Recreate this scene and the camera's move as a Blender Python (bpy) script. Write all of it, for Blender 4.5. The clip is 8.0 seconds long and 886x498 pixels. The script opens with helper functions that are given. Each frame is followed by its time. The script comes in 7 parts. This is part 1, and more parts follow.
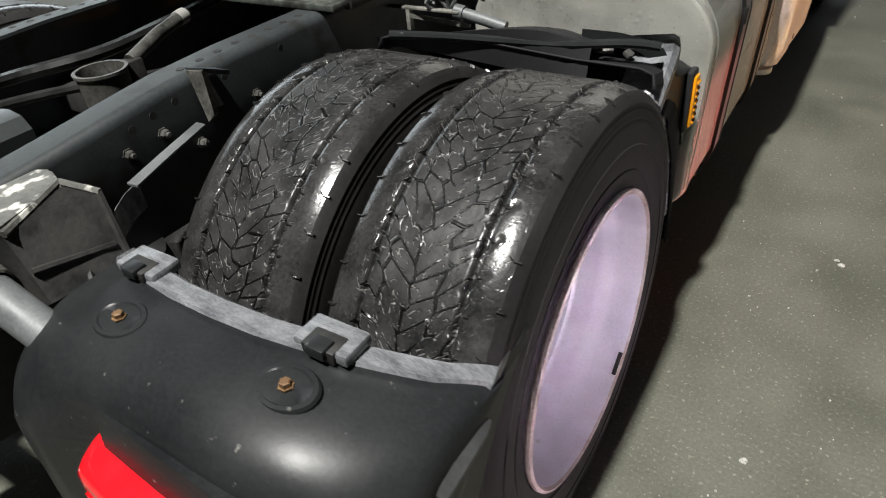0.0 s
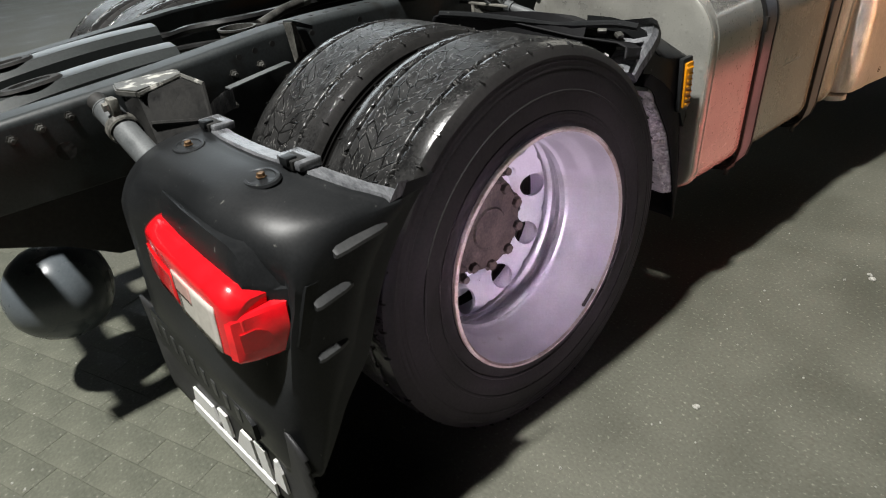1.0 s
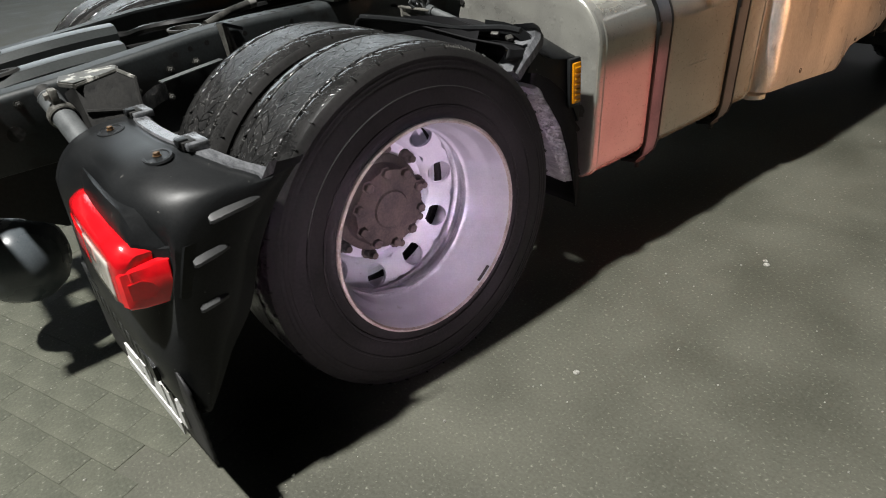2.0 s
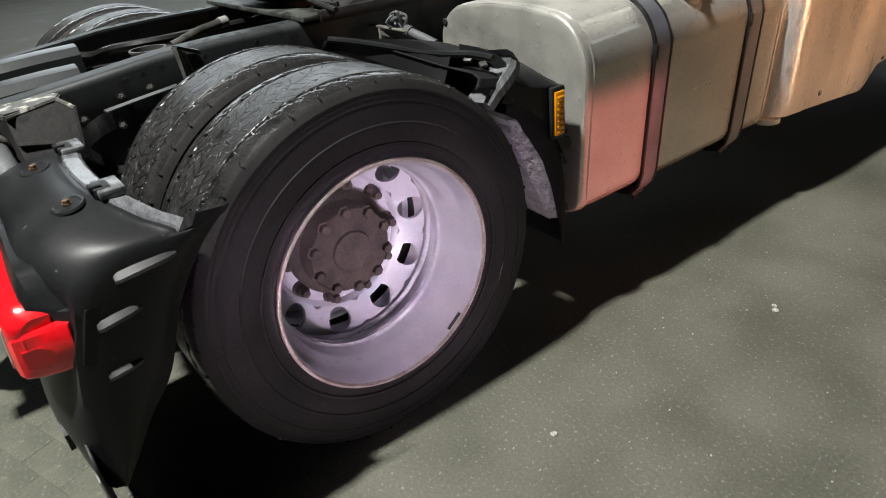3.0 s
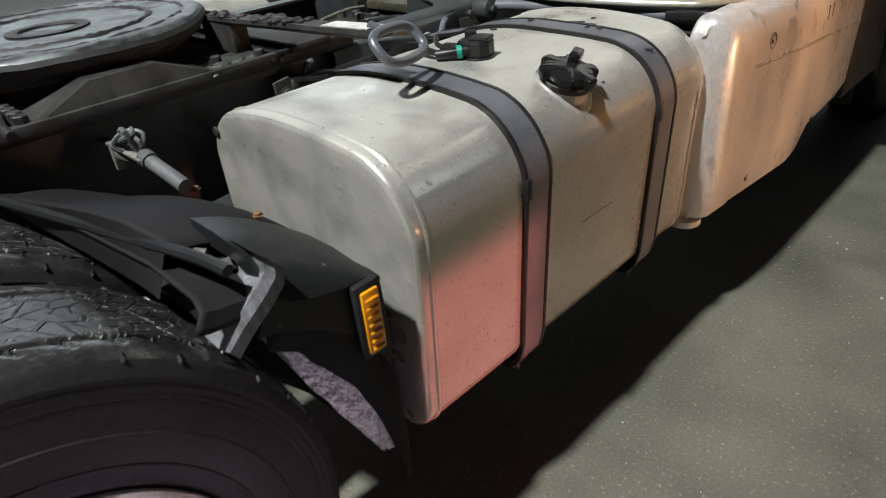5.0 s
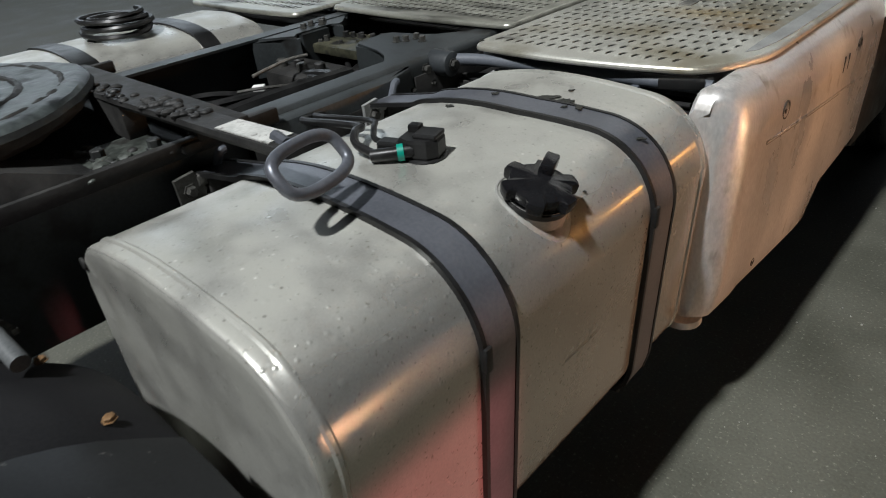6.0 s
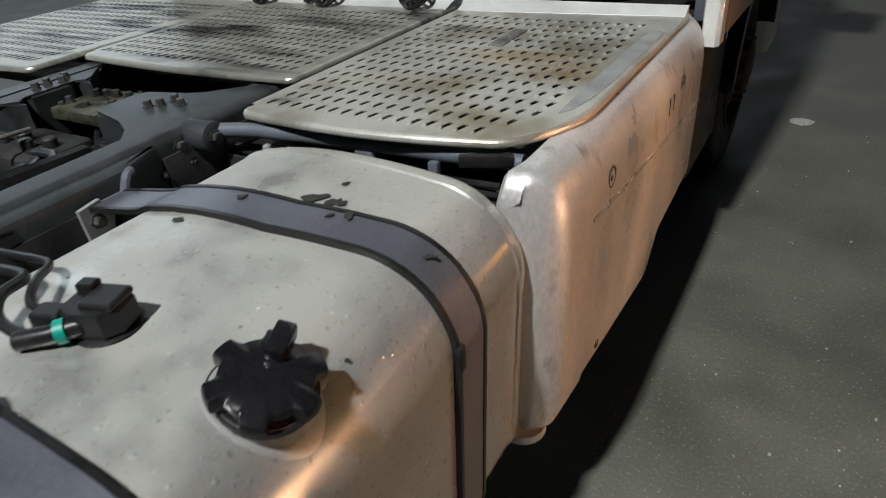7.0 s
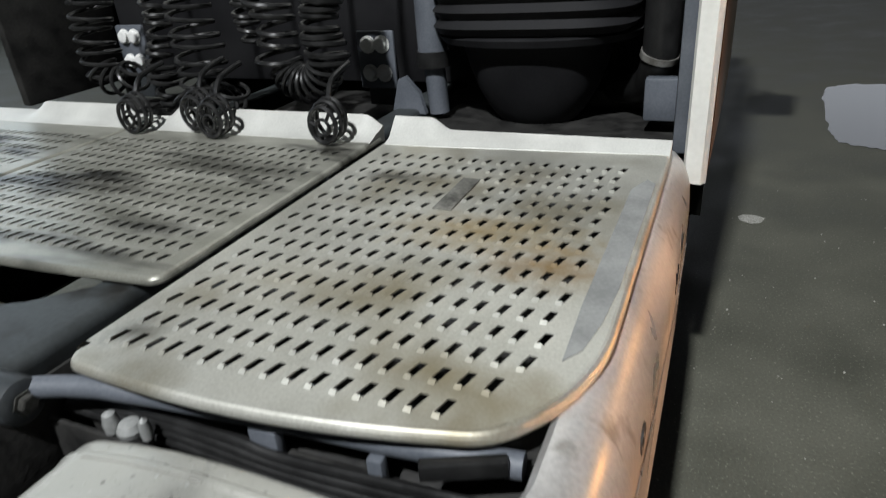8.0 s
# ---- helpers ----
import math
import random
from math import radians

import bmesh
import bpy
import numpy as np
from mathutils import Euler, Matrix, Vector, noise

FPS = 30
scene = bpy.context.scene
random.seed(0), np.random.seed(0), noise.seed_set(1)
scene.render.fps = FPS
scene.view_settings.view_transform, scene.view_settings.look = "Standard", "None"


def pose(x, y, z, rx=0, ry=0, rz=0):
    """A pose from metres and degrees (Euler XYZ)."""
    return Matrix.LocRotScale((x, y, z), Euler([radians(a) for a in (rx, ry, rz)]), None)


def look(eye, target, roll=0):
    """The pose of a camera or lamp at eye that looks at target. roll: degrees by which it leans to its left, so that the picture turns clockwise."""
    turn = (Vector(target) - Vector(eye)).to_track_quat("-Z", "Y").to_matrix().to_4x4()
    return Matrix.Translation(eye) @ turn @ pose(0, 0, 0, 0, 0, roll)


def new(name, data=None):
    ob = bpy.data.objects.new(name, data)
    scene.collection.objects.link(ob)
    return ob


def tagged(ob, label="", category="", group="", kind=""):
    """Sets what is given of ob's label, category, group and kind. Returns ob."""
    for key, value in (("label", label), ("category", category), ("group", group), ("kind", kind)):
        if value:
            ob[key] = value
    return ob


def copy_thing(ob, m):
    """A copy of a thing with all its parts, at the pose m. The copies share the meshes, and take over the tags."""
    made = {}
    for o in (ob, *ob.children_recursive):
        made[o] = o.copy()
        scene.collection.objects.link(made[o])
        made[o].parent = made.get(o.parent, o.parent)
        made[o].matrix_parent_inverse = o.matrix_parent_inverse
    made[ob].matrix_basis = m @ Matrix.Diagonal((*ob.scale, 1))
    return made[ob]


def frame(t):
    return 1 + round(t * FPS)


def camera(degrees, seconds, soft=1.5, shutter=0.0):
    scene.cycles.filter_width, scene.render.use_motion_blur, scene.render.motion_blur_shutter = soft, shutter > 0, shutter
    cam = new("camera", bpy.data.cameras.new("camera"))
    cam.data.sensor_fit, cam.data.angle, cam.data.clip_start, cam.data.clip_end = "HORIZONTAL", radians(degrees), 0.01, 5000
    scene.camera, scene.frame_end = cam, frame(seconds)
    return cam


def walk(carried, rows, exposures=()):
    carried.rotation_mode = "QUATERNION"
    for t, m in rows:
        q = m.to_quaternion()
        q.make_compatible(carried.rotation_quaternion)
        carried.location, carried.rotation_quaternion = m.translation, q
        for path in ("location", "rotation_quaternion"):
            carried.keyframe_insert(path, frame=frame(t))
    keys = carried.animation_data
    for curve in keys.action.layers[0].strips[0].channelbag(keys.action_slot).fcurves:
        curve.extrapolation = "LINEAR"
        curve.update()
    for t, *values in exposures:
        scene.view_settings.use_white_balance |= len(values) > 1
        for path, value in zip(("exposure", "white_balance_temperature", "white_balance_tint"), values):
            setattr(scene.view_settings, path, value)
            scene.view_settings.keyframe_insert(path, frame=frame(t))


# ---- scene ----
cam = camera(68.76, 8.0, soft=1.05, shutter=0.2)
PATH = [
    (0, (1.512, -0.895, 1.394), (0.571, 0.431, 0.229), -5.7),
    (0.5, (1.807, -0.934, 1.35), (0.645, 0.312, 0.303), -5.4),
    (1, (2.101, -1.03, 1.292), (0.755, 0.064, 0.297), -5.7),
    (1.5, (2.306, -1.056, 1.3), (0.941, 0.016, 0.306), -5.7),
    (2, (2.474, -0.923, 1.32), (1.096, 0.13, 0.323), -5.6),
    (2.2, (2.5, -0.883, 1.318), (1.112, 0.157, 0.322), -5.4),
    (3.3, (2.365, -0.549, 1.324), (0.928, 0.439, 0.345), -6.3),
    (3.5, (2.328, -0.465, 1.342), (0.904, 0.529, 0.35), -6.0),
    (4, (2.241, -0.261, 1.348), (0.821, 0.729, 0.347), -6.1),
    (4.5, (2.091, -0.074, 1.371), (0.72, 0.989, 0.375), -6.1),
    (4.7, (2.017, 0.002, 1.38), (0.721, 1.135, 0.361), -5.7),
    (5.8, (1.755, 0.419, 1.419), (0.522, 1.608, 0.386), -5.7),
    (6, (1.7, 0.483, 1.452), (0.479, 1.681, 0.417), -5.8),
    (6.5, (1.638, 0.687, 1.442), (0.603, 2.039, 0.392), -5.6),
    (7, (1.599, 0.927, 1.45), (0.675, 2.358, 0.403), -5.1),
    (7.5, (1.467, 1.176, 1.467), (0.618, 2.664, 0.435), -4.8),
    (8, (1.311, 1.399, 1.503), (0.56, 3.024, 0.612), -4.6),
]
walk(cam, [(t, look(eye, target, roll)) for t, eye, target, roll in PATH],
     [(0.0, 0.32, 6500, 10), (1.0, 0.12, 6500, 10), (2.0, 0.03, 6500, 10), (3.5, 0.23, 6500, 10), (4.7, 0.2, 6400, 10), (5.8, -0.35, 6150, 10), (6.5, -0.45, 6100, 10), (7.0, -0.4, 6100, 10), (7.5, -0.35, 6100, 10), (8.0, -0.2, 6100, 10)])

# ---------------------------------------------------------------- light
world = bpy.data.worlds.new("night_sky")
scene.world = world
world.use_nodes = True
world.node_tree.nodes["Background"].inputs[0].default_value = (0.35, 0.40, 0.42, 1)
world.node_tree.nodes["Background"].inputs[1].default_value = 0.004
scene.view_settings.exposure = 0.0


def lamp(name, eye, target, power, colour, width, depth):
    data = bpy.data.lights.new(name, "AREA")
    data.shape, data.size, data.size_y, data.energy, data.color = "RECTANGLE", width, depth, power, colour
    ob = new(name, data)
    ob.matrix_world = look(eye, target)
    return ob


lamp("yard_floodlight", (0.84, -3.2, 9.0), (0.8, 1.0, 0.5), 1650, (1.0, 0.99, 0.95), 0.35, 0.35)
# Added beam with no visible source, sized to the pink patch on the tank.
lamp("salmon_patch_beam", (3.9, 0.925, 0.52), (1.185, 0.90, 0.53), 0.85, (1.0, 0.25, 0.22), 0.37, 0.42).data.spread = radians(3)
# Added fill that tints the rim lilac; its source is unseen.
lamp("lilac_rim_fill", (3.55, -1.25, 0.82), (1.15, 0.03, 0.47), 1.7, (0.98, 0.76, 0.97), 0.3, 0.3).data.spread = radians(21)
# Unseen orange lamp, aimed and narrowed so its streak fits the tank's upper corner.
lamp("orange_streak_lamp", (10.5, 11.5, 2.2), (1.2, 2.3, 0.85), 0.34, (1.0, 0.42, 0.08), 0.22, 0.22).data.spread = radians(6)
# Unseen bright panel ahead, added to show in the puddle and on rubber.
lamp("front_sheen_panel", (-2.0, 30.0, 8.0), (0.5, 0.0, 1.0), 440, (0.95, 0.97, 1.0), 25.0, 6.0)
# Unseen bright panel at the left, added for highlights on steel and rubber.
lamp("left_sheen_panel", (-15.0, 6.0, 5.6), (0.5, 0.5, 0.9), 470, (0.86, 0.95, 1.0), 13.0, 4.5)
# Added low fill that tints skirt and tank tan; no such lamp is known.
lamp("warm_side_fill", (9.0, 3.9, 0.4), (1.2, 2.1, 0.7), 5.4, (1.0, 0.50, 0.26), 1.4, 0.8).data.spread = radians(14)


# ---------------------------------------------------------------- building tools
def mesh_of(name, bm, material, smooth=False, keep=True):
    bmesh.ops.recalc_face_normals(bm, faces=bm.faces)
    data = bpy.data.meshes.new(name)
    bm.to_mesh(data)
    bm.free()
    data.materials.append(material)
    if smooth:
        for f in data.polygons:
            f.use_smooth = True
        data.set_sharp_from_angle(angle=radians(35))
    return data


def part(name, bm, material, parent=None, label="", smooth=True):
    """Links a bmesh as one mesh object, under a thing or a part."""
    ob = new(name, mesh_of(name, bm, material, smooth))
    if parent is not None:
        ob.parent = parent
    if label:
        ob["label"] = label
    return ob


def thing(name, label, category, group="", kind=""):
    return tagged(new(name), label, category, group, kind)


def block(x0, x1, y0, y1, z0, z1, bevel=0.0, segments=2, bm=None):
    out = bmesh.new()
    bmesh.ops.create_cube(out, size=1)
    for v in out.verts:
        v.co = ((x0 + x1) / 2 + v.co.x * (x1 - x0), (y0 + y1) / 2 + v.co.y * (y1 - y0), (z0 + z1) / 2 + v.co.z * (z1 - z0))
    if bevel:
        bmesh.ops.bevel(out, geom=out.edges[:], offset=bevel, segments=segments, profile=0.5, affect="EDGES")
    return join(bm, out)


def join(bm, other):
    """Adds other to bm, and returns the sum."""
    if bm is None:
        return other
    m = bpy.data.meshes.new("joined")
    other.to_mesh(m)
    other.free()
    bm.from_mesh(m)
    bpy.data.meshes.remove(m)
    return bm


def turned(bm, m):
    bmesh.ops.transform(bm, matrix=m, verts=bm.verts)
    return bm


def lathe(profile, segments=64, axis="X", closed=False):
    """Revolves (radius, along) pairs round an axis."""
    bm = bmesh.new()
    rings = []
    for r, a in profile:
        ring = []
        for k in range(segments):
            c, s = math.cos(2 * math.pi * k / segments), math.sin(2 * math.pi * k / segments)
            co = {"X": (a, r * c, r * s), "Y": (r * s, a, r * c), "Z": (r * c, r * s, a)}[axis]
            ring.append(bm.verts.new(co))
        rings.append(ring)
    pairs = list(zip(rings, rings[1:])) + ([(rings[-1], rings[0])] if closed else [])
    for a, b in pairs:
        for k in range(segments):
            bm.faces.new((a[k], a[(k + 1) % segments], b[(k + 1) % segments], b[k]))
    if not closed:
        for ring, end in ((rings[0], profile[0]), (rings[-1], profile[-1])):
            if end[0] > 1e-4 and end[0] < 0.02:
                bm.faces.new(ring)
    return bm


def disc(r, depth, axis="X", segments=24, bevel=0.0):
    b = bevel
    prof = [(0.0005, 0), (r - b, 0), (r, b), (r, depth - b), (r - b, depth), (0.0005, depth)]
    return lathe(prof, segments, axis)


def tube(points, radius, segments=8, closed=False, smooth_steps=0):
    """A round bar along points."""
    pts = [Vector(p) for p in points]
    if smooth_steps:
        pts = curve_through(pts, smooth_steps, closed)
    bm = bmesh.new()
    rings = []
    n = len(pts)
    up = None
    for i, p in enumerate(pts):
        a = pts[i - 1] if (i > 0 or closed) else p
        b = pts[(i + 1) % n] if (i < n - 1 or closed) else p
        d = (b - a).normalized()
        if up is None:
            up = Vector((0, 0, 1)) if abs(d.z) < 0.9 else Vector((1, 0, 0))
        side = d.cross(up).normalized()
        up = side.cross(d).normalized()
        rings.append([bm.verts.new(p + radius * (math.cos(2 * math.pi * k / segments) * side + math.sin(2 * math.pi * k / segments) * up)) for k in range(segments)])
    for i in range(n if closed else n - 1):
        a, b = rings[i], rings[(i + 1) % n]
        for k in range(segments):
            bm.faces.new((a[k], a[(k + 1) % segments], b[(k + 1) % segments], b[k]))
    if not closed:
        bm.faces.new(rings[0])
        bm.faces.new(rings[-1])
    return bm


def curve_through(pts, steps, closed=False):
    """Catmull-Rom points through pts."""
    out = []
    n = len(pts)
    for i in range(n if closed else n - 1):
        p0 = pts[i - 1] if (i > 0 or closed) else pts[0]
        p1, p2 = pts[i], pts[(i + 1) % n]
        p3 = pts[(i + 2) % n] if (i + 2 < n or closed) else pts[-1]
        for k in range(steps):
            t = k / steps
            out.append(0.5 * ((2 * p1) + (p2 - p0) * t + (2 * p0 - 5 * p1 + 4 * p2 - p3) * t * t + (3 * p1 - p0 - 3 * p2 + p3) * t ** 3))
    if not closed:
        out.append(pts[-1])
    return out


def rounded(x0, x1, z0, z1, radii, steps=8):
    """Corner points of a rectangle with rounded corners: radii for (x0,z0), (x1,z0), (x1,z1), (x0,z1)."""
    out = []
    for (cx, cz, sx, sz, a0), r in zip(((x0, z0, 1, 1, 180), (x1, z0, -1, 1, 270), (x1, z1, -1, -1, 0), (x0, z1, 1, -1, 90)), radii):
        for k in range(steps + 1):
            a = radians(a0 + 90 * k / steps)
            out.append((cx + sx * r + r * math.cos(a), cz + sz * r + r * math.sin(a)))
    return out


def loft(rings, caps=True, closed=True):
    """Skins lists of points of the same length."""
    bm = bmesh.new()
    vs = [[bm.verts.new(p) for p in ring] for ring in rings]
    for a, b in zip(vs, vs[1:]):
        n = len(a)
        for k in range(n if closed else n - 1):
            bm.faces.new((a[k], a[(k + 1) % n], b[(k + 1) % n], b[k]))
    if caps and closed:
        bm.faces.new(vs[0])
        bm.faces.new(vs[-1])
    return bm


def prism(points, y0, y1, axis="Y"):
    """Extrudes (a, b) outline points: along Y they are x, z; along X they are y, z; along Z they are x, y."""
    put = {"Y": lambda p, h: (p[0], h, p[1]), "X": lambda p, h: (h, p[0], p[1]), "Z": lambda p, h: (p[0], p[1], h)}[axis]
    return loft([[put(p, y0) for p in points], [put(p, y1) for p in points]])


def bolt(x, y, z, r=0.012, h=0.012, axis="X", sign=1):
    """A hexagon head on a washer."""
    bm = lathe([(0.0005, 0), (r * 1.35, 0), (r * 1.35, h * 0.2), (r, h * 0.2), (r, h), (r * 0.8, h * 1.1), (0.0005, h * 1.1)], 6 if r < 0.02 else 12, axis)
    if sign < 0:
        turned(bm, Matrix.Scale(-1, 4, {"X": (1, 0, 0), "Y": (0, 1, 0), "Z": (0, 0, 1)}[axis]))
    return turned(bm, Matrix.Translation((x, y, z)))


# ---------------------------------------------------------------- materials
def material(name, dark, light, scale=6.0, rough=(0.4, 0.6), metal=0.0, bump=0.1, grain=120.0, stretch=(1, 1, 1), spots=None, spot_scale=30.0, spot_at=(0.62, 0.7)):
    """A surface of two colours mixed by coarse stains and fine grain, with relief. spots: a third colour in specks."""
    m = bpy.data.materials.new(name)
    m.use_nodes = True
    n, l = m.node_tree.nodes, m.node_tree.links
    bsdf = n["Principled BSDF"]
    bsdf.inputs["Metallic"].default_value = metal
    co = n.new("ShaderNodeTexCoord")
    mp = n.new("ShaderNodeMapping")
    mp.inputs["Scale"].default_value = stretch
    l.new(co.outputs["Object"], mp.inputs["Vector"])

    def noise_at(s, detail=6.0):
        t = n.new("ShaderNodeTexNoise")
        t.inputs["Scale"].default_value, t.inputs["Detail"].default_value = s, detail
        l.new(mp.outputs["Vector"], t.inputs["Vector"])
        return t

    coarse, fine = noise_at(scale), noise_at(grain, 3.0)
    both = n.new("ShaderNodeMath")
    both.operation = "MULTIPLY_ADD"
    both.inputs[1].default_value = 0.35
    l.new(fine.outputs["Fac"], both.inputs[0])
    add = n.new("ShaderNodeMath")
    add.operation = "MULTIPLY"
    add.inputs[1].default_value = 0.65
    l.new(coarse.outputs["Fac"], add.inputs[0])
    l.new(add.outputs[0], both.inputs[2])
    ramp = n.new("ShaderNodeValToRGB")
    ramp.color_ramp.elements[0].position, ramp.color_ramp.elements[1].position = 0.36, 0.64
    ramp.color_ramp.elements[0].color, ramp.color_ramp.elements[1].color = (*dark, 1), (*light, 1)
    l.new(both.outputs[0], ramp.inputs[0])
    colour = ramp.outputs[0]
    if spots:
        dots = noise_at(spot_scale, 4.0)
        cut = n.new("ShaderNodeMapRange")
        cut.inputs[1].default_value, cut.inputs[2].default_value = spot_at
        l.new(dots.outputs["Fac"], cut.inputs[0])
        mix = n.new("ShaderNodeMix")
        mix.data_type = "RGBA"
        l.new(cut.outputs[0], mix.inputs["Factor"])
        l.new(colour, mix.inputs[6])
        mix.inputs[7].default_value = (*spots, 1)
        colour = mix.outputs[2]
    l.new(colour, bsdf.inputs["Base Color"])
    r = n.new("ShaderNodeMapRange")
    r.inputs[1].default_value, r.inputs[2].default_value = 0.3, 0.7
    r.inputs[3].default_value, r.inputs[4].default_value = rough
    l.new(coarse.outputs["Fac"], r.inputs[0])
    l.new(r.outputs[0], bsdf.inputs["Roughness"])
    if bump:
        b = n.new("ShaderNodeBump")
        b.inputs["Strength"].default_value, b.inputs["Distance"].default_value = bump, 0.004
        l.new(both.outputs[0], b.inputs["Height"])
        l.new(b.outputs["Normal"], bsdf.inputs["Normal"])
    return m


def dusty(m, colour, speck):
    """Dried dust and water marks lie on the faces that look up."""
    n, l = m.node_tree.nodes, m.node_tree.links
    bsdf = n["Principled BSDF"]
    co = n.new("ShaderNodeTexCoord")
    sep = n.new("ShaderNodeSeparateXYZ")
    l.new(co.outputs["Normal"], sep.inputs[0])
    flat = n.new("ShaderNodeMapRange")
    flat.inputs[1].default_value, flat.inputs[2].default_value, flat.inputs[4].default_value = 0.62, 0.97, 0.85
    spray = n.new("ShaderNodeMath")
    spray.operation = "MULTIPLY"
    spray.inputs[1].default_value = -0.9
    l.new(sep.outputs[1], spray.inputs[0])
    either = n.new("ShaderNodeMath")
    either.operation = "MAXIMUM"
    l.new(sep.outputs[2], either.inputs[0])
    l.new(spray.outputs[0], either.inputs[1])
    l.new(either.outputs[0], flat.inputs[0])
    stain, dots = n.new("ShaderNodeTexNoise"), n.new("ShaderNodeTexVoronoi")
    stain.inputs["Scale"].default_value, stain.inputs["Detail"].default_value = 9.0, 7.0
    dots.inputs["Scale"].default_value = 62.0
    dots.inputs["Randomness"].default_value = 1.0
    l.new(co.outputs["Object"], stain.inputs["Vector"])
    l.new(co.outputs["Object"], dots.inputs["Vector"])
    drop = n.new("ShaderNodeMapRange")
    drop.inputs[1].default_value, drop.inputs[2].default_value, drop.inputs[3].default_value, drop.inputs[4].default_value = 0.10, 0.24, 1.0, 0.0
    l.new(dots.outputs["Distance"], drop.inputs[0])
    patch = n.new("ShaderNodeMapRange")
    patch.inputs[1].default_value, patch.inputs[2].default_value, patch.inputs[3].default_value = 0.36, 0.60, 0.2
    l.new(stain.outputs["Fac"], patch.inputs[0])
    amount = n.new("ShaderNodeMath")
    amount.operation = "MULTIPLY"
    l.new(flat.outputs[0], amount.inputs[0])
    l.new(patch.outputs[0], amount.inputs[1])
    spot = n.new("ShaderNodeMix")
    spot.data_type = "RGBA"
    few = n.new("ShaderNodeMath")
    few.operation = "MULTIPLY"
    few.use_clamp = True
    some = n.new("ShaderNodeSeparateColor")
    l.new(dots.outputs["Color"], some.inputs[0])
    pick = n.new("ShaderNodeMapRange")
    pick.inputs[1].default_value, pick.inputs[2].default_value = 0.58, 0.9
    l.new(some.outputs[0], pick.inputs[0])
    l.new(drop.outputs[0], few.inputs[0])
    l.new(pick.outputs[0], few.inputs[1])
    l.new(few.outputs[0], spot.inputs["Factor"])
    spot.inputs[6].default_value, spot.inputs[7].default_value = (*colour, 1), (*speck, 1)
    pale, pick_pale, few_pale = n.new("ShaderNodeMix"), n.new("ShaderNodeMapRange"), n.new("ShaderNodeMath")
    pale.data_type, few_pale.operation = "RGBA", "MULTIPLY"
    pick_pale.inputs[1].default_value, pick_pale.inputs[2].default_value = 0.82, 1.0
    l.new(some.outputs[1], pick_pale.inputs[0])
    l.new(pick_pale.outputs[0], few_pale.inputs[0])
    l.new(drop.outputs[0], few_pale.inputs[1])
    l.new(few_pale.outputs[0], pale.inputs["Factor"])
    l.new(spot.outputs[2], pale.inputs[6])
    pale.inputs[7].default_value = (0.6, 0.595, 0.55, 1)
    tint = n.new("ShaderNodeMix")
    tint.data_type = "RGBA"
    l.new(amount.outputs[0], tint.inputs["Factor"])
    l.new(bsdf.inputs["Base Color"].links[0].from_socket, tint.inputs[6])
    l.new(pale.outputs[2], tint.inputs[7])
    l.new(tint.outputs[2], bsdf.inputs["Base Color"])
    for key, value in (("Roughness", 0.56), ("Metallic", 0.15)):
        mix = n.new("ShaderNodeMix")
        l.new(amount.outputs[0], mix.inputs["Factor"])
        if bsdf.inputs[key].links:
            l.new(bsdf.inputs[key].links[0].from_socket, mix.inputs[2])
        else:
            mix.inputs[2].default_value = bsdf.inputs[key].default_value
        mix.inputs[3].default_value = value
        l.new(mix.outputs[0], bsdf.inputs[key])
    return m


def beaded(m, scale, strength):
    """Small raised drops and grit on top of the relief that is there."""
    n, l = m.node_tree.nodes, m.node_tree.links
    bsdf = n["Principled BSDF"]
    co = n.new("ShaderNodeTexCoord")
    cell = n.new("ShaderNodeTexVoronoi")
    cell.inputs["Scale"].default_value = scale
    l.new(co.outputs["Object"], cell.inputs["Vector"])
    sep = n.new("ShaderNodeSeparateColor")
    l.new(cell.outputs["Color"], sep.inputs[0])
    reach = n.new("ShaderNodeMapRange")
    reach.inputs[1].default_value, reach.inputs[2].default_value = 0.35, 1.0
    reach.inputs[3].default_value, reach.inputs[4].default_value = 0.01, 0.4
    l.new(sep.outputs[1], reach.inputs[0])
    drop = n.new("ShaderNodeMapRange")
    drop.interpolation_type = "SMOOTHSTEP"
    drop.inputs[1].default_value, drop.inputs[3].default_value, drop.inputs[4].default_value = 0.0, 1.0, 0.0
    l.new(cell.outputs["Distance"], drop.inputs[0])
    l.new(reach.outputs[0], drop.inputs[2])
    b = n.new("ShaderNodeBump")
    b.inputs["Strength"].default_value, b.inputs["Distance"].default_value = strength, 0.0035
    l.new(drop.outputs[0], b.inputs["Height"])
    l.new(bsdf.inputs["Normal"].links[0].from_socket, b.inputs["Normal"])
    l.new(b.outputs["Normal"], bsdf.inputs["Normal"])
    return m


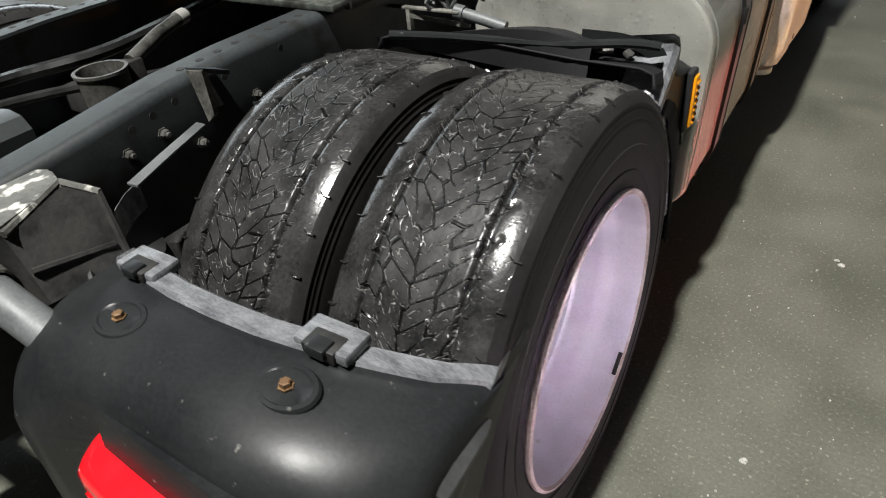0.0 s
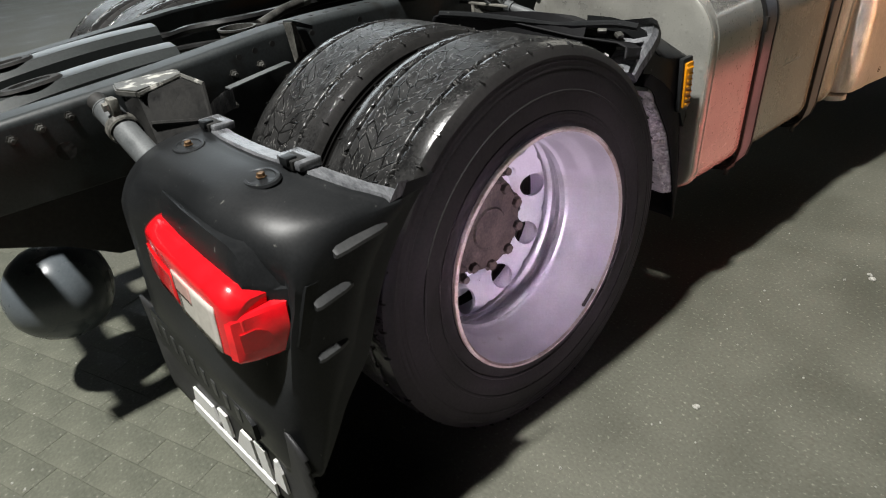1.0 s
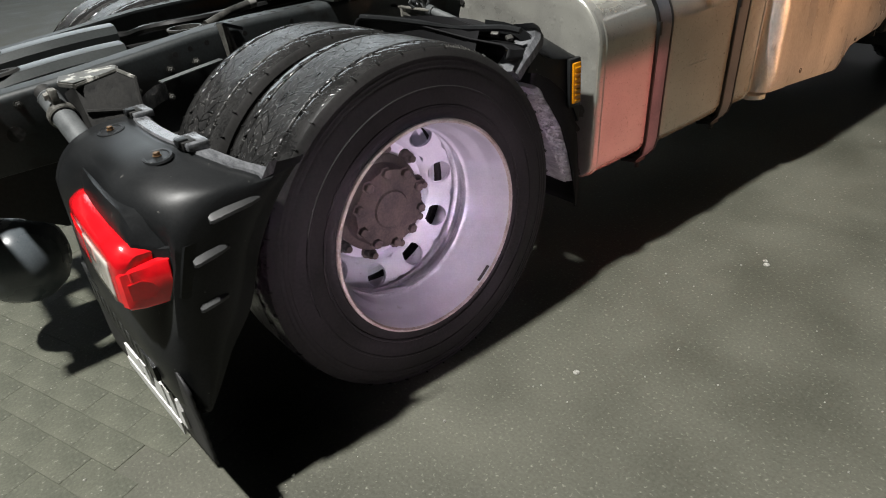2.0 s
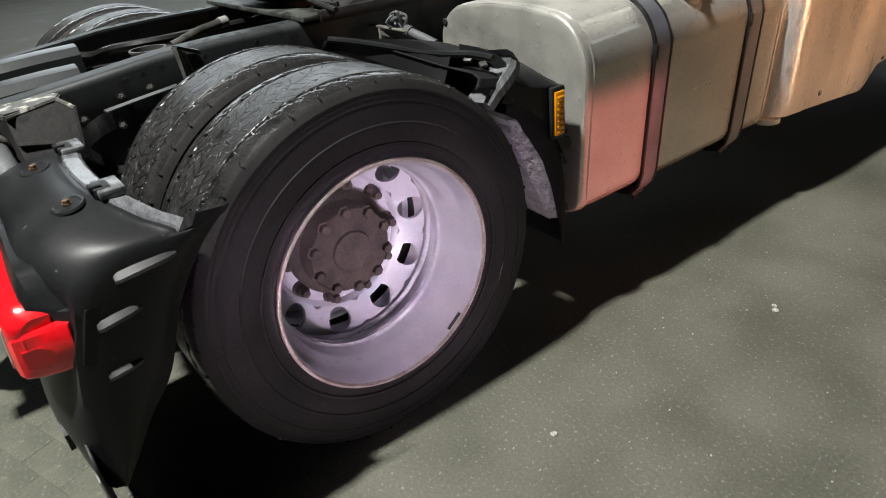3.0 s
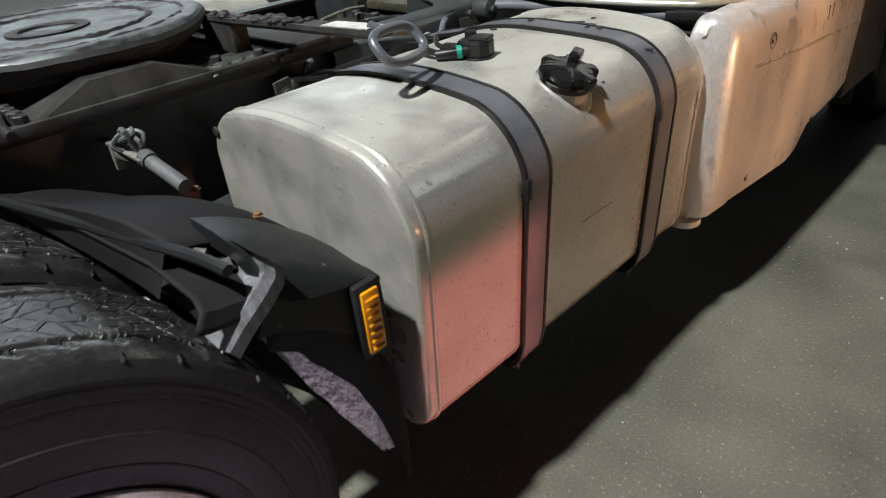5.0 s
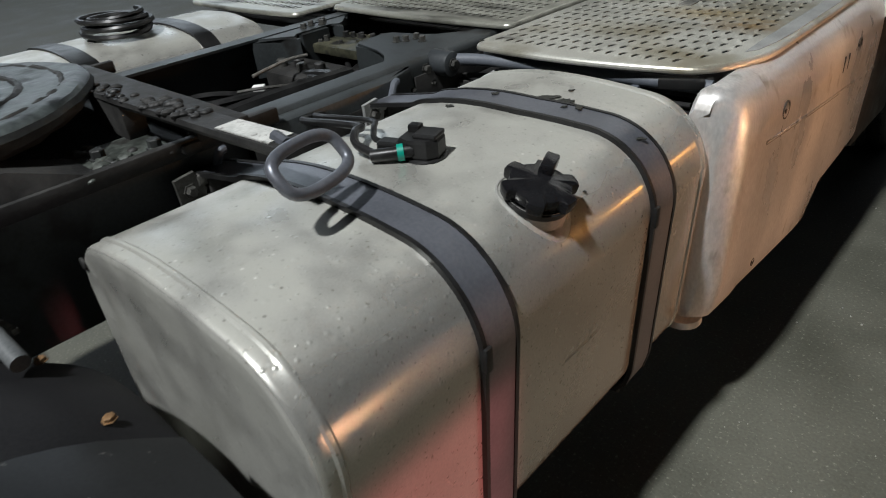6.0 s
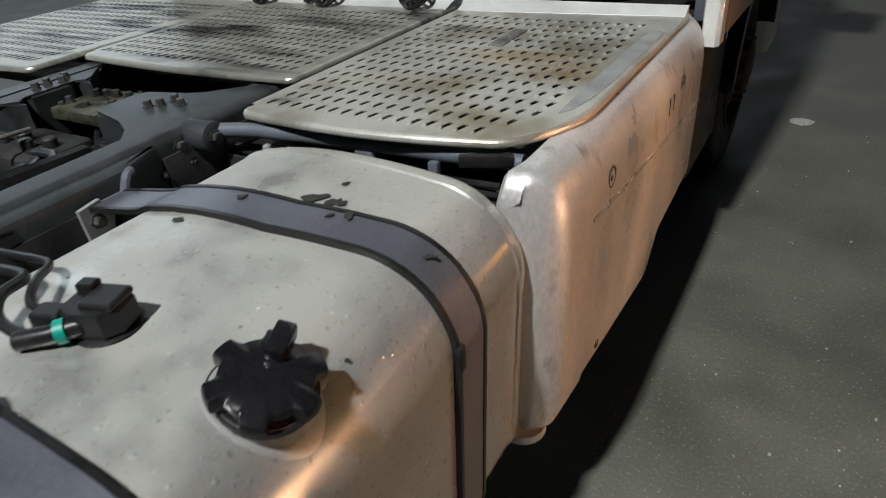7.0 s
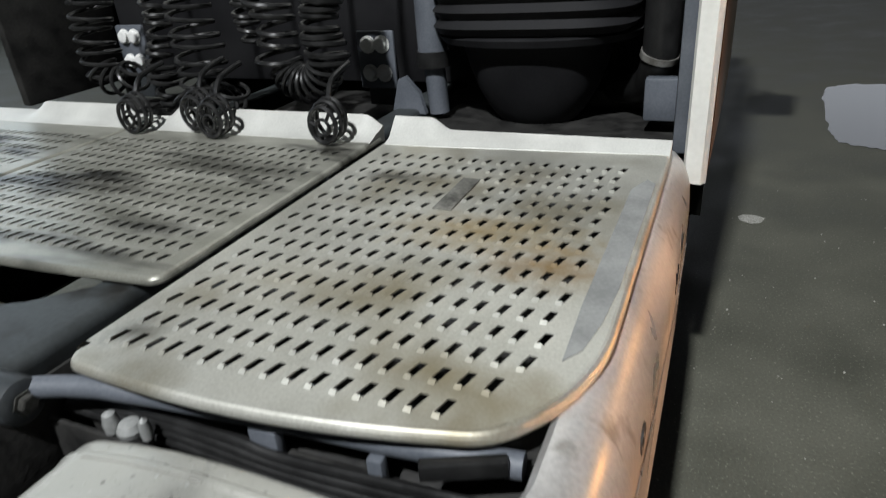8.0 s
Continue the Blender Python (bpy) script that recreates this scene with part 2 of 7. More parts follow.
def stained(m, spots):
    """Grease and rust stains at their places: (x, y, reach along x, reach along y, colour, strength)."""
    n, l = m.node_tree.nodes, m.node_tree.links
    bsdf = n["Principled BSDF"]
    co = n.new("ShaderNodeTexCoord")
    rag = n.new("ShaderNodeTexNoise")
    rag.inputs["Scale"].default_value, rag.inputs["Detail"].default_value = 26.0, 5.0
    l.new(co.outputs["Object"], rag.inputs["Vector"])
    for x, y, rx, ry, colour, most in spots:
        mp = n.new("ShaderNodeMapping")
        mp.inputs["Location"].default_value = (-x / rx, -y / ry, 0)
        mp.inputs["Scale"].default_value = (1 / rx, 1 / ry, 0)
        l.new(co.outputs["Object"], mp.inputs["Vector"])
        far = n.new("ShaderNodeVectorMath")
        far.operation = "LENGTH"
        l.new(mp.outputs[0], far.inputs[0])
        ragged = n.new("ShaderNodeMath")
        ragged.operation = "MULTIPLY_ADD"
        ragged.inputs[1].default_value = 1.3
        l.new(rag.outputs["Fac"], ragged.inputs[0])
        l.new(far.outputs["Value"], ragged.inputs[2])
        ease = n.new("ShaderNodeMapRange")
        ease.inputs[1].default_value, ease.inputs[2].default_value, ease.inputs[3].default_value, ease.inputs[4].default_value = 0.55, 1.6, most, 0.0
        l.new(ragged.outputs[0], ease.inputs[0])
        mix = n.new("ShaderNodeMix")
        mix.data_type = "RGBA"
        l.new(ease.outputs[0], mix.inputs["Factor"])
        l.new(bsdf.inputs["Base Color"].links[0].from_socket, mix.inputs[6])
        mix.inputs[7].default_value = (*colour, 1)
        l.new(mix.outputs[2], bsdf.inputs["Base Color"])


GROUND = material("asphalt", (0.062, 0.063, 0.048), (0.118, 0.117, 0.092), 2.3, (0.5, 0.78), 0, 1.0, 110, spots=(0.24, 0.236, 0.195), spot_scale=95, spot_at=(0.60, 0.76))
RUBBER = material("tyre_rubber", (0.008, 0.008, 0.008), (0.022, 0.0215, 0.021), 9, (0.18, 0.32), 0, 0.25, 160)
SIDEWALL = material("tyre_sidewall", (0.007, 0.0068, 0.0066), (0.023, 0.0218, 0.021), 5, (0.5, 0.72), 0, 0.15, 120)
SIDEWALL.node_tree.nodes["Principled BSDF"].inputs["Specular IOR Level"].default_value = 0.3
RIM_PAINT = material("silver_rim_paint", (0.46, 0.46, 0.5), (0.58, 0.58, 0.62), 7, (0.3, 0.42), 0.2, 0.05, 200, spots=(0.2, 0.17, 0.15), spot_scale=22, spot_at=(0.68, 0.78))
HUB_RUST = material("rusty_hub", (0.018, 0.015, 0.012), (0.068, 0.053, 0.043), 18, (0.75, 0.9), 0, 0.4, 140)
PLASTIC = material("black_plastic", (0.009, 0.0098, 0.0105), (0.019, 0.020, 0.021), 6, (0.3, 0.44), 0, 0.08, 180, spots=(0.13, 0.128, 0.118), spot_scale=46, spot_at=(0.695, 0.75))
PLASTIC.node_tree.nodes["Principled BSDF"].inputs["Specular IOR Level"].default_value = 0.22
# Paler copy of the black plastic for faces that catch the light.
LIT_PLASTIC = material("lit_black_plastic", (0.022, 0.023, 0.024), (0.05, 0.051, 0.051), 9, (0.28, 0.42), 0, 0.12, 150)
FRAME = material("grey_chassis_paint", (0.018, 0.021, 0.023), (0.044, 0.049, 0.053), 5, (0.34, 0.5), 0, 0.08, 130, spots=(0.02, 0.019, 0.018), spot_scale=12, spot_at=(0.6, 0.72))
GREASE = material("oily_black_metal", (0.005, 0.005, 0.005), (0.024, 0.023, 0.021), 14, (0.5, 0.8), 0, 0.6, 90)
TANK = material("brushed_aluminium", (0.40, 0.395, 0.36), (0.56, 0.555, 0.515), 3.2, (0.17, 0.26), 0.66, 0.04, 260, (1, 1, 1), spots=(0.27, 0.265, 0.22), spot_scale=130, spot_at=(0.62, 0.72))
dusty(TANK, (0.37, 0.368, 0.328), (0.10, 0.097, 0.08))
beaded(TANK, 75.0, 0.3)
beaded(TANK, 36.0, 0.22)
stained(TANK, ((0.66, 0.93, 0.035, 0.14, (0.56, 0.56, 0.53), 0.7), (0.72, 0.98, 0.05, 0.06, (0.16, 0.155, 0.125), 0.6), (0.64, 0.79, 0.06, 0.09, (0.20, 0.195, 0.15), 0.5), (0.70, 0.84, 0.03, 0.05, (0.13, 0.125, 0.10), 0.5), (0.60, 1.45, 0.04, 0.05, (0.6, 0.6, 0.57), 0.8), (0.68, 1.42, 0.03, 0.04, (0.15, 0.145, 0.12), 0.5), (0.82, 0.82, 0.12, 0.05, (0.21, 0.205, 0.165), 0.45)))
STRAP = material("dark_steel_strap", (0.10, 0.107, 0.125), (0.155, 0.163, 0.185), 8, (0.32, 0.46), 0.45, 0.1, 150)
PANEL = material("silver_panel_paint", (0.40, 0.388, 0.375), (0.64, 0.625, 0.60), 5, (0.24, 0.42), 0.45, 0.08, 150, (1, 1, 0.45), spots=(0.27, 0.25, 0.22), spot_scale=20, spot_at=(0.60, 0.74))
STEP = material("worn_aluminium_tread", (0.41, 0.405, 0.355), (0.62, 0.615, 0.555), 5, (0.3, 0.46), 0.6, 0.08, 200, spots=(0.2, 0.16, 0.075), spot_scale=3.6, spot_at=(0.52, 0.76))
STEP_GREASY = material("greasy_aluminium_tread", (0.27, 0.27, 0.225), (0.47, 0.465, 0.41), 5, (0.3, 0.46), 0.6, 0.08, 200, (1, 3.2, 1), spots=(0.035, 0.034, 0.028), spot_scale=2.3, spot_at=(0.5, 0.62))


stained(STEP, ((1.08, 2.30, 0.16, 0.10, (0.25, 0.15, 0.04), 0.95), (0.93, 2.40, 0.24, 0.11, (0.33, 0.24, 0.10), 0.9), (0.63, 2.63, 0.15, 0.04, (0.03, 0.03, 0.025), 0.85), (0.55, 1.95, 0.06, 0.05, (0.04, 0.04, 0.03), 0.8), (0.72, 2.15, 0.2, 0.12, (0.26, 0.22, 0.13), 0.4)))
stained(STEP_GREASY, ((0.26, 2.26, 0.17, 0.05, (0.015, 0.015, 0.012), 0.95), (0.18, 2.60, 0.34, 0.07, (0.035, 0.034, 0.028), 0.85), (-0.05, 2.42, 0.3, 0.06, (0.06, 0.055, 0.045), 0.8), (0.28, 2.14, 0.12, 0.03, (0.03, 0.03, 0.025), 0.8)))
# Plate metal painted lighter because the upstand faces the floodlight.
UPSTAND = material("lit_folded_aluminium", (0.5, 0.5, 0.47), (0.64, 0.64, 0.60), 8, (0.35, 0.5), 0.2, 0.05, 200)
DULL = material("dull_black_plastic", (0.007, 0.007, 0.008), (0.016, 0.016, 0.017), 5, (0.55, 0.7), 0, 0.05, 200)
DULL.node_tree.nodes["Principled BSDF"].inputs["Specular IOR Level"].default_value = 0.15
RIM_EDGE = material("rusty_rim_edge", (0.26, 0.2, 0.16), (0.52, 0.47, 0.43), 14, (0.5, 0.7), 0.1, 0.2, 160)
HOSE = material("black_hose", (0.008, 0.008, 0.008), (0.019, 0.019, 0.019), 20, (0.28, 0.46), 0, 0.1, 200)
HOSE.node_tree.nodes["Principled BSDF"].inputs["Specular IOR Level"].default_value = 0.3
ZINC = material("zinc_bolt", (0.22, 0.21, 0.19), (0.4, 0.39, 0.36), 40, (0.35, 0.55), 0.7, 0.2, 300)
BRASS = material("rusty_brass_bolt", (0.10, 0.055, 0.025), (0.24, 0.14, 0.06), 60, (0.5, 0.7), 0.3, 0.3, 300)
GREY_PIPE = material("grey_tube_paint", (0.07, 0.076, 0.078), (0.14, 0.148, 0.15), 12, (0.4, 0.6), 0.1, 0.1, 200)
BARE = material("scraped_grey_steel", (0.035, 0.034, 0.03), (0.22, 0.215, 0.19), 16, (0.5, 0.7), 0.1, 0.3, 120)
WHITE = material("white_mark", (0.68, 0.68, 0.66), (0.8, 0.8, 0.78), 20, (0.5, 0.6), 0, 0.02, 100)
CAB_WHITE = material("cream_cab_paint", (0.62, 0.61, 0.56), (0.74, 0.73, 0.68), 3, (0.3, 0.4), 0, 0.03, 60)
# Cab side colour with the warm light on it mixed in as tan.
CAB_SIDE = material("warm_lit_cab_side", (0.3, 0.2, 0.14), (0.38, 0.26, 0.18), 3, (0.35, 0.5), 0.1, 0.03, 60)
BRISTLE = material("pale_bristle_mat", (0.34, 0.35, 0.36), (0.72, 0.73, 0.73), 45, (0.8, 0.95), 0, 0.7, 190, (0.35, 1, 1))
FELT = material("wet_leaf", (0.01, 0.011, 0.009), (0.03, 0.03, 0.024), 60, (0.5, 0.7), 0, 0.3, 200)
PAVER = material("concrete_paver", (0.062, 0.066, 0.048), (0.122, 0.124, 0.094), 4, (0.6, 0.85), 0, 0.9, 130, spots=(0.24, 0.24, 0.2), spot_scale=95, spot_at=(0.62, 0.76))
GREEN_TAPE = material("green_seal", (0.0, 0.22, 0.16), (0.01, 0.3, 0.22), 30, (0.4, 0.5), 0, 0.05, 100)
RUST = material("rusty_front_hub", (0.045, 0.022, 0.014), (0.11, 0.055, 0.032), 20, (0.7, 0.9), 0, 0.3, 140)
RAIL_PAINT = material("grey_blue_rail_paint", (0.020, 0.0235, 0.0245), (0.043, 0.049, 0.051), 4, (0.42, 0.58), 0, 0.1, 130, spots=(0.012, 0.012, 0.011), spot_scale=11, spot_at=(0.56, 0.72))
RAMP = material("rubbed_dark_steel", (0.030, 0.034, 0.034), (0.048, 0.053, 0.053), 3, (0.26, 0.4), 0.1, 0.03, 120, spots=(0.022, 0.022, 0.021), spot_scale=9, spot_at=(0.64, 0.78))
DARK_STEEL = material("dark_worn_steel", (0.025, 0.025, 0.023), (0.11, 0.108, 0.098), 18, (0.4, 0.6), 0.3, 0.2, 140)
NECK = material("dull_aluminium", (0.3, 0.295, 0.275), (0.4, 0.395, 0.37), 9, (0.42, 0.55), 0.3, 0.06, 200)
BLUE_GREY_LIGHT = material("dull_grey_scuff", (0.2, 0.205, 0.2), (0.32, 0.325, 0.315), 14, (0.5, 0.65), 0.2, 0.15, 160)
BLUE_GREY = material("blue_grey_plastic", (0.07, 0.08, 0.095), (0.12, 0.13, 0.15), 8, (0.45, 0.6), 0, 0.1, 160)


def lens(name, colour, rough=0.12, clear=0.35):
    """Coloured lamp plastic."""
    m = material(name, tuple(c * 0.8 for c in colour), colour, 30, (rough, rough + 0.1), 0, 0.12, 90)
    b = m.node_tree.nodes["Principled BSDF"]
    b.inputs["Transmission Weight"].default_value = clear
    b.inputs["Coat Weight"].default_value = 0.7
    b.inputs["Coat Roughness"].default_value = 0.06
    return m


RED_LENS = lens("red_lens", (0.78, 0.010, 0.017), clear=0.0)
DEEP_RED = lens("deep_red_lens", (0.78, 0.009, 0.014), clear=0.0)
PINK_PATCH = lens("pinkish_lens", (0.66, 0.38, 0.34), clear=0.0)
WHITE_LENS = lens("clear_lens", (0.72, 0.68, 0.62), clear=0.1)
AMBER_LENS = lens("amber_lens", (0.85, 0.33, 0.006), clear=0.1)
PINK_LENS = lens("faceted_red_lens", (1.0, 0.012, 0.02), clear=0.0)


def tread_material():
    """Worn wet rubber: broken angular sipes, raised slivers with painted glints and a damp gloss; laid out along and
    across the tread.
    """
    m = material("worn_tread", (0.009, 0.009, 0.0092), (0.034, 0.0335, 0.033), 16, (0.24, 0.44), 0, 0.2, 150)
    n, l = m.node_tree.nodes, m.node_tree.links
    bsdf = n["Principled BSDF"]
    uv = n.new("ShaderNodeUVMap")
    for node in n:
        if node.type == "MAPPING":
            l.new(uv.outputs[0], node.inputs["Vector"])

    def calc(kind, a, b=None, c=None, clamp=False):
        node = n.new("ShaderNodeMath")
        node.operation, node.use_clamp = kind, clamp
        for k, value in enumerate((a, b, c)):
            if value is None:
                continue
            if isinstance(value, (int, float)):
                node.inputs[k].default_value = value
            else:
                l.new(value, node.inputs[k])
        return node.outputs[0]

    def ramp(value, lo, hi, at_lo, at_hi):
        node = n.new("ShaderNodeMapRange")
        for k, v in enumerate((lo, hi, at_lo, at_hi)):
            node.inputs[k + 1].default_value = v
        l.new(value, node.inputs[0])
        return node.outputs[0]

    def noisy(vector, scale, detail=3.0):
        node = n.new("ShaderNodeTexNoise")
        node.inputs["Scale"].default_value, node.inputs["Detail"].default_value = scale, detail
        l.new(vector, node.inputs["Vector"])
        return node.outputs["Fac"]

    def cells(vector, scale, random_by):
        node = n.new("ShaderNodeTexVoronoi")
        node.feature, node.voronoi_dimensions = "DISTANCE_TO_EDGE", "2D"
        node.inputs["Scale"].default_value, node.inputs["Randomness"].default_value = scale, random_by
        l.new(vector, node.inputs["Vector"])
        return node.outputs["Distance"]

    split = n.new("ShaderNodeSeparateXYZ")
    l.new(uv.outputs[0], split.inputs[0])
    half = calc("ABSOLUTE", split.outputs[1])
    slant = n.new("ShaderNodeCombineXYZ")
    l.new(calc("MULTIPLY_ADD", half, 0.8, split.outputs[0]), slant.inputs[0])
    l.new(calc("MULTIPLY", split.outputs[1], 0.8), slant.inputs[1])
    middle = ramp(half, 0.074, 0.080, 1.0, 0.0)
    # dark sipes, worn away in places, with pale glints painted along their edges
    net = cells(slant.outputs[0], 30.0, 0.8)
    left = ramp(noisy(uv.outputs[0], 17.0, 2.0), 0.50, 0.60, 1.0, 0.0)
    sipe = calc("MULTIPLY", calc("MULTIPLY", ramp(net, 0.030, 0.065, 1.0, 0.0), left), middle)
    edge_glint = calc("MULTIPLY", ramp(net, 0.05, 0.08, 0.0, 1.0), ramp(net, 0.09, 0.12, 1.0, 0.0))
    edge_glint = calc("MULTIPLY", edge_glint, ramp(noisy(uv.outputs[0], 95.0, 2.0), 0.54, 0.60, 0.0, 1.0))
    # short raised slivers, the light on their edges put into a pale colour
    thin = ramp(cells(slant.outputs[0], 70.0, 1.0), 0.05, 0.12, 1.0, 0.0)
    here = ramp(noisy(uv.outputs[0], 60.0, 3.0), 0.55, 0.61, 0.0, 0.9)
    sliver = calc("MULTIPLY", calc("MAXIMUM", edge_glint, calc("MULTIPLY", thin, here)), ramp(half, 0.076, 0.10, 1.0, 0.05))
    pale = n.new("ShaderNodeMix")
    pale.data_type = "RGBA"
    l.new(calc("MULTIPLY", sliver, 0.7), pale.inputs["Factor"])
    l.new(bsdf.inputs["Base Color"].links[0].from_socket, pale.inputs[6])
    pale.inputs[7].default_value = (0.24, 0.235, 0.225, 1)
    dark = n.new("ShaderNodeMix")
    dark.data_type = "RGBA"
    l.new(sipe, dark.inputs["Factor"])
    l.new(pale.outputs[2], dark.inputs[6])
    dark.inputs[7].default_value = (0.0015, 0.0015, 0.0015, 1)
    l.new(dark.outputs[2], bsdf.inputs["Base Color"])
    # the plain shoulders are rubbed smooth and shine
    gloss = n.new("ShaderNodeMix")
    l.new(middle, gloss.inputs["Factor"])
    gloss.inputs[2].default_value = 0.2
    l.new(bsdf.inputs["Roughness"].links[0].from_socket, gloss.inputs[3])
    l.new(gloss.outputs[0], bsdf.inputs["Roughness"])
    b = n.new("ShaderNodeBump")
    b.inputs["Strength"].default_value, b.inputs["Distance"].default_value = 1.0, 0.0035
    l.new(calc("SUBTRACT", sliver, sipe), b.inputs["Height"])
    l.new(bsdf.inputs["Normal"].links[0].from_socket, b.inputs["Normal"])
    l.new(b.outputs[0], bsdf.inputs["Normal"])
    return m


TREAD = tread_material()


# ---------------------------------------------------------------- ground
bm = bmesh.new()
bmesh.ops.create_grid(bm, x_segments=40, y_segments=40, size=150)
tagged(part("ground", bm, GROUND), "grey worn asphalt yard with small light stones", "ground", kind="structure")


# ---------------------------------------------------------------- rear axle wheels

WR, WY, WZ = 0.49, 0.012, 0.482


def tyre_bodies(side):
    """Tread and sidewall meshes of a truck tyre round the X axis, centred; side: +1 shows its outer wall to +x."""
    w = 0.15
    # tread: fine grid with two long grooves, shoulder slits and rib-edge notches
    seg = 840
    a = np.linspace(0, 2 * np.pi, seg, endpoint=False)
    v = np.linspace(-w + 0.016, w - 0.016, 48)
    near = [c + d for c in (0.082, -0.078) for d in (-0.0055, -0.004, -0.002, 0.0, 0.002, 0.004, 0.0055)]
    v = np.array(sorted([q for q in v if min(abs(q - 0.082), abs(q + 0.078)) > 0.0075] + near))
    cross = len(v)
    A, V = np.meshgrid(a, v, indexing="ij")
    U = A * WR
    R = WR - 0.010 * np.clip((np.abs(V) - 0.085) / 0.05, 0, 1) ** 2.2
    groove = np.minimum(np.abs(V - 0.082), np.abs(V + 0.078))
    R = R - 0.011 * np.clip((0.0052 - groove) / 0.0022, 0, 1)
    slit = np.abs(((U + 0.012 * np.sign(V) + 1.3 * V) % 0.056) - 0.028)
    edge = (groove < 0.018) & (np.abs(V) > 0.076)
    R = R - 0.004 * edge * np.clip(1.3 - slit / 0.005, 0, 1)
    R = R + 0.00025 * np.sin(U * 31 + 7 * np.sin(V * 60)) * np.sin(V * 90) * (np.abs(V) < 0.08)
    y, z = R * np.cos(A), R * np.sin(A)
    co = np.stack([V, y, z], -1).reshape(-1, 3)
    i, j = np.meshgrid(np.arange(seg), np.arange(cross - 1), indexing="ij")
    i2 = (i + 1) % seg
    faces = np.stack([i * cross + j, i * cross + j + 1, i2 * cross + j + 1, i2 * cross + j], -1).reshape(-1, 4)
    tread = bpy.data.meshes.new("tread")
    tread.from_pydata(co.tolist(), [], faces.tolist())
    tread.materials.append(TREAD)
    uv = tread.uv_layers.new(name="UVMap")
    loops = faces.reshape(-1)
    uu = (loops // cross).astype(float)
    first = np.repeat(i.reshape(-1), 4)
    uu[(uu == 0) & (first == seg - 1)] = seg
    data = np.stack([uu / seg * 2 * np.pi * WR, v[loops % cross]], -1)
    uv.data.foreach_set("uv", data.reshape(-1))
    tread.polygons.foreach_set("use_smooth", [True] * len(faces))
    wall = []
    for s in (-1, 1):
        prof = [(WR - 0.009, s * (w - 0.0165)), (WR - 0.016, s * (w - 0.010)), (WR - 0.026, s * (w - 0.006)), (0.462, s * (w - 0.0045)), (0.4605, s * (w - 0.0037)), (0.4585, s * (w - 0.0037)), (0.457, s * (w - 0.0045)), (0.452, s * (w - 0.004)), (0.4495, s * (w - 0.0026)), (0.4465, s * (w - 0.0026)), (0.445, s * (w - 0.003)), (0.438, s * (w - 0.002)), (0.4365, s * (w - 0.0011)), (0.4345, s * (w - 0.0011)), (0.433, s * (w - 0.002)), (0.42, s * (w + 0.001)),
                (0.39, s * (w + 0.003)), (0.388, s * (w + 0.005)), (0.384, s * (w + 0.005)), (0.382, s * (w + 0.003)), (0.36, s * (w + 0.002)), (0.342, s * (w - 0.002)), (0.34, s * (w)), (0.336, s * (w)), (0.333, s * (w - 0.004)), (0.318, s * (w - 0.006)), (0.308, s * (w - 0.003)), (0.302, s * (w - 0.006)), (0.296, s * (w - 0.02))]
        wall.append(lathe(prof, 160))
    return tread, join(wall[0], wall[1])


def flatten(mesh):
    """The tyre stands on the ground: its lowest part is pressed flat."""
    n = len(mesh.vertices)
    co = np.empty(n * 3)
    mesh.vertices.foreach_get("co", co)
    co = co.reshape(-1, 3)
    co[:, 2] = np.maximum(co[:, 2], -WZ + 0.001)
    mesh.vertices.foreach_set("co", co.reshape(-1))


def tread_nubs():
    """Short slanted rubber nubs along the shoulders and the edges of the two grooves."""
    bm = bmesh.new()
    rnd_n = random.Random(11)
    for v, drop, step, long in ((0.129, 0.0062, 0.072, 0.022), (-0.129, 0.0062, 0.072, 0.022), (0.0895, 0.0002, 0.056, 0.014), (-0.0855, 0.0002, 0.056, 0.014)):
        for k in range(int(2 * math.pi * WR / step)):
            if rnd_n.random() < 0.15:
                continue
            a = (k * step + rnd_n.uniform(-0.004, 0.004)) / WR
            s = 1 if v > 0 else -1
            pts = [(v - s * long / 2, a, 0.0), (v, a + 0.007 / WR, 0.0012), (v + s * long / 2, a + 0.006 / WR, -0.0032 if abs(v) > 0.1 else -0.004)]
            rings = []
            for x, an, up in pts:
                r = WR - drop + up
                rings.append([bm.verts.new((x, rr * math.cos(an + da / WR), rr * math.sin(an + da / WR))) for rr, da in ((r - 0.003, -0.0022), (r + 0.0016, -0.0008), (r + 0.0016, 0.0008), (r - 0.003, 0.0022))])
            for p, q in zip(rings, rings[1:]):
                for e in range(4):
                    f = (e + 1) % 4
                    bm.faces.new((p[e], p[f], q[f], q[e]))
            bm.faces.new(rings[0])
            bm.faces.new(rings[-1])
    return bm


TREAD_MESH, wall_bm = tyre_bodies(1)
flatten(TREAD_MESH)
WALL_MESH = mesh_of("sidewall", wall_bm, SIDEWALL, True)
flatten(WALL_MESH)
NUB_MESH = mesh_of("nub_layer", tread_nubs(), RUBBER)
flatten(NUB_MESH)


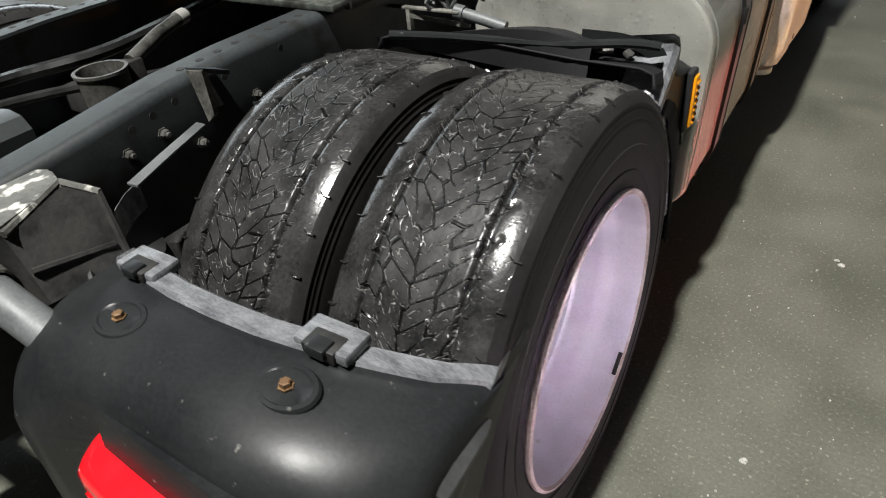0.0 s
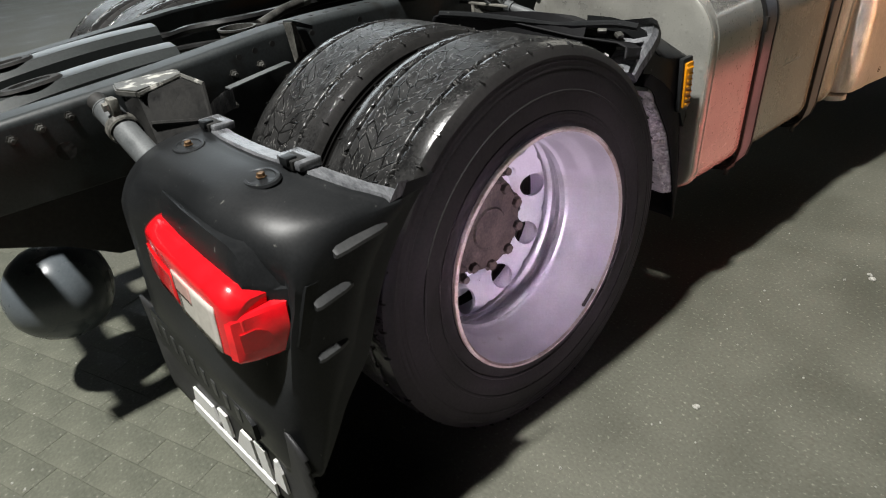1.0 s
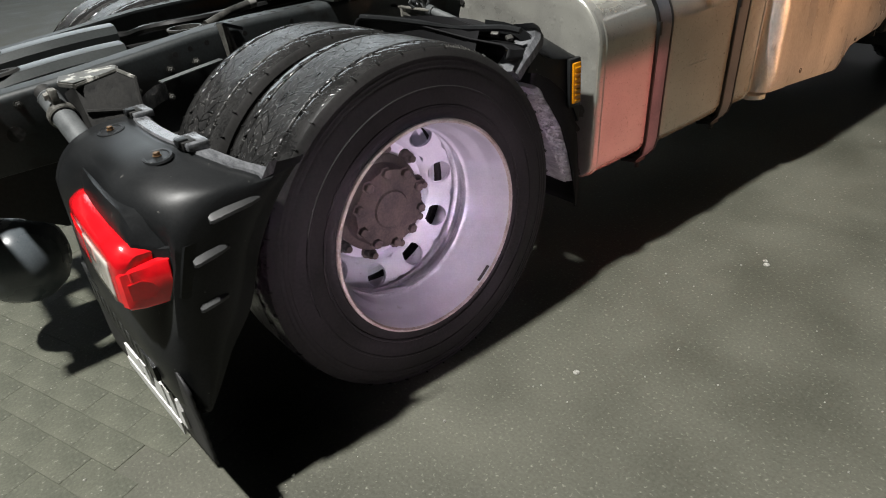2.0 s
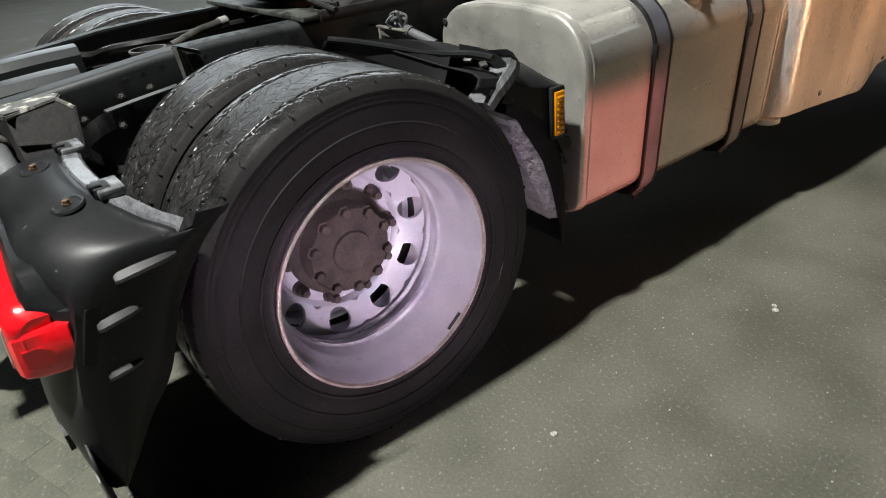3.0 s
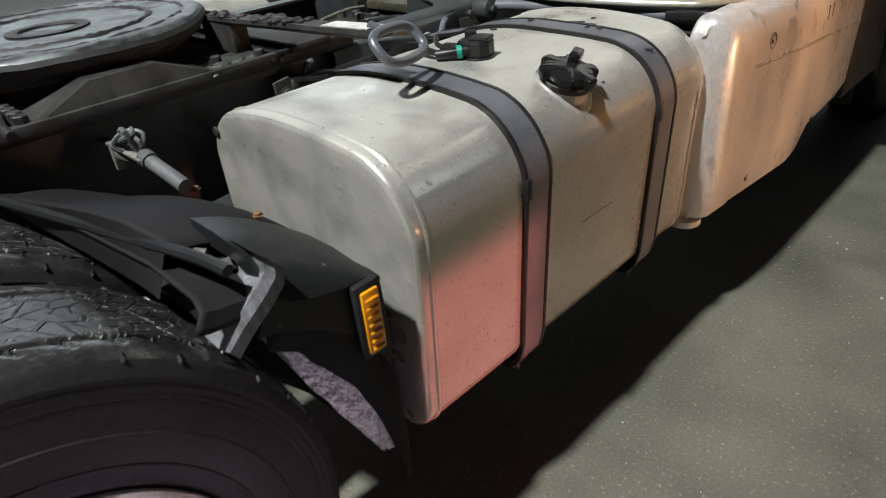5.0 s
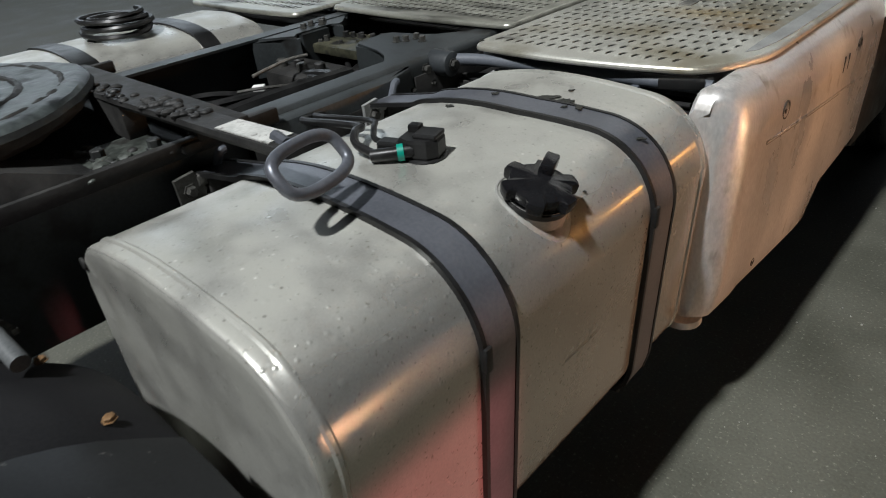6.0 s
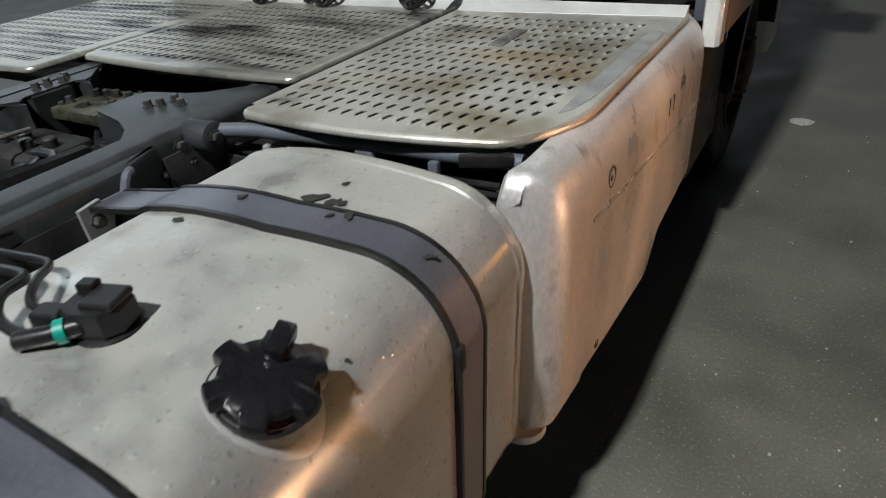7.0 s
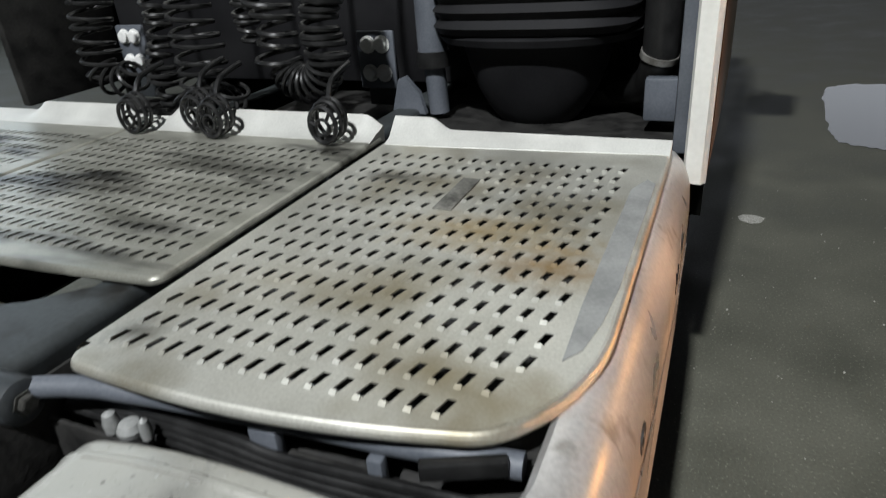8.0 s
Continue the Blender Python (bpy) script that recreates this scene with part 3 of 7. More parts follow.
def disc_with_holes(r0, r1, rh, hole, count, phase, depth_at, thick):
    """A dished ring from r0 to r1 with round holes on the circle rh; depth_at(r) gives its place along x."""
    bm = bmesh.new()
    n = 32
    half = math.pi / count
    for k in range(count):
        c = phase + 2 * math.pi * k / count
        hy, hz = rh, 0.0
        outer, inner, back = [], [], []
        for q in range(n):
            t = 2 * math.pi * q / n
            dy, dz = math.cos(t), math.sin(t)
            lo, hi = 0.0, 0.5
            for _ in range(30):
                mid = (lo + hi) / 2
                py, pz = hy + mid * dy, hz + mid * dz
                ok = r0 <= math.hypot(py, pz) <= r1 and abs(math.atan2(pz, py)) <= half
                lo, hi = (mid, hi) if ok else (lo, mid)
            for store, far in ((outer, lo), (inner, hole)):
                py, pz = hy + far * dy, hz + far * dz
                r, an = math.hypot(py, pz), math.atan2(pz, py) + c
                store.append(bm.verts.new((depth_at(r), r * math.cos(an), r * math.sin(an))))
                if store is inner:
                    back.append(bm.verts.new((depth_at(r) - thick, r * math.cos(an), r * math.sin(an))))
        for q in range(n):
            p = (q + 1) % n
            bm.faces.new((outer[q], outer[p], inner[p], inner[q]))
            bm.faces.new((inner[q], inner[p], back[p], back[q]))
    bmesh.ops.remove_doubles(bm, verts=bm.verts, dist=0.0008)
    return bm


def rim_profile(s=1):
    return [(0.300, 0.142), (0.305, 0.150), (0.304, 0.156), (0.299, 0.158), (0.294, 0.152), (0.289, 0.132), (0.284, 0.100), (0.279, 0.088), (0.266, 0.070), (0.262, 0.055), (0.262, 0.016), (0.259, 0.010), (0.254, 0.006), (0.253, -0.010), (0.257, -0.016), (0.263, -0.020), (0.264, -0.034), (0.270, -0.040), (0.274, -0.047), (0.275, -0.058), (0.270, -0.062), (0.267, -0.068), (0.268, -0.074), (0.274, -0.078), (0.276, -0.086), (0.276, -0.14), (0.29, -0.150)]


def wheel(x, face, name, label):
    """One wheel of a twin pair. face: +1 when its dished side looks to +x."""
    t = thing(name, label, "wheel", "rear axle wheels")
    t.location = (x, WY, WZ)
    turn = Matrix.Identity(4) if face > 0 else Matrix.Rotation(math.pi, 4, "Z")
    for nm, me in (("tread", TREAD_MESH), ("sidewall", WALL_MESH), ("nub_layer", NUB_MESH)):
        o = new(nm, me)
        o.parent = t
        if nm == "nub_layer":
            o["kind"] = "stuff"
    rim = part("rim", turned(lathe(rim_profile(), 96), turn), RIM_PAINT, t, "silver-painted steel rim with rust on its edge")
    dish = part("rim_disc", turned(disc_with_holes(0.198, 0.274, 0.238, 0.035, 10, radians(5.5), lambda r: -0.118 + (r - 0.198) * 0.42 + 0.004 * math.sin((r - 0.198) / 0.076 * math.pi), 0.012), turn), RIM_PAINT, t)
    part("rim_edge", turned(lathe([(0.3035, 0.146), (0.3065, 0.151), (0.3055, 0.1575), (0.299, 0.1597), (0.2945, 0.154)], 96), turn), RIM_EDGE, rim, "rusty rim edge")
    face_prof = [(0.199, -0.118), (0.192, -0.124), (0.186, -0.134), (0.13, -0.134), (0.128, -0.145)]
    part("mounting_face", turned(lathe(face_prof, 72), turn), RIM_PAINT, dish)
    return t, turn


def lug_nut(turn, parent, angle):
    r = 0.1675
    bm = lathe([(0.024, 0), (0.024, 0.005), (0.0175, 0.006), (0.017, 0.028), (0.012, 0.031), (0.011, 0.045), (0.0005, 0.046)], 12)
    turned(bm, Matrix.Translation((-0.134, r * math.cos(angle), r * math.sin(angle))))
    return part("lug_nut", turned(bm, turn), HUB_RUST, parent, smooth=False)


outer, turn_out = wheel(1.06, 1, "outer_wheel", "worn wet truck tyre on a dished silver rim with round holes")
for k in range(10):
    lug_nut(turn_out, outer, radians(1 + 36 * k))
hub = part("hub", turned(lathe([(0.152, -0.134), (0.152, -0.108), (0.146, -0.102), (0.128, -0.098), (0.124, -0.055), (0.118, -0.046), (0.06, -0.04), (0.055, -0.034), (0.0005, -0.033)], 48), turn_out), HUB_RUST, outer, "rust-brown axle hub")
for k in range(10):
    an = radians(18 + 36 * k)
    part("hub_bolt", turned(bolt(-0.049, 0.112 * math.cos(an), 0.112 * math.sin(an), 0.015, 0.016), turn_out), HUB_RUST, hub, smooth=False)
part("wheel_weight", turned(block(0.145, 0.155, -0.028, 0.028, -0.289, -0.285, 0.0015), Matrix.Rotation(radians(38), 4, "X")), GREASE, outer)
inner, _ = wheel(0.715, -1, "inner_wheel", "worn wet black truck tyre beside its twin")
inner.rotation_euler = (0.7, 0, 0)
for x, o in ((-1.06, outer), (-0.715, inner)):
    flip = pose(x, WY, WZ, 0, 0, 180) if o is outer else pose(x, WY, WZ, 40, 0, 180)
    copy_thing(o, flip)


# ---------------------------------------------------------------- rear mudguard, lamp, flap
def resample(points, n):
    pts = [Vector((*p, 0)) if len(p) == 2 else Vector(p) for p in points]
    d = [0.0]
    for a, b in zip(pts, pts[1:]):
        d.append(d[-1] + (b - a).length)
    out = []
    for k in range(n):
        s = d[-1] * k / (n - 1)
        i = max(j for j in range(len(d) - 1) if d[j] <= s + 1e-9)
        f = 0 if d[i + 1] == d[i] else (s - d[i]) / (d[i + 1] - d[i])
        out.append(pts[i].lerp(pts[i + 1], f))
    return out


def solid(ob, thickness, offset=-1.0):
    m = ob.modifiers.new("thickness", "SOLIDIFY")
    m.thickness, m.offset = thickness, offset
    return ob


def lip_y(x):
    return float(np.interp(x, (0.52, 0.60, 0.70, 0.80, 0.90, 1.00, 1.09, 1.18, 1.235), (-0.42, -0.462, -0.492, -0.503, -0.505, -0.500, -0.483, -0.445, -0.40)))


def guard_ring(x):
    s = max(0.0, min(1.0, (x - 1.05) / 0.187))
    d = 0.105 * (1 - math.sqrt(max(0.0, 1 - s * s)))
    s2 = max(0.0, min(1.0, (0.70 - x) / 0.15))
    d2 = 0.05 * s2 * s2
    d = d + 0.09 * s2 ** 3
    low = float(np.interp(x, (0.55, 0.70, 1.08, 1.14, 1.19, 1.24), (0.31, 0.315, 0.355, 0.35, 0.31, 0.31)))
    ly = lip_y(x)
    z = 0.856 - 0.03 * s - 0.25 * d - d2
    e = 0.45 * d
    dip = 0.044 * min(1.0, max(0.0, (x - 0.765) / 0.03)) * min(1.0, max(0.0, (1.235 - x) / 0.03))
    prof = [(ly - 0.036, z), (ly - 0.045, z - 0.004), (-0.60 + d * 0.8, z - 0.006), (-0.66 + d, z - 0.022), (-0.705 + d + 0.25 * dip, z - 0.052), (-0.735 + d + 0.85 * dip, z - 0.095), (-0.744 + d + dip, z - 0.13),
            (-0.748 + 0.8 * d + dip, 0.62), (-0.754 + 0.6 * d, 0.48), (-0.75 + e, low + 0.06), (-0.745 + e, low)]
    pts = curve_through([Vector((x, y, zz)) for y, zz in prof], 4)
    return [tuple(p) for p in resample(pts, 40)]


xs = [0.545, 0.56, 0.58, 0.61, 0.66, 0.72, 0.8, 0.88, 0.96, 1.03, 1.08, 1.12, 1.155, 1.185, 1.207, 1.222, 1.232, 1.237]
rings = [guard_ring(x) for x in xs]
side_edge = [(1.240, -0.335, 0.822), (1.240, -0.409, 0.756), (1.238, -0.479, 0.651), (1.237, -0.534, 0.52), (1.240, -0.60, 0.44), (1.246, -0.645, 0.375), (1.246, -0.685, 0.315)]
edge = [tuple(p) for p in resample(curve_through([Vector(p) for p in side_edge], 5), 40)]
mid = [tuple(Vector(a).lerp(Vector(b), 0.5) + Vector((0.004, 0, 0))) for a, b in zip(rings[-1], edge)]
guard = thing("rear_mudguard", "black scuffed plastic rear mudguard behind the twin tyres", "mudguard")
solid(part("guard_shell", loft(rings + [mid, edge], caps=False, closed=False), PLASTIC, guard), 0.005)
lip_rings = []
for x in xs:
    z = guard_ring(x)[0][2]
    y = lip_y(x)
    lip_rings.append([(x, y - 0.040, z - 0.002), (x, y - 0.036, z + 0.004), (x, y - 0.006, z + 0.002), (x, y, z - 0.004), (x, y + 0.002, z - 0.035), (x, y - 0.003, z - 0.035)])
lip_rings.append([(1.242, -0.40 + dy, 0.828 + dz) for dy, dz in ((-0.02, 0), (-0.018, 0.004), (0.004, 0.002), (0.006, -0.002), (0.006, -0.02), (0.002, -0.02))])
# Guard plastic made paler, the lip's highlight being put into its colour.
LIP = material("highlit_plastic_lip", (0.075, 0.078, 0.084), (0.19, 0.195, 0.205), 25, (0.16, 0.28), 0, 0.25, 160, (1, 3, 1))
part("lip", loft(lip_rings, caps=True), LIP, guard, "front lip paled for its highlight")
part("lip_tip", loft([[(1.242, -0.40, 0.826), (1.242, -0.415, 0.80), (1.238, -0.40, 0.80)], [(1.244, -0.335, 0.822), (1.244, -0.35, 0.808), (1.24, -0.345, 0.808)]]), PLASTIC, guard)
for x in (0.712, 1.058):
    y, z = lip_y(x), guard_ring(x)[0][2]
    slot = part("clip_slot", block(x - 0.042, x + 0.042, y - 0.040, y + 0.010, z - 0.004, z + 0.014, 0.004), LIP, guard)
    part("slot_hole", block(x - 0.024, x + 0.026, y - 0.044, y - 0.012, z - 0.004, z + 0.0155, 0.002), GREASE, slot, "black clip in its slot")
    part("clip_tab", block(x - 0.012, x + 0.016, y - 0.050, y - 0.026, z + 0.004, z + 0.020, 0.002), PLASTIC, slot)
for x, y in ((0.762, -0.598), (1.052, -0.582)):
    z = guard_ring(x)[0][2] - 0.006
    pad = part("bolt_pad", turned(lathe([(0.046, -0.003), (0.043, 0.0015), (0.036, 0.002), (0.033, 0.0), (0.0005, -0.0005)], 28, "Z"), Matrix.Translation((x, y, z)) @ Matrix.Rotation(radians(7), 4, "X") @ Matrix.Diagonal((1, 0.72, 1, 1))), PLASTIC, guard)
    part("pad_bolt", bolt(x, y, z + 0.001, 0.0075, 0.008, "Z"), BRASS, pad, "rusty bolt", smooth=False)
for ya, yb, za, zb in ((-0.570, -0.455, 0.752, 0.762), (-0.625, -0.545, 0.672, 0.682), (-0.640, -0.575, 0.566, 0.572)):
    x = 1.2415 if za < 0.6 else 1.243
    rib = loft([[(x - 0.004, y, z + 0.013 * w), (x + 0.008 * w, y, z + 0.002), (x + 0.009 * w, y, z - 0.004), (x - 0.004, y, z - 0.012 * w)] for y, z, w in ((ya, za, 0.6), (ya + 0.008, za + 0.001, 1.0), (yb - 0.02, zb, 1.0), (yb, zb + 0.002, 0.35))])
    part("rib", rib, LIT_PLASTIC, guard, "greyish raised rib")

tail = thing("tail_lamp", "red and white tail lamp in a black housing on the mudguard", "tail lamp")


def lamp_face(x):
    """Plan line of the lamp's rear face."""
    return float(np.interp(x, (0.792, 0.800, 0.815, 0.90, 1.05, 1.15, 1.178, 1.192, 1.20), (-0.722, -0.745, -0.757, -0.766, -0.769, -0.768, -0.765, -0.757, -0.745)))


def lamp_edge(x):
    """Heights of the lamp's lower and upper edge."""
    return float(np.interp(x, (0.79, 0.82, 1.19), (0.668, 0.648, 0.618))), float(np.interp(x, (0.79, 0.82, 1.0, 1.165, 1.20), (0.742, 0.752, 0.749, 0.742, 0.716)))


def lamp_skin(x, z, out=0.0):
    """A place on the lamp's face, which leans out below and rolls over at its upper edge."""
    lo, hi = lamp_edge(x)
    over = max(0.0, z - (hi - 0.026)) / 0.026
    return (x, lamp_face(x) - out + 0.09 * (z - 0.66) + 0.028 * over ** 2.2, z)


lens_x = [0.792, 0.796, 0.802, 0.812, 0.83, 0.87, 0.92, 0.97, 1.02, 1.07, 1.12, 1.15, 1.17, 1.182, 1.191, 1.198]
body_rings, case_rings = [], []
for x in lens_x:
    lo, hi = lamp_edge(x)
    ring = [lamp_skin(x, lo + (hi - lo) * f) for f in (0.0, 0.03, 0.3, 0.6, 0.76, 0.82, 0.88, 0.93, 0.97, 1.0)]
    body_rings.append([(x, ring[0][1] + 0.05, lo + 0.003)] + ring + [(x, ring[-1][1] + 0.03, hi - 0.002)])
for x in (0.776, 0.79, 0.83, 0.95, 1.05, 1.10, 1.14, 1.16, 1.18, 1.20, 1.225, 1.238):
    lo, hi = lamp_edge(x)
    y = lamp_face(x) + 0.014 + max(0.0, x - 1.18) * 1.15
    f = min(1.0, max(0.0, (1.20 - x) / 0.05)) * min(1.0, max(0.0, (x - 0.77) / 0.03))
    case_rings.append([(x, y + 0.05, lo - 0.016), (x, y, lo - 0.014), (x, y - 0.004, lo - 0.006), (x, y + 0.028, hi - 0.014), (x, y + 0.034, hi + 0.002 * f), (x, y + 0.037, hi + 0.024 * f), (x, y + 0.048, hi + 0.05 * f), (x, y + 0.09, hi + 0.045 * f)])
part("housing", loft(case_rings), PLASTIC, tail)
body = part("red_lens", loft(body_rings), RED_LENS, tail, "red lens with a rolled upper edge")


def lens_patch(name, corners, mat, label, out):
    """A lens field on the lamp's face: corners (x, z) lower left, lower right, upper right, upper left."""
    (ax, az), (bx, bz), (cx, cz), (dx, dz) = corners
    grid = []
    for v in np.linspace(0, 1, 7):
        row = []
        for u in np.linspace(0, 1, 9):
            x = (1 - v) * (ax + (bx - ax) * u) + v * (dx + (cx - dx) * u)
            z = (1 - v) * (az + (bz - az) * u) + v * (dz + (cz - dz) * u)
            row.append(lamp_skin(x, z, out))
        grid.append(row)
    ob = part(name, loft(grid, caps=False, closed=False), mat, body, label)
    return solid(ob, 0.003, 0.0)


lens_patch("ruby_lens", ((0.835, 0.652), (0.985, 0.640), (0.978, 0.698), (0.828, 0.708)), DEEP_RED, "deeper red lens field", 0.0010)
lens_patch("reverse_lens", ((1.002, 0.632), (1.164, 0.620), (1.156, 0.706), (0.978, 0.711)), WHITE_LENS, "milky white lens", 0.0012)
lens_patch("pink_patch", ((0.988, 0.674), (1.065, 0.672), (1.062, 0.7075), (0.980, 0.710)), PINK_PATCH, "pinkish corner of the white lens", 0.0022)
turn_lens = []
for x, y, lo, hi in ((1.183, -0.764, 0.606, 0.686), (1.196, -0.758, 0.604, 0.692), (1.208, -0.733, 0.603, 0.696), (1.220, -0.697, 0.604, 0.699), (1.226, -0.668, 0.608, 0.697)):
    turn_lens.append([(x - 0.02, y + 0.03, lo + 0.003), (x - 0.003, y, lo), (x, y - 0.003, lo + 0.006), (x, y - 0.001, (lo + hi) / 2), (x - 0.002, y + 0.001, hi - 0.006), (x - 0.006, y + 0.004, hi), (x - 0.03, y + 0.03, hi)])
facet = part("side_lens", loft(turn_lens), PINK_LENS, tail, "bright faceted red side lens")
for k in range(5):
    f = 0.14 + 0.17 * k
    x, y = 1.200 + 0.022 * f, -0.752 + 0.085 * f
    part("lens_flute", loft([[(x + dx - 0.0015 * e, y + dy, z) for dx, dy in ((-0.002, -0.003), (0.0022, -0.001), (0.0028, 0.002), (-0.001, 0.004))] for z, e in ((0.612, 1), (0.618, 0), (0.682 + 0.004 * f, 0), (0.688 + 0.004 * f, 1))]), PINK_LENS, facet)
dee = [(0.10, 0.628), (0.10, 0.664), (0.42, 0.668), (0.62, 0.658), (0.70, 0.645), (0.62, 0.632), (0.42, 0.624)]
part("inner_lens", loft([[(1.198 + 0.026 * f + o, -0.757 + 0.085 * f - o * 0.5, z) for f, z in dee] for o in (-0.004, 0.0036)]), DEEP_RED, facet, "darker rounded middle")

flap = thing("rear_mud_flap", "black rubber mud flap with white shapes, hung under the mudguard", "mud flap")


def flap_y(x, z):
    return -0.749 + 0.031 * (x - 0.5) + 0.02 * max(0, 0.35 - z)


fl = []
for k in range(15):
    row = []
    for x in np.linspace(0.52, 1.281, 18):
        low, high = float(np.interp(x, (0.52, 0.9, 1.15, 1.281), (0.138, 0.143, 0.160, 0.192))), float(np.interp(x, (0.52, 1.2, 1.281), (0.44, 0.44, 0.41)))
        z = high + (low - high) * k / 14
        row.append((x - (0.012 if k % 2 and x > 1.27 else 0.0), flap_y(x, z) + 0.0012 * math.sin(x * 23 + k * 0.5), z))
    fl.append(row)
RUBBER_FLAP = material("flap_rubber", (0.014, 0.014, 0.015), (0.035, 0.035, 0.037), 10, (0.5, 0.65), 0, 0.15, 150)
solid(part("sheet", loft(fl, caps=False, closed=False), RUBBER_FLAP, flap), 0.006)


def flap_mark(pts, name="mark"):
    """A flat white shape on the flap from (x, z) corners."""
    bm = bmesh.new()
    front = [bm.verts.new((x, flap_y(x, z) - 0.0078, z)) for x, z in pts]
    back = [bm.verts.new((x, flap_y(x, z) - 0.002, z)) for x, z in pts]
    bm.faces.new(front)
    for a in range(len(pts)):
        b = (a + 1) % len(pts)
        bm.faces.new((front[a], front[b], back[b], back[a]))
    return part(name, bm, WHITE, flap, smooth=False)


flap_mark([(0.675, 0.150), (1.085, 0.156), (1.09, 0.198), (0.68, 0.184)], "white_bar")
for x0, w, lean, cut in ((0.712, 0.135, 0.02, 0.045), (0.868, 0.045, 0.002, 0.0), (0.935, 0.095, 0.05, 0.0), (1.05, 0.045, 0.0, 0.0), (1.105, 0.05, 0.03, 0.03)):
    low, top = 0.206 + 0.03 * (x0 - 0.7), 0.266 + 0.12 * (x0 - 0.75)
    flap_mark([(x0, low), (x0 + w, low + 0.03 * w), (x0 + w, top - cut), (x0 + w - 0.01, top), (x0 + lean, top)], "white_block")
under = thing("flap_bracket", "black plastic bracket under the tail lamp", "bracket")
part("ridged_cover", prism([(0.58, 0.345), (0.7, 0.345), (1.09, 0.366), (1.13, 0.37), (1.13, 0.41), (1.1, 0.43), (0.62, 0.45)], -0.7545, -0.744), PLASTIC, under)
for k in range(9):
    x = 0.62 + k * 0.055
    part("ridge", block(x, x + 0.022, -0.7562, -0.752, 0.374 + 0.03 * (x - 0.64), 0.425, 0.0012), LIT_PLASTIC, under)

# ---------------------------------------------------------------- front mudguard
fguard = thing("front_mudguard", "black plastic mudguard with pale bristle lining beside the tyres", "mudguard")
ARC = [(62, 0.548), (58, 0.555), (52, 0.58), (44, 0.615), (36, 0.655), (28, 0.682), (18, 0.668), (8, 0.664), (-2, 0.672), (-12, 0.688), (-17, 0.70)]


def arc_at(a):
    return float(np.interp(-a, [-p[0] for p in ARC], [p[1] for p in ARC]))


def polar(x, r, a):
    a -= 12 * float(np.interp(x, (0.62, 0.98), (0, 1))) * max(0.0, (a - 30) / 31)
    r -= 0.10 * max(0.0, (0.88 - x) / 0.335) ** 1.6 * float(np.interp(a, (20, 50), (0.9, 0.3)))
    return (x, WY + r * math.cos(radians(a)), WZ + r * math.sin(radians(a)))


shell = []
for a in np.linspace(61, -16, 40):
    r = arc_at(a)
    shell.append([polar(0.57, r - 0.03, a), polar(0.575, r - 0.004, a), polar(0.60, r, a), polar(0.8, r + 0.004, a), polar(1.0, r + 0.004, a), polar(1.14, r + 0.002, a), polar(1.172, r - 0.008, a), polar(1.18, r - 0.03, a),
                  polar(1.182, r - float(np.interp(a, (-16, -9, 1, 12, 26, 37, 46), (0.03, 0.046, 0.064, 0.086, 0.136, 0.13, 0.04))), a)])
solid(part("guard_shell", loft(shell, caps=False, closed=False), DULL, fguard), 0.005)
tufts = []
for a in np.linspace(31, -8, 90):
    r = arc_at(a) - float(np.interp(a, (-16, -9, 1, 12, 26, 33), (0.03, 0.046, 0.064, 0.086, 0.136, 0.142)))
    w = 0.050 * math.sin(math.pi * min(1.0, max(0.0, (31.5 - a) / 44.0))) ** 0.8
    tufts.append([polar(1.172, r + 0.012, a)] + [polar(1.172 - 0.012 * k / 11 + random.uniform(-0.004, 0.004), r - w * k / 11, a + random.uniform(-0.22, 0.22)) for k in range(12)] + [polar(1.06, r - 0.7 * w, a), polar(1.06, r + 0.012, a)])
part("bristle_lining", loft(tufts), BRISTLE, fguard, "pale grey bristle lining", smooth=False)
bar_rings = []
for y, z in ((0.383, 0.812), (0.41, 0.836), (0.455, 0.868), (0.478, 0.889), (0.482, 0.912), (0.470, 0.928)):
    bar_rings.append([(x, y + dy, z + dz) for x, dy, dz in ((1.09, 0.0, 0.0), (1.178, -0.010, 0.015), (1.188, 0.0, 0.006), (1.188, 0.011, -0.012), (1.178, 0.012, -0.018), (1.09, 0.010, -0.014))])
part("edge_bar", loft(bar_rings), LIP, fguard, "greyish folded edge")
part("clip_rail", tube([polar(0.6, 0.55, 61), polar(0.72, 0.552, 61), polar(0.95, 0.575, 61), polar(1.10, 0.60, 60), polar(1.165, 0.605, 58)], 0.010, 8, smooth_steps=4), PLASTIC, fguard)
hood = []
for y, zt, zl in ((0.462, 0.930, 0.872), (0.495, 0.918, 0.846), (0.53, 0.902, 0.832), (0.57, 0.878, 0.822), (0.61, 0.848, 0.814), (0.64, 0.824, 0.806), (0.662, 0.806, 0.796)):
    hood.append([(0.98, y, zt - 0.03), (0.98, y, zt + 0.004), (1.06, y, zt + 0.004), (1.12, y, zt - 0.004), (1.160, y, zt - 0.35 * (zt - zl)), (1.184, y, zl + 0.003), (1.186, y, zl - 0.004), (1.176, y, zl - 0.006), (1.10, y, zt - 0.03)])
part("shoulder", loft(hood), PLASTIC, fguard, "sloping black shoulder")
top_rings = []
ridge = ((0.282, 0.958), (0.31, 0.960), (0.36, 0.954), (0.40, 0.945), (0.462, 0.930), (0.495, 0.918), (0.53, 0.902), (0.57, 0.878), (0.61, 0.848), (0.64, 0.824), (0.662, 0.800), (0.668, 0.775))
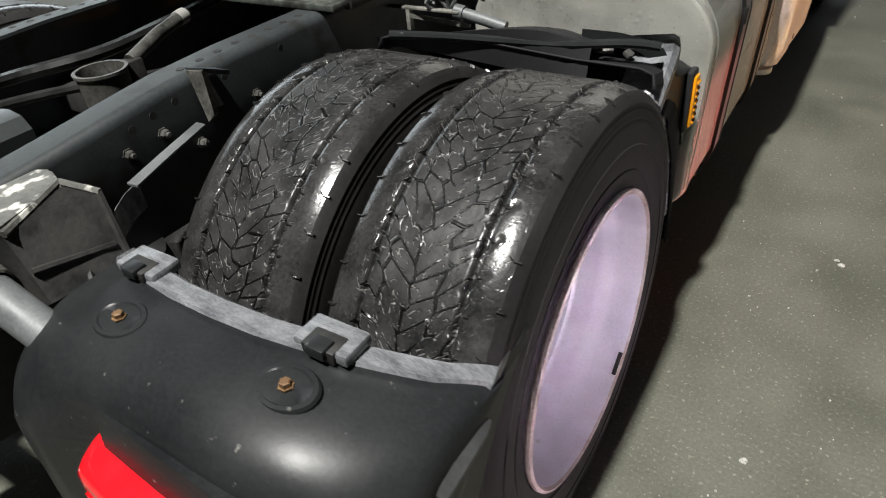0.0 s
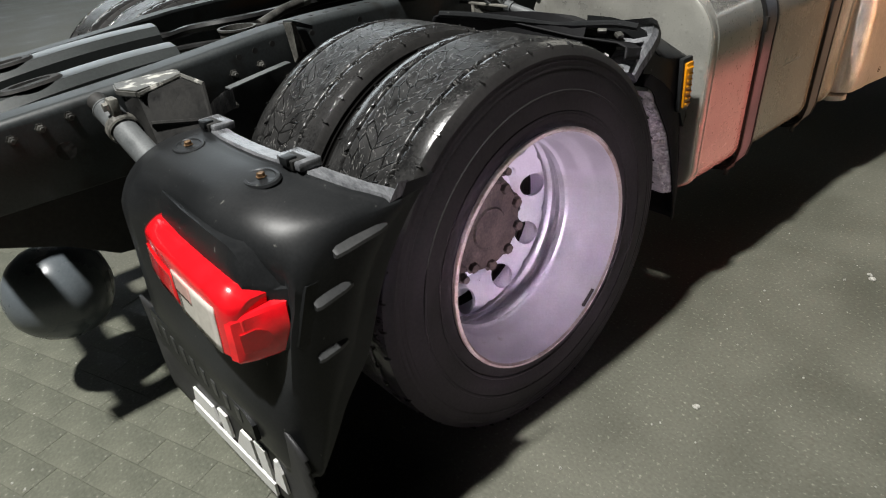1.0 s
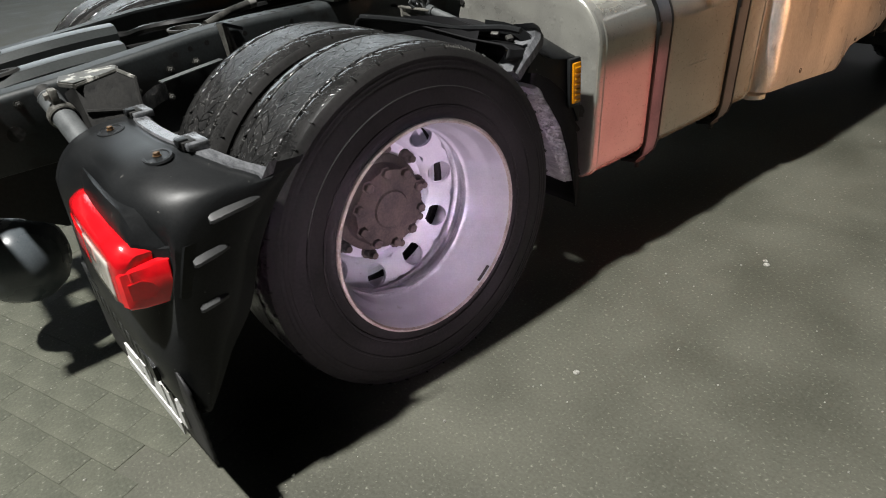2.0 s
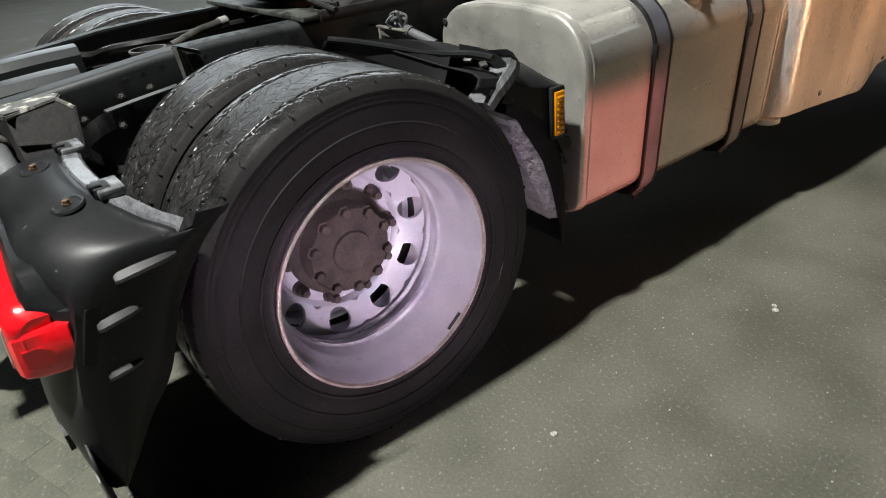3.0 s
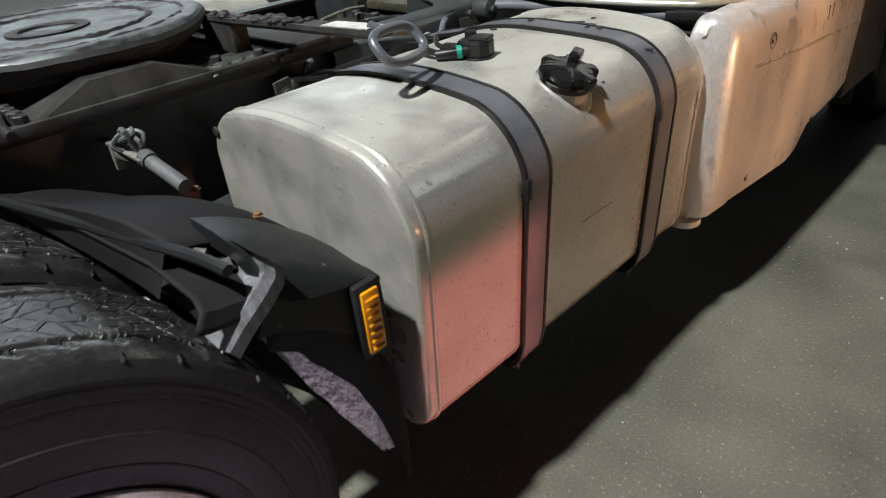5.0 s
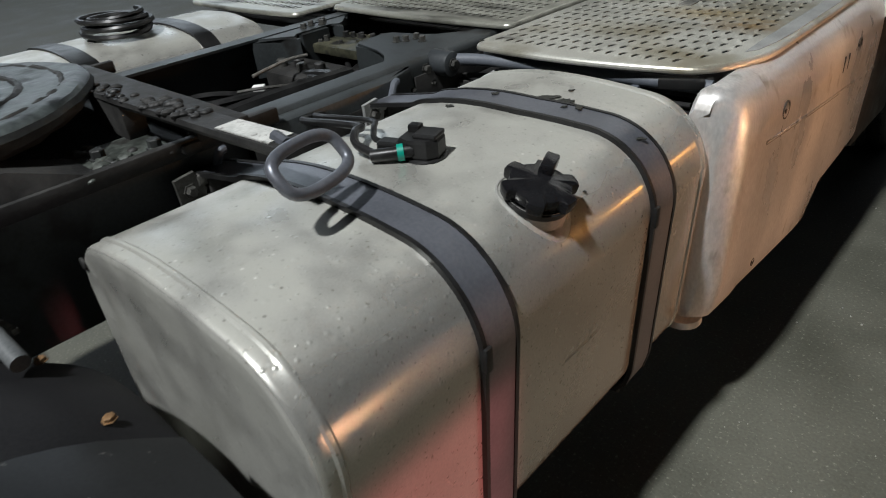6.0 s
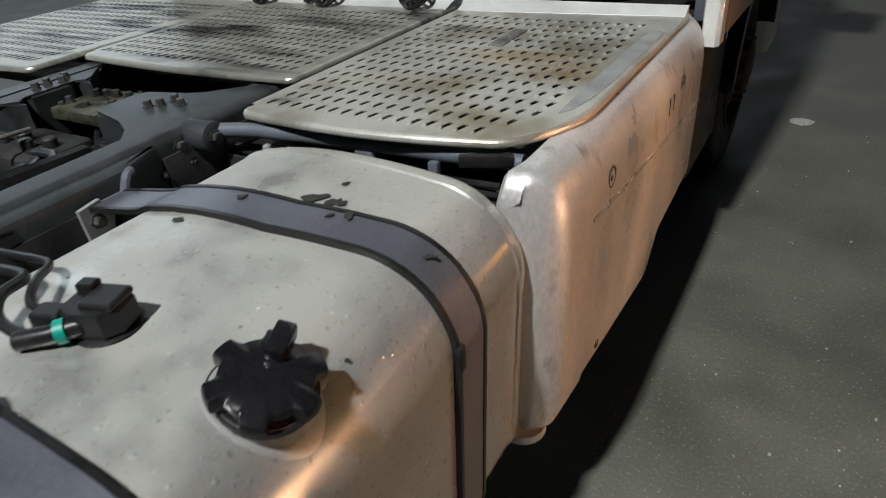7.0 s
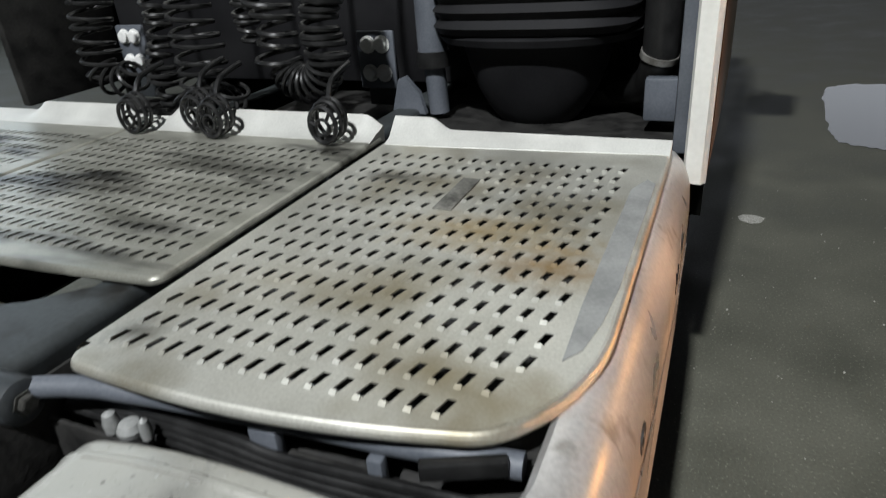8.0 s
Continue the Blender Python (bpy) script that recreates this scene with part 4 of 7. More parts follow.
for y, zt in ridge:
    row = []
    for x in np.linspace(0.548, 1.03, 16):
        start = float(np.interp(x, (0.62, 1.0), (0.282, 0.395)))
        yy = start + (y - 0.282) * (0.668 - start) / 0.386
        zz = float(np.interp(yy, [p[0] for p in ridge], [p[1] for p in ridge])) if y < 0.662 else zt
        row.append((x, yy, zz - 0.10 * float(np.interp(yy, (0.28, 0.45), (0.3, 1.0))) * max(0.0, (0.88 - x) / 0.335) ** 1.6 - 0.02 * max(0.0, (x - 0.93) / 0.09)))
    top_rings.append(row)
part("guard_front", loft([[polar(x, 0.510 + 0.03 * max(0.0, (0.88 - x) / 0.335) ** 1.6, 57) for x, y, z in top_rings[0]], [(x, y - 0.002, z + 0.001) for x, y, z in top_rings[0]], [(x, y + 0.014, z - 0.004) for x, y, z in top_rings[0]]], caps=False, closed=False), DULL, fguard)
solid(part("guard_top", loft(top_rings, caps=False, closed=False), DULL, fguard), 0.005)
for x, y, z in ((0.72, 0.585, 0.862), (0.93, 0.60, 0.862)):
    part("guard_bolt", bolt(x, y, z, 0.008, 0.006, "Z"), BRASS, fguard, "small rusty bolt", smooth=False)
for x, y, z, l, a in ((1.05, 0.435, 0.905, 0.024, 0.5), (1.09, 0.452, 0.893, 0.02, 1.3), (1.12, 0.428, 0.872, 0.03, 0.2)):
    part("broken_clip", turned(block(-l / 2, l / 2, -0.009, 0.009, -0.004, 0.006, 0.002), Matrix.Translation((x, y, z)) @ Matrix.Rotation(a, 4, "Z") @ Matrix.Rotation(0.5, 4, "X")), DARK_STEEL, fguard, "broken clip")
cheek = [(0.462, 0.868), (0.495, 0.842), (0.53, 0.828), (0.61, 0.810), (0.662, 0.793), (0.668, 0.66), (0.66, 0.60), (0.63, 0.66), (0.585, 0.72), (0.53, 0.765), (0.47, 0.80), (0.43, 0.81)]
part("cheek", prism(cheek, 1.170, 1.182, "X"), PLASTIC, fguard)
marker = thing("side_marker_lamp", "amber side marker lamp in a black frame", "marker lamp")
part("frame", block(1.183, 1.200, 0.596, 0.648, 0.662, 0.812, 0.006, 2), PLASTIC, marker)
part("lens", block(1.198, 1.207, 0.604, 0.640, 0.674, 0.800, 0.004, 2), AMBER_LENS, marker, "amber ribbed lens")
for k in range(7):
    z = 0.680 + 0.0165 * k
    part("lens_rib", block(1.205, 1.211, 0.608, 0.636, z, z + 0.009, 0.003, 1), AMBER_LENS, marker)


# ---------------------------------------------------------------- fuel tank
def crown(x):
    return 0.045 * max(0, 1 - ((x - 0.85) / (0.40 if x > 0.85 else 0.28)) ** 2)


def tank_section(grow=0.0, x0=0.55, x1=1.19, z0=0.365, z1=0.945):
    """Outline of the tank: rounded corners, a crowned top and an outer side that leans out a little."""
    pts = rounded(x0 - grow, x1 + grow, z0 - grow, z1 + grow, (0.07 + grow, 0.07 + grow, 0.13 + grow, 0.10 + grow), 10)
    right, left = pts[32], pts[33]
    pts[33:33] = [(right[0] + (left[0] - right[0]) * k / 7, right[1]) for k in range(1, 7)]
    lean = [(x + 0.022 * min(1, max(0, (z - 0.4) / 0.4)) * (x - x0) / (x1 - x0), z) for x, z in pts]
    return [(x, z + (crown(x) if z > 0.7 else 0)) for x, z in lean]


def tank_top(x):
    """Height of the tank's upper side at a place across it."""
    d = min(max(x - 1.082, 0), 0.128)
    return 0.815 + math.sqrt(0.13 ** 2 - d * d) + crown(x)


def tank_body(rings, flip=1):
    return loft([[(flip * x, y, z) for x, z in tank_section(g)] for y, g in rings])


TY0, TY1 = 0.722, 1.79
tank = thing("fuel_tank", "brushed aluminium fuel tank with rounded edges, dusty and water-marked", "fuel tank")
edge_rings = [(0.003, -0.05), (0.0, -0.014), (0.0015, -0.007), (0.005, -0.0025), (0.012, 0.0), (0.026, 0.0), (0.030, 0.003), (0.036, 0.003), (0.040, 0.0)]
part("shell", tank_body([(TY0 + d, g) for d, g in edge_rings] + [(1.26, 0.001)] + [(TY1 - d, g) for d, g in reversed(edge_rings)]), TANK, tank)
part("end_plug", turned(disc(0.012, 0.006, "Y", 16, 0.002), Matrix.Translation((0.583, TY0 - 0.004, 0.912))), GREASE, tank)
# raised mark on the side
for k in range(3):
    z = 0.655
    y = 1.245 + k * 0.042
    part("raised_mark", block(1.200, 1.2050, y, y + 0.034, z, z + 0.026, 0.0025, 3), TANK, tank)
part("raised_line", block(1.200, 1.2047, 1.24, 1.37, z - 0.012, z - 0.006, 0.0025, 3), TANK, tank)

# filler neck and cap
cap_at = Matrix.Translation((1.130, 1.261, 0.935)) @ Matrix.Rotation(radians(17), 4, "Y")


def neck_ring(r, lift, x=1.130, y=1.261):
    out = []
    for k in range(48):
        a = 2 * math.pi * k / 48
        px = x + r * math.cos(a)
        low = tank_top(px)
        out.append((px, y + r * math.sin(a), low + lift))
    return out


neck_top = [tuple(cap_at @ Vector((r * math.cos(2 * math.pi * k / 48), r * math.sin(2 * math.pi * k / 48), h))) for r, h in ((0.056, 0.0), (0.054, 0.034)) for k in range(48)]
neck = part("filler_neck", loft([neck_ring(0.066, -0.006), neck_ring(0.062, 0.001), neck_ring(0.060, 0.004), neck_ring(0.0575, 0.004), neck_top[:48], neck_top[48:]], caps=False), NECK, tank)
cap_ring = []
for r_scale, h in ((1.0, 0.036), (1.04, 0.039), (1.06, 0.052), (1.03, 0.057), (0.9, 0.060), (0.5, 0.063), (0.02, 0.064)):
    ring = []
    for k in range(96):
        a = 2 * math.pi * k / 96
        lobe = max(0.0, math.cos(6 * a) + 0.15)
        r = 0.0495 + 0.0135 * min(1.0, lobe * 1.8) * (1 if r_scale > 0.8 else 0)
        ring.append(tuple(cap_at @ Vector((r * r_scale * math.cos(a), r * r_scale * math.sin(a), h))))
    cap_ring.append(ring)
capthing = thing("filler_cap", "black six-lobed plastic filler cap on the tank", "tank cap")
CAP = material("glossy_black_cap", (0.006, 0.006, 0.007), (0.012, 0.012, 0.013), 20, (0.14, 0.24), 0, 0.08, 200)
CAP.node_tree.nodes["Principled BSDF"].inputs["Specular IOR Level"].default_value = 0.28
part("cap_body", loft(cap_ring), CAP, capthing)
part("cap_bar", turned(block(-0.012, 0.012, 0.015, 0.062, 0.056, 0.080, 0.004, 2), cap_at @ Matrix.Rotation(radians(20), 4, "Z")), CAP, capthing)
part("cap_collar", turned(lathe([(0.057, 0.022), (0.058, 0.032), (0.05, 0.033)], 40, "Z"), cap_at), HOSE, capthing)


def strap(y0, y1, name, label, slant=0.0, anchor_mat=None):
    """A steel band over the tank from the frame to below its outer bottom edge, on a rubber underlay."""
    t = thing(name, label, "tank strap", "tank straps")
    line = tank_section(0.0)
    # from inner top corner over the top, round and down the outer side
    path = [(0.435, 0.920), (0.52, 0.936), (0.59, 0.948)] + [p for p in sorted([q for q in line if q[1] > 0.84 and 0.62 < q[0] < 1.10], key=lambda q: q[0])]
    path += sorted([q for q in line if q[0] >= 1.10 and q[1] > 0.45], key=lambda q: -q[1]) + [(1.191, 0.42), (1.18, 0.375), (1.155, 0.345), (1.10, 0.335)]
    pts = resample(path, 90)

    def band(lo, hi, out0, out1):
        rings = []
        for i, p in enumerate(pts):
            d = (pts[min(i + 1, 89)] - pts[max(i - 1, 0)]).normalized()
            n = Vector((-d.y, d.x, 0))
            a, b = p + n * out0, p + n * out1
            d = -slant * min(1, max(0, (1.17 - p.x) / 0.25)) if p.y > 0.6 else 0
            rings.append([(a.x, lo + d, a.y), (b.x, lo + d, b.y), (b.x, hi + d, b.y), (a.x, hi + d, a.y)])
        return loft(rings)

    part("band", band(y0 + 0.006, y1 - 0.006, 0.004, 0.0085), STRAP, t)
    part("rubber_underlay", band(y0, y1, 0.0, 0.0045), HOSE, t, "black rubber underlay")
    for yy in (y0 - 0.003, y1 - 0.0055):
        part("rubber_edge", band(yy, yy + 0.0085, 0.0005, 0.0105), HOSE, t)
    yc = (y0 + y1) / 2
    part("tension_bolt", tube([(1.145, yc, 0.345), (1.145, yc, 0.30)], 0.009, 8), GREASE, t)
    anchor = part("anchor", prism([(y0 - 0.055, 0.862), (y0 - 0.005, 0.866), (y0 + 0.006, 0.90), (y0 - 0.012, 0.942), (y0 - 0.058, 0.936)], 0.452, 0.462, "X"), anchor_mat or BLUE_GREY_LIGHT, t, "worn grey anchor plate")
    part("anchor_bolt", bolt(0.462, y0 - 0.03, 0.905, 0.012, 0.014), DARK_STEEL, anchor, smooth=False)
    part("anchor_arm", block(0.446, 0.466, y0 - 0.01, y1 - 0.02, 0.905, 0.932, 0.005), anchor_mat or BLUE_GREY_LIGHT, t)
    part("anchor_lug", tube([(0.450, y1 - 0.035, 0.925), (0.448, y1 - 0.018, 0.955), (0.446, y1 - 0.004, 0.958)], 0.010, 10, smooth_steps=3), BLUE_GREY, t)
    part("buckle", block(1.214, 1.226, y0 - 0.004, y0 + 0.012, 0.80, 0.845, 0.003), HOSE, t)
    return t


strap(1.017, 1.095, "tank_strap", "dark grey steel strap edged with black rubber over the tank", 0.0, DARK_STEEL)
strap(1.531, 1.613, "tank_strap", "dark grey steel strap with wet leaf scraps, over the tank", 0.035)


def bracket_under(y):
    t = thing("tank_bracket", "black steel bracket carrying the tank from the frame", "bracket", "tank brackets")
    part("upright", block(0.40, 0.47, y - 0.03, y + 0.03, 0.33, 0.92, 0.004), GREASE, t)
    part("foot", block(0.40, 1.16, y - 0.03, y + 0.03, 0.325, 0.362, 0.004), GREASE, t)


bracket_under(1.056)
bracket_under(1.572)

# pull ring at the end of the release bar
link = thing("steel_link", "dark grey oval steel ring ending a flat pull bar", "link")
c, u, v = Vector((0.940, 0.978, 1.083)), Vector((0.27, -0.96, 0.04)).normalized(), Vector((-0.62, -0.16, 0.76)).normalized()
oval = []
for k in range(32):
    a = 2 * math.pi * k / 32
    ca, sa = math.cos(a), math.sin(a)
    oval.append(c + u * 0.074 * math.copysign(abs(ca) ** 0.75, ca) + v * 0.037 * math.copysign(abs(sa) ** 0.6, sa))
part("ring", tube(oval, 0.0098, 12, closed=True), STRAP, link)
part("stem", tube([(0.862, 0.974, 1.112), (0.895, 0.972, 1.106)], 0.010, 8), STRAP, link)

# level sender with plug and cable
sender = thing("level_sender", "black plastic fuel level sender with plug on the tank top", "sensor")
sx, sy, sz = 0.905, 1.242, 0.987
part("flange", turned(lathe([(0.042, -0.002), (0.042, 0.004), (0.038, 0.006), (0.0005, 0.007)], 28, "Z"), Matrix.Translation((sx, sy, sz))), HOSE, sender)
head = [(-0.040, -0.022), (-0.018, -0.034), (0.020, -0.032), (0.036, -0.016), (0.034, 0.020), (0.016, 0.030), (-0.026, 0.028), (-0.040, 0.012)]
at = Matrix.Translation((sx, sy, sz)) @ Matrix.Rotation(radians(18), 4, "Z")
body = turned(loft([[(x * f, y * f, z) for x, y in head] for f, z in ((0.92, 0.004), (1.0, 0.010), (1.0, 0.036), (0.94, 0.042))]), at)
part("head", body, HOSE, sender, smooth=False)
part("head_cover", turned(block(-0.012, 0.034, -0.022, 0.024, 0.040, 0.050, 0.004), at), HOSE, sender, smooth=False)
part("latch", turned(block(-0.034, -0.010, 0.006, 0.026, 0.036, 0.056, 0.003), at), HOSE, sender, smooth=False)
joint = part("pipe_joint", turned(tube([(-0.01, -0.025, 0.022), (-0.040, -0.044, 0.020), (-0.078, -0.056, 0.016)], 0.0125, 12), at), HOSE, sender)
part("seal", turned(tube([(-0.024, -0.034, 0.021), (-0.034, -0.040, 0.0205)], 0.0155, 16), at), GREEN_TAPE, joint, "green seal ring")
part("plug", turned(block(-0.085, -0.042, -0.028, 0.004, 0.006, 0.032, 0.005), at), HOSE, sender, smooth=False)
for k, (dx, dy) in enumerate(((0, 0), (0.015, 0.035))):
    hose = thing("fuel_hose", "thin black hose from the sender to the frame", "hose", "fuel hoses")
    part("hose_run", tube([(sx - 0.060, sy - 0.070 + 0.055 * k, sz + 0.018), (0.795 + dx, 1.175 + dy, 1.012), (0.765 + dx, 1.20 + dy, 1.022), (0.72, 1.25 + dy, 1.006), (0.64, 1.25 + dy, 0.998), (0.54, 1.255 + dy, 0.982), (0.46, 1.29 + dy, 0.96), (0.44, 1.33 + dy, 0.95)], 0.006 if k else 0.008, 8, smooth_steps=5), HOSE, hose)

# leaves stuck on the tank and strap
def leaf(x, y, z, s, a):
    n = 15
    pts = [(s * (0.35 + 0.65 * random.random()) * math.cos(2 * math.pi * k / n), 0.6 * s * (0.35 + 0.65 * random.random()) * math.sin(2 * math.pi * k / n)) for k in range(n)]
    bm = prism(pts, 0, 0.0018, "Z")
    turned(bm, Matrix.Translation((x, y, z)) @ Matrix.Rotation(a, 4, "Z"))
    ob = part("leaf_scrap", bm, FELT, smooth=False)
    tagged(ob, "small dark wet leaf scrap stuck on the tank", "leaf", "leaf scraps")


for x, y, s, a in ((0.965, 1.612, 0.026, 0.4), (0.922, 1.607, 0.030, 0.6), (1.017, 1.578, 0.018, 2.2), (1.152, 1.578, 0.016, 0.4), (0.76, 1.468, 0.016, 0.2), (0.82, 1.552, 0.016, 0.4), (0.938, 1.670, 0.010, 1.0), (0.99, 1.565, 0.010, 1.0), (1.165, 1.364, 0.006, 0.1)):
    sh = 0.035 * min(1, max(0, (1.17 - x) / 0.25))
    on = 0.0098 if 1.531 < y + sh < 1.613 else 0.0015
    leaf(x, y, tank_top(x) + on, s, a)


# ---------------------------------------------------------------- side panel
def panel_section(y):
    """Outline in x, z of the side panel at a place along it."""
    s = max(0.0, 1 - (y - 1.80) / 0.055)
    e = max(0.0, 1 - (3.07 - y) / 0.10)
    back = 0.042 * s * s + 0.05 * e * e + 0.005 * float(np.interp(y, (1.975, 1.995), (0, 1)))
    bottom = float(np.interp(y, (1.80, 2.05, 2.50, 2.52, 2.62, 2.65, 3.07), (0.405, 0.385, 0.345, 0.35, 0.43, 0.435, 0.46)))
    xo = 1.262 - back + 0.006 * math.sin((y - 1.8) * 2.4)
    top = 0.985 - 0.4 * back - 0.028 * s * s
    fill = (xo - 0.022 - 1.150) * min(1.0, 2.2 * s)
    w = min(1.0, s / 0.35)
    mix = lambda p, q: (p[0] + (q[0] - p[0]) * w, p[1] + (q[1] - p[1]) * w)
    return [(1.165 - 0.014 * w, top - 0.012), (1.175 - 0.015 * w, top), (1.195, top), (1.222 - back, top - 0.010), (1.243 - back, top - 0.034), (xo - 0.004, top - 0.075), (xo, top - 0.13), (xo + 0.001, 0.74), (xo - 0.002, 0.6), (xo - 0.004, 0.5), (xo - 0.010, bottom + 0.03), (xo - 0.022, bottom),
            (xo - 0.035 - 0.5 * fill, bottom), (xo - 0.030 - fill, bottom + 0.03), (xo - 0.022 - fill, 0.6), (xo - 0.022 - fill, 0.82), mix((1.215 - back - 0.3 * fill, top - 0.05), (1.150, top - 0.05)), mix((1.18, top - 0.025), (1.152, top - 0.025))]


pan = thing("side_skirt", "silver side skirt panel with rounded corners, scratched and dirty low down", "side skirt")
ys = [1.800, 1.803, 1.810, 1.820, 1.835, 1.85, 1.87, 1.895, 1.92, 1.975, 1.985, 1.995, 2.2, 2.4, 2.5, 2.52, 2.57, 2.62, 2.65, 2.8, 2.95, 3.0, 3.03, 3.05, 3.062, 3.068]
part("skin", loft([[(x, y, z) for x, z in panel_section(y)] for y in ys]), PANEL, pan)
part("rear_return", loft([[(1.10 + dx, 1.815, z) for dx, z in ((0, 0.43), (0.085, 0.42), (0.085, 0.90), (0, 0.90))], [(1.10 + dx, 1.825, z) for dx, z in ((0, 0.43), (0.085, 0.42), (0.085, 0.90), (0, 0.90))]]), PANEL, pan)


def on_panel(y, z):
    sec = panel_section(y)[5:11]
    return float(np.interp(-z, [-p[1] for p in sec], [p[0] for p in sec]))


part("seam", loft([[(on_panel(y, 0.815) + dx, y, 0.826 - 0.085 * (y - 1.92) + dz) for dx, dz in ((-0.006, -0.005), (0.0022, -0.003), (0.0026, 0.0), (0.0018, 0.003), (-0.006, 0.005))] for y in (1.995, 2.1, 2.3, 2.5, 2.7, 2.9, 2.98)]), PANEL, pan)
part("seam_groove", loft([[(on_panel(y, 0.815) + dx, y, 0.8205 - 0.085 * (y - 1.92) + dz) for dx, dz in ((-0.006, -0.0026), (0.0006, -0.0022), (0.0006, 0.0022), (-0.006, 0.0026))] for y in (1.999, 2.1, 2.3, 2.5, 2.7, 2.9, 2.98)]), BARE, pan)
for y, z, r in ((2.102, 0.865, 0.020), (2.70, 0.875, 0.018), (2.086, 0.44, 0.010), (2.646, 0.465, 0.010)):
    x = on_panel(y, z)
    s = part("screw_recess", turned(lathe([(r * 1.2, -0.004), (r * 1.15, 0.0012), (r, 0.0016), (r * 0.8, -0.003), (0.0005, -0.004)], 20), Matrix.Translation((x, y, z))), GREASE, pan)
    part("screw", turned(lathe([(r * 0.34, -0.003), (r * 0.3, 0.002), (0.0005, 0.003)], 12), Matrix.Translation((x, y - 0.2 * r, z - 0.1 * r))), DARK_STEEL, s)
for y in (2.56, 2.60):
    part("slit", block(on_panel(y, 0.84) - 0.004, on_panel(y, 0.84) + 0.0012, y - 0.002, y + 0.002, 0.83, 0.875), GREASE, pan)
part("bottom_stay", turned(lathe([(0.05, 0), (0.05, 0.02), (0.03, 0.03)], 20, "Z"), Matrix.Translation((1.18, 1.83, 0.375))), PANEL, pan)
part("carrier", block(0.40, 1.24, 2.3, 2.36, 0.60, 0.66, 0.004), GREASE, pan)
part("carrier", block(0.40, 1.22, 2.85, 2.91, 0.60, 0.66, 0.004), GREASE, pan)


# ---------------------------------------------------------------- walkway plates
def plate_rim(x0, x1, y0, y1, bow, corner, deep, left, slant):
    """The plate's edge from its left front corner along the front, round the right corner and up the right side."""
    def y_at(x):
        y = y0 - bow * math.sin(math.pi * (x - x0) / (x1 - x0)) + slant * ((x - x0) / (x1 - x0)) ** 2
        if x > x1 - corner:
            f = min(1.0, (x - (x1 - corner)) / corner)
            y += deep * (1 - math.sqrt(max(0, 1 - f * f)))
        if x < x0 + left:
            f = min(1.0, ((x0 + left) - x) / left)
            y += left * (1 - math.sqrt(max(0, 1 - f * f)))
        return y
    xs = [x0 + left * (1 - math.sin(t)) for t in np.linspace(math.pi / 2, 0, 7)]
    xs += list(np.linspace(x0 + left, x1 - corner, 30))[1:]
    xs += [x1 - corner + corner * math.sin(t) for t in np.linspace(0, math.pi / 2, 22)][1:]
    pts = [Vector((x, y_at(x))) for x in xs]
    pts += [Vector((x1, y)) for y in np.linspace(pts[-1].y, y1 - 0.02, 12)[1:]]
    normals = []
    for k in range(len(pts)):
        d = (pts[min(k + 1, len(pts) - 1)] - pts[max(k - 1, 0)]).normalized()
        normals.append(Vector((-d.y, d.x)))
    return pts, normals


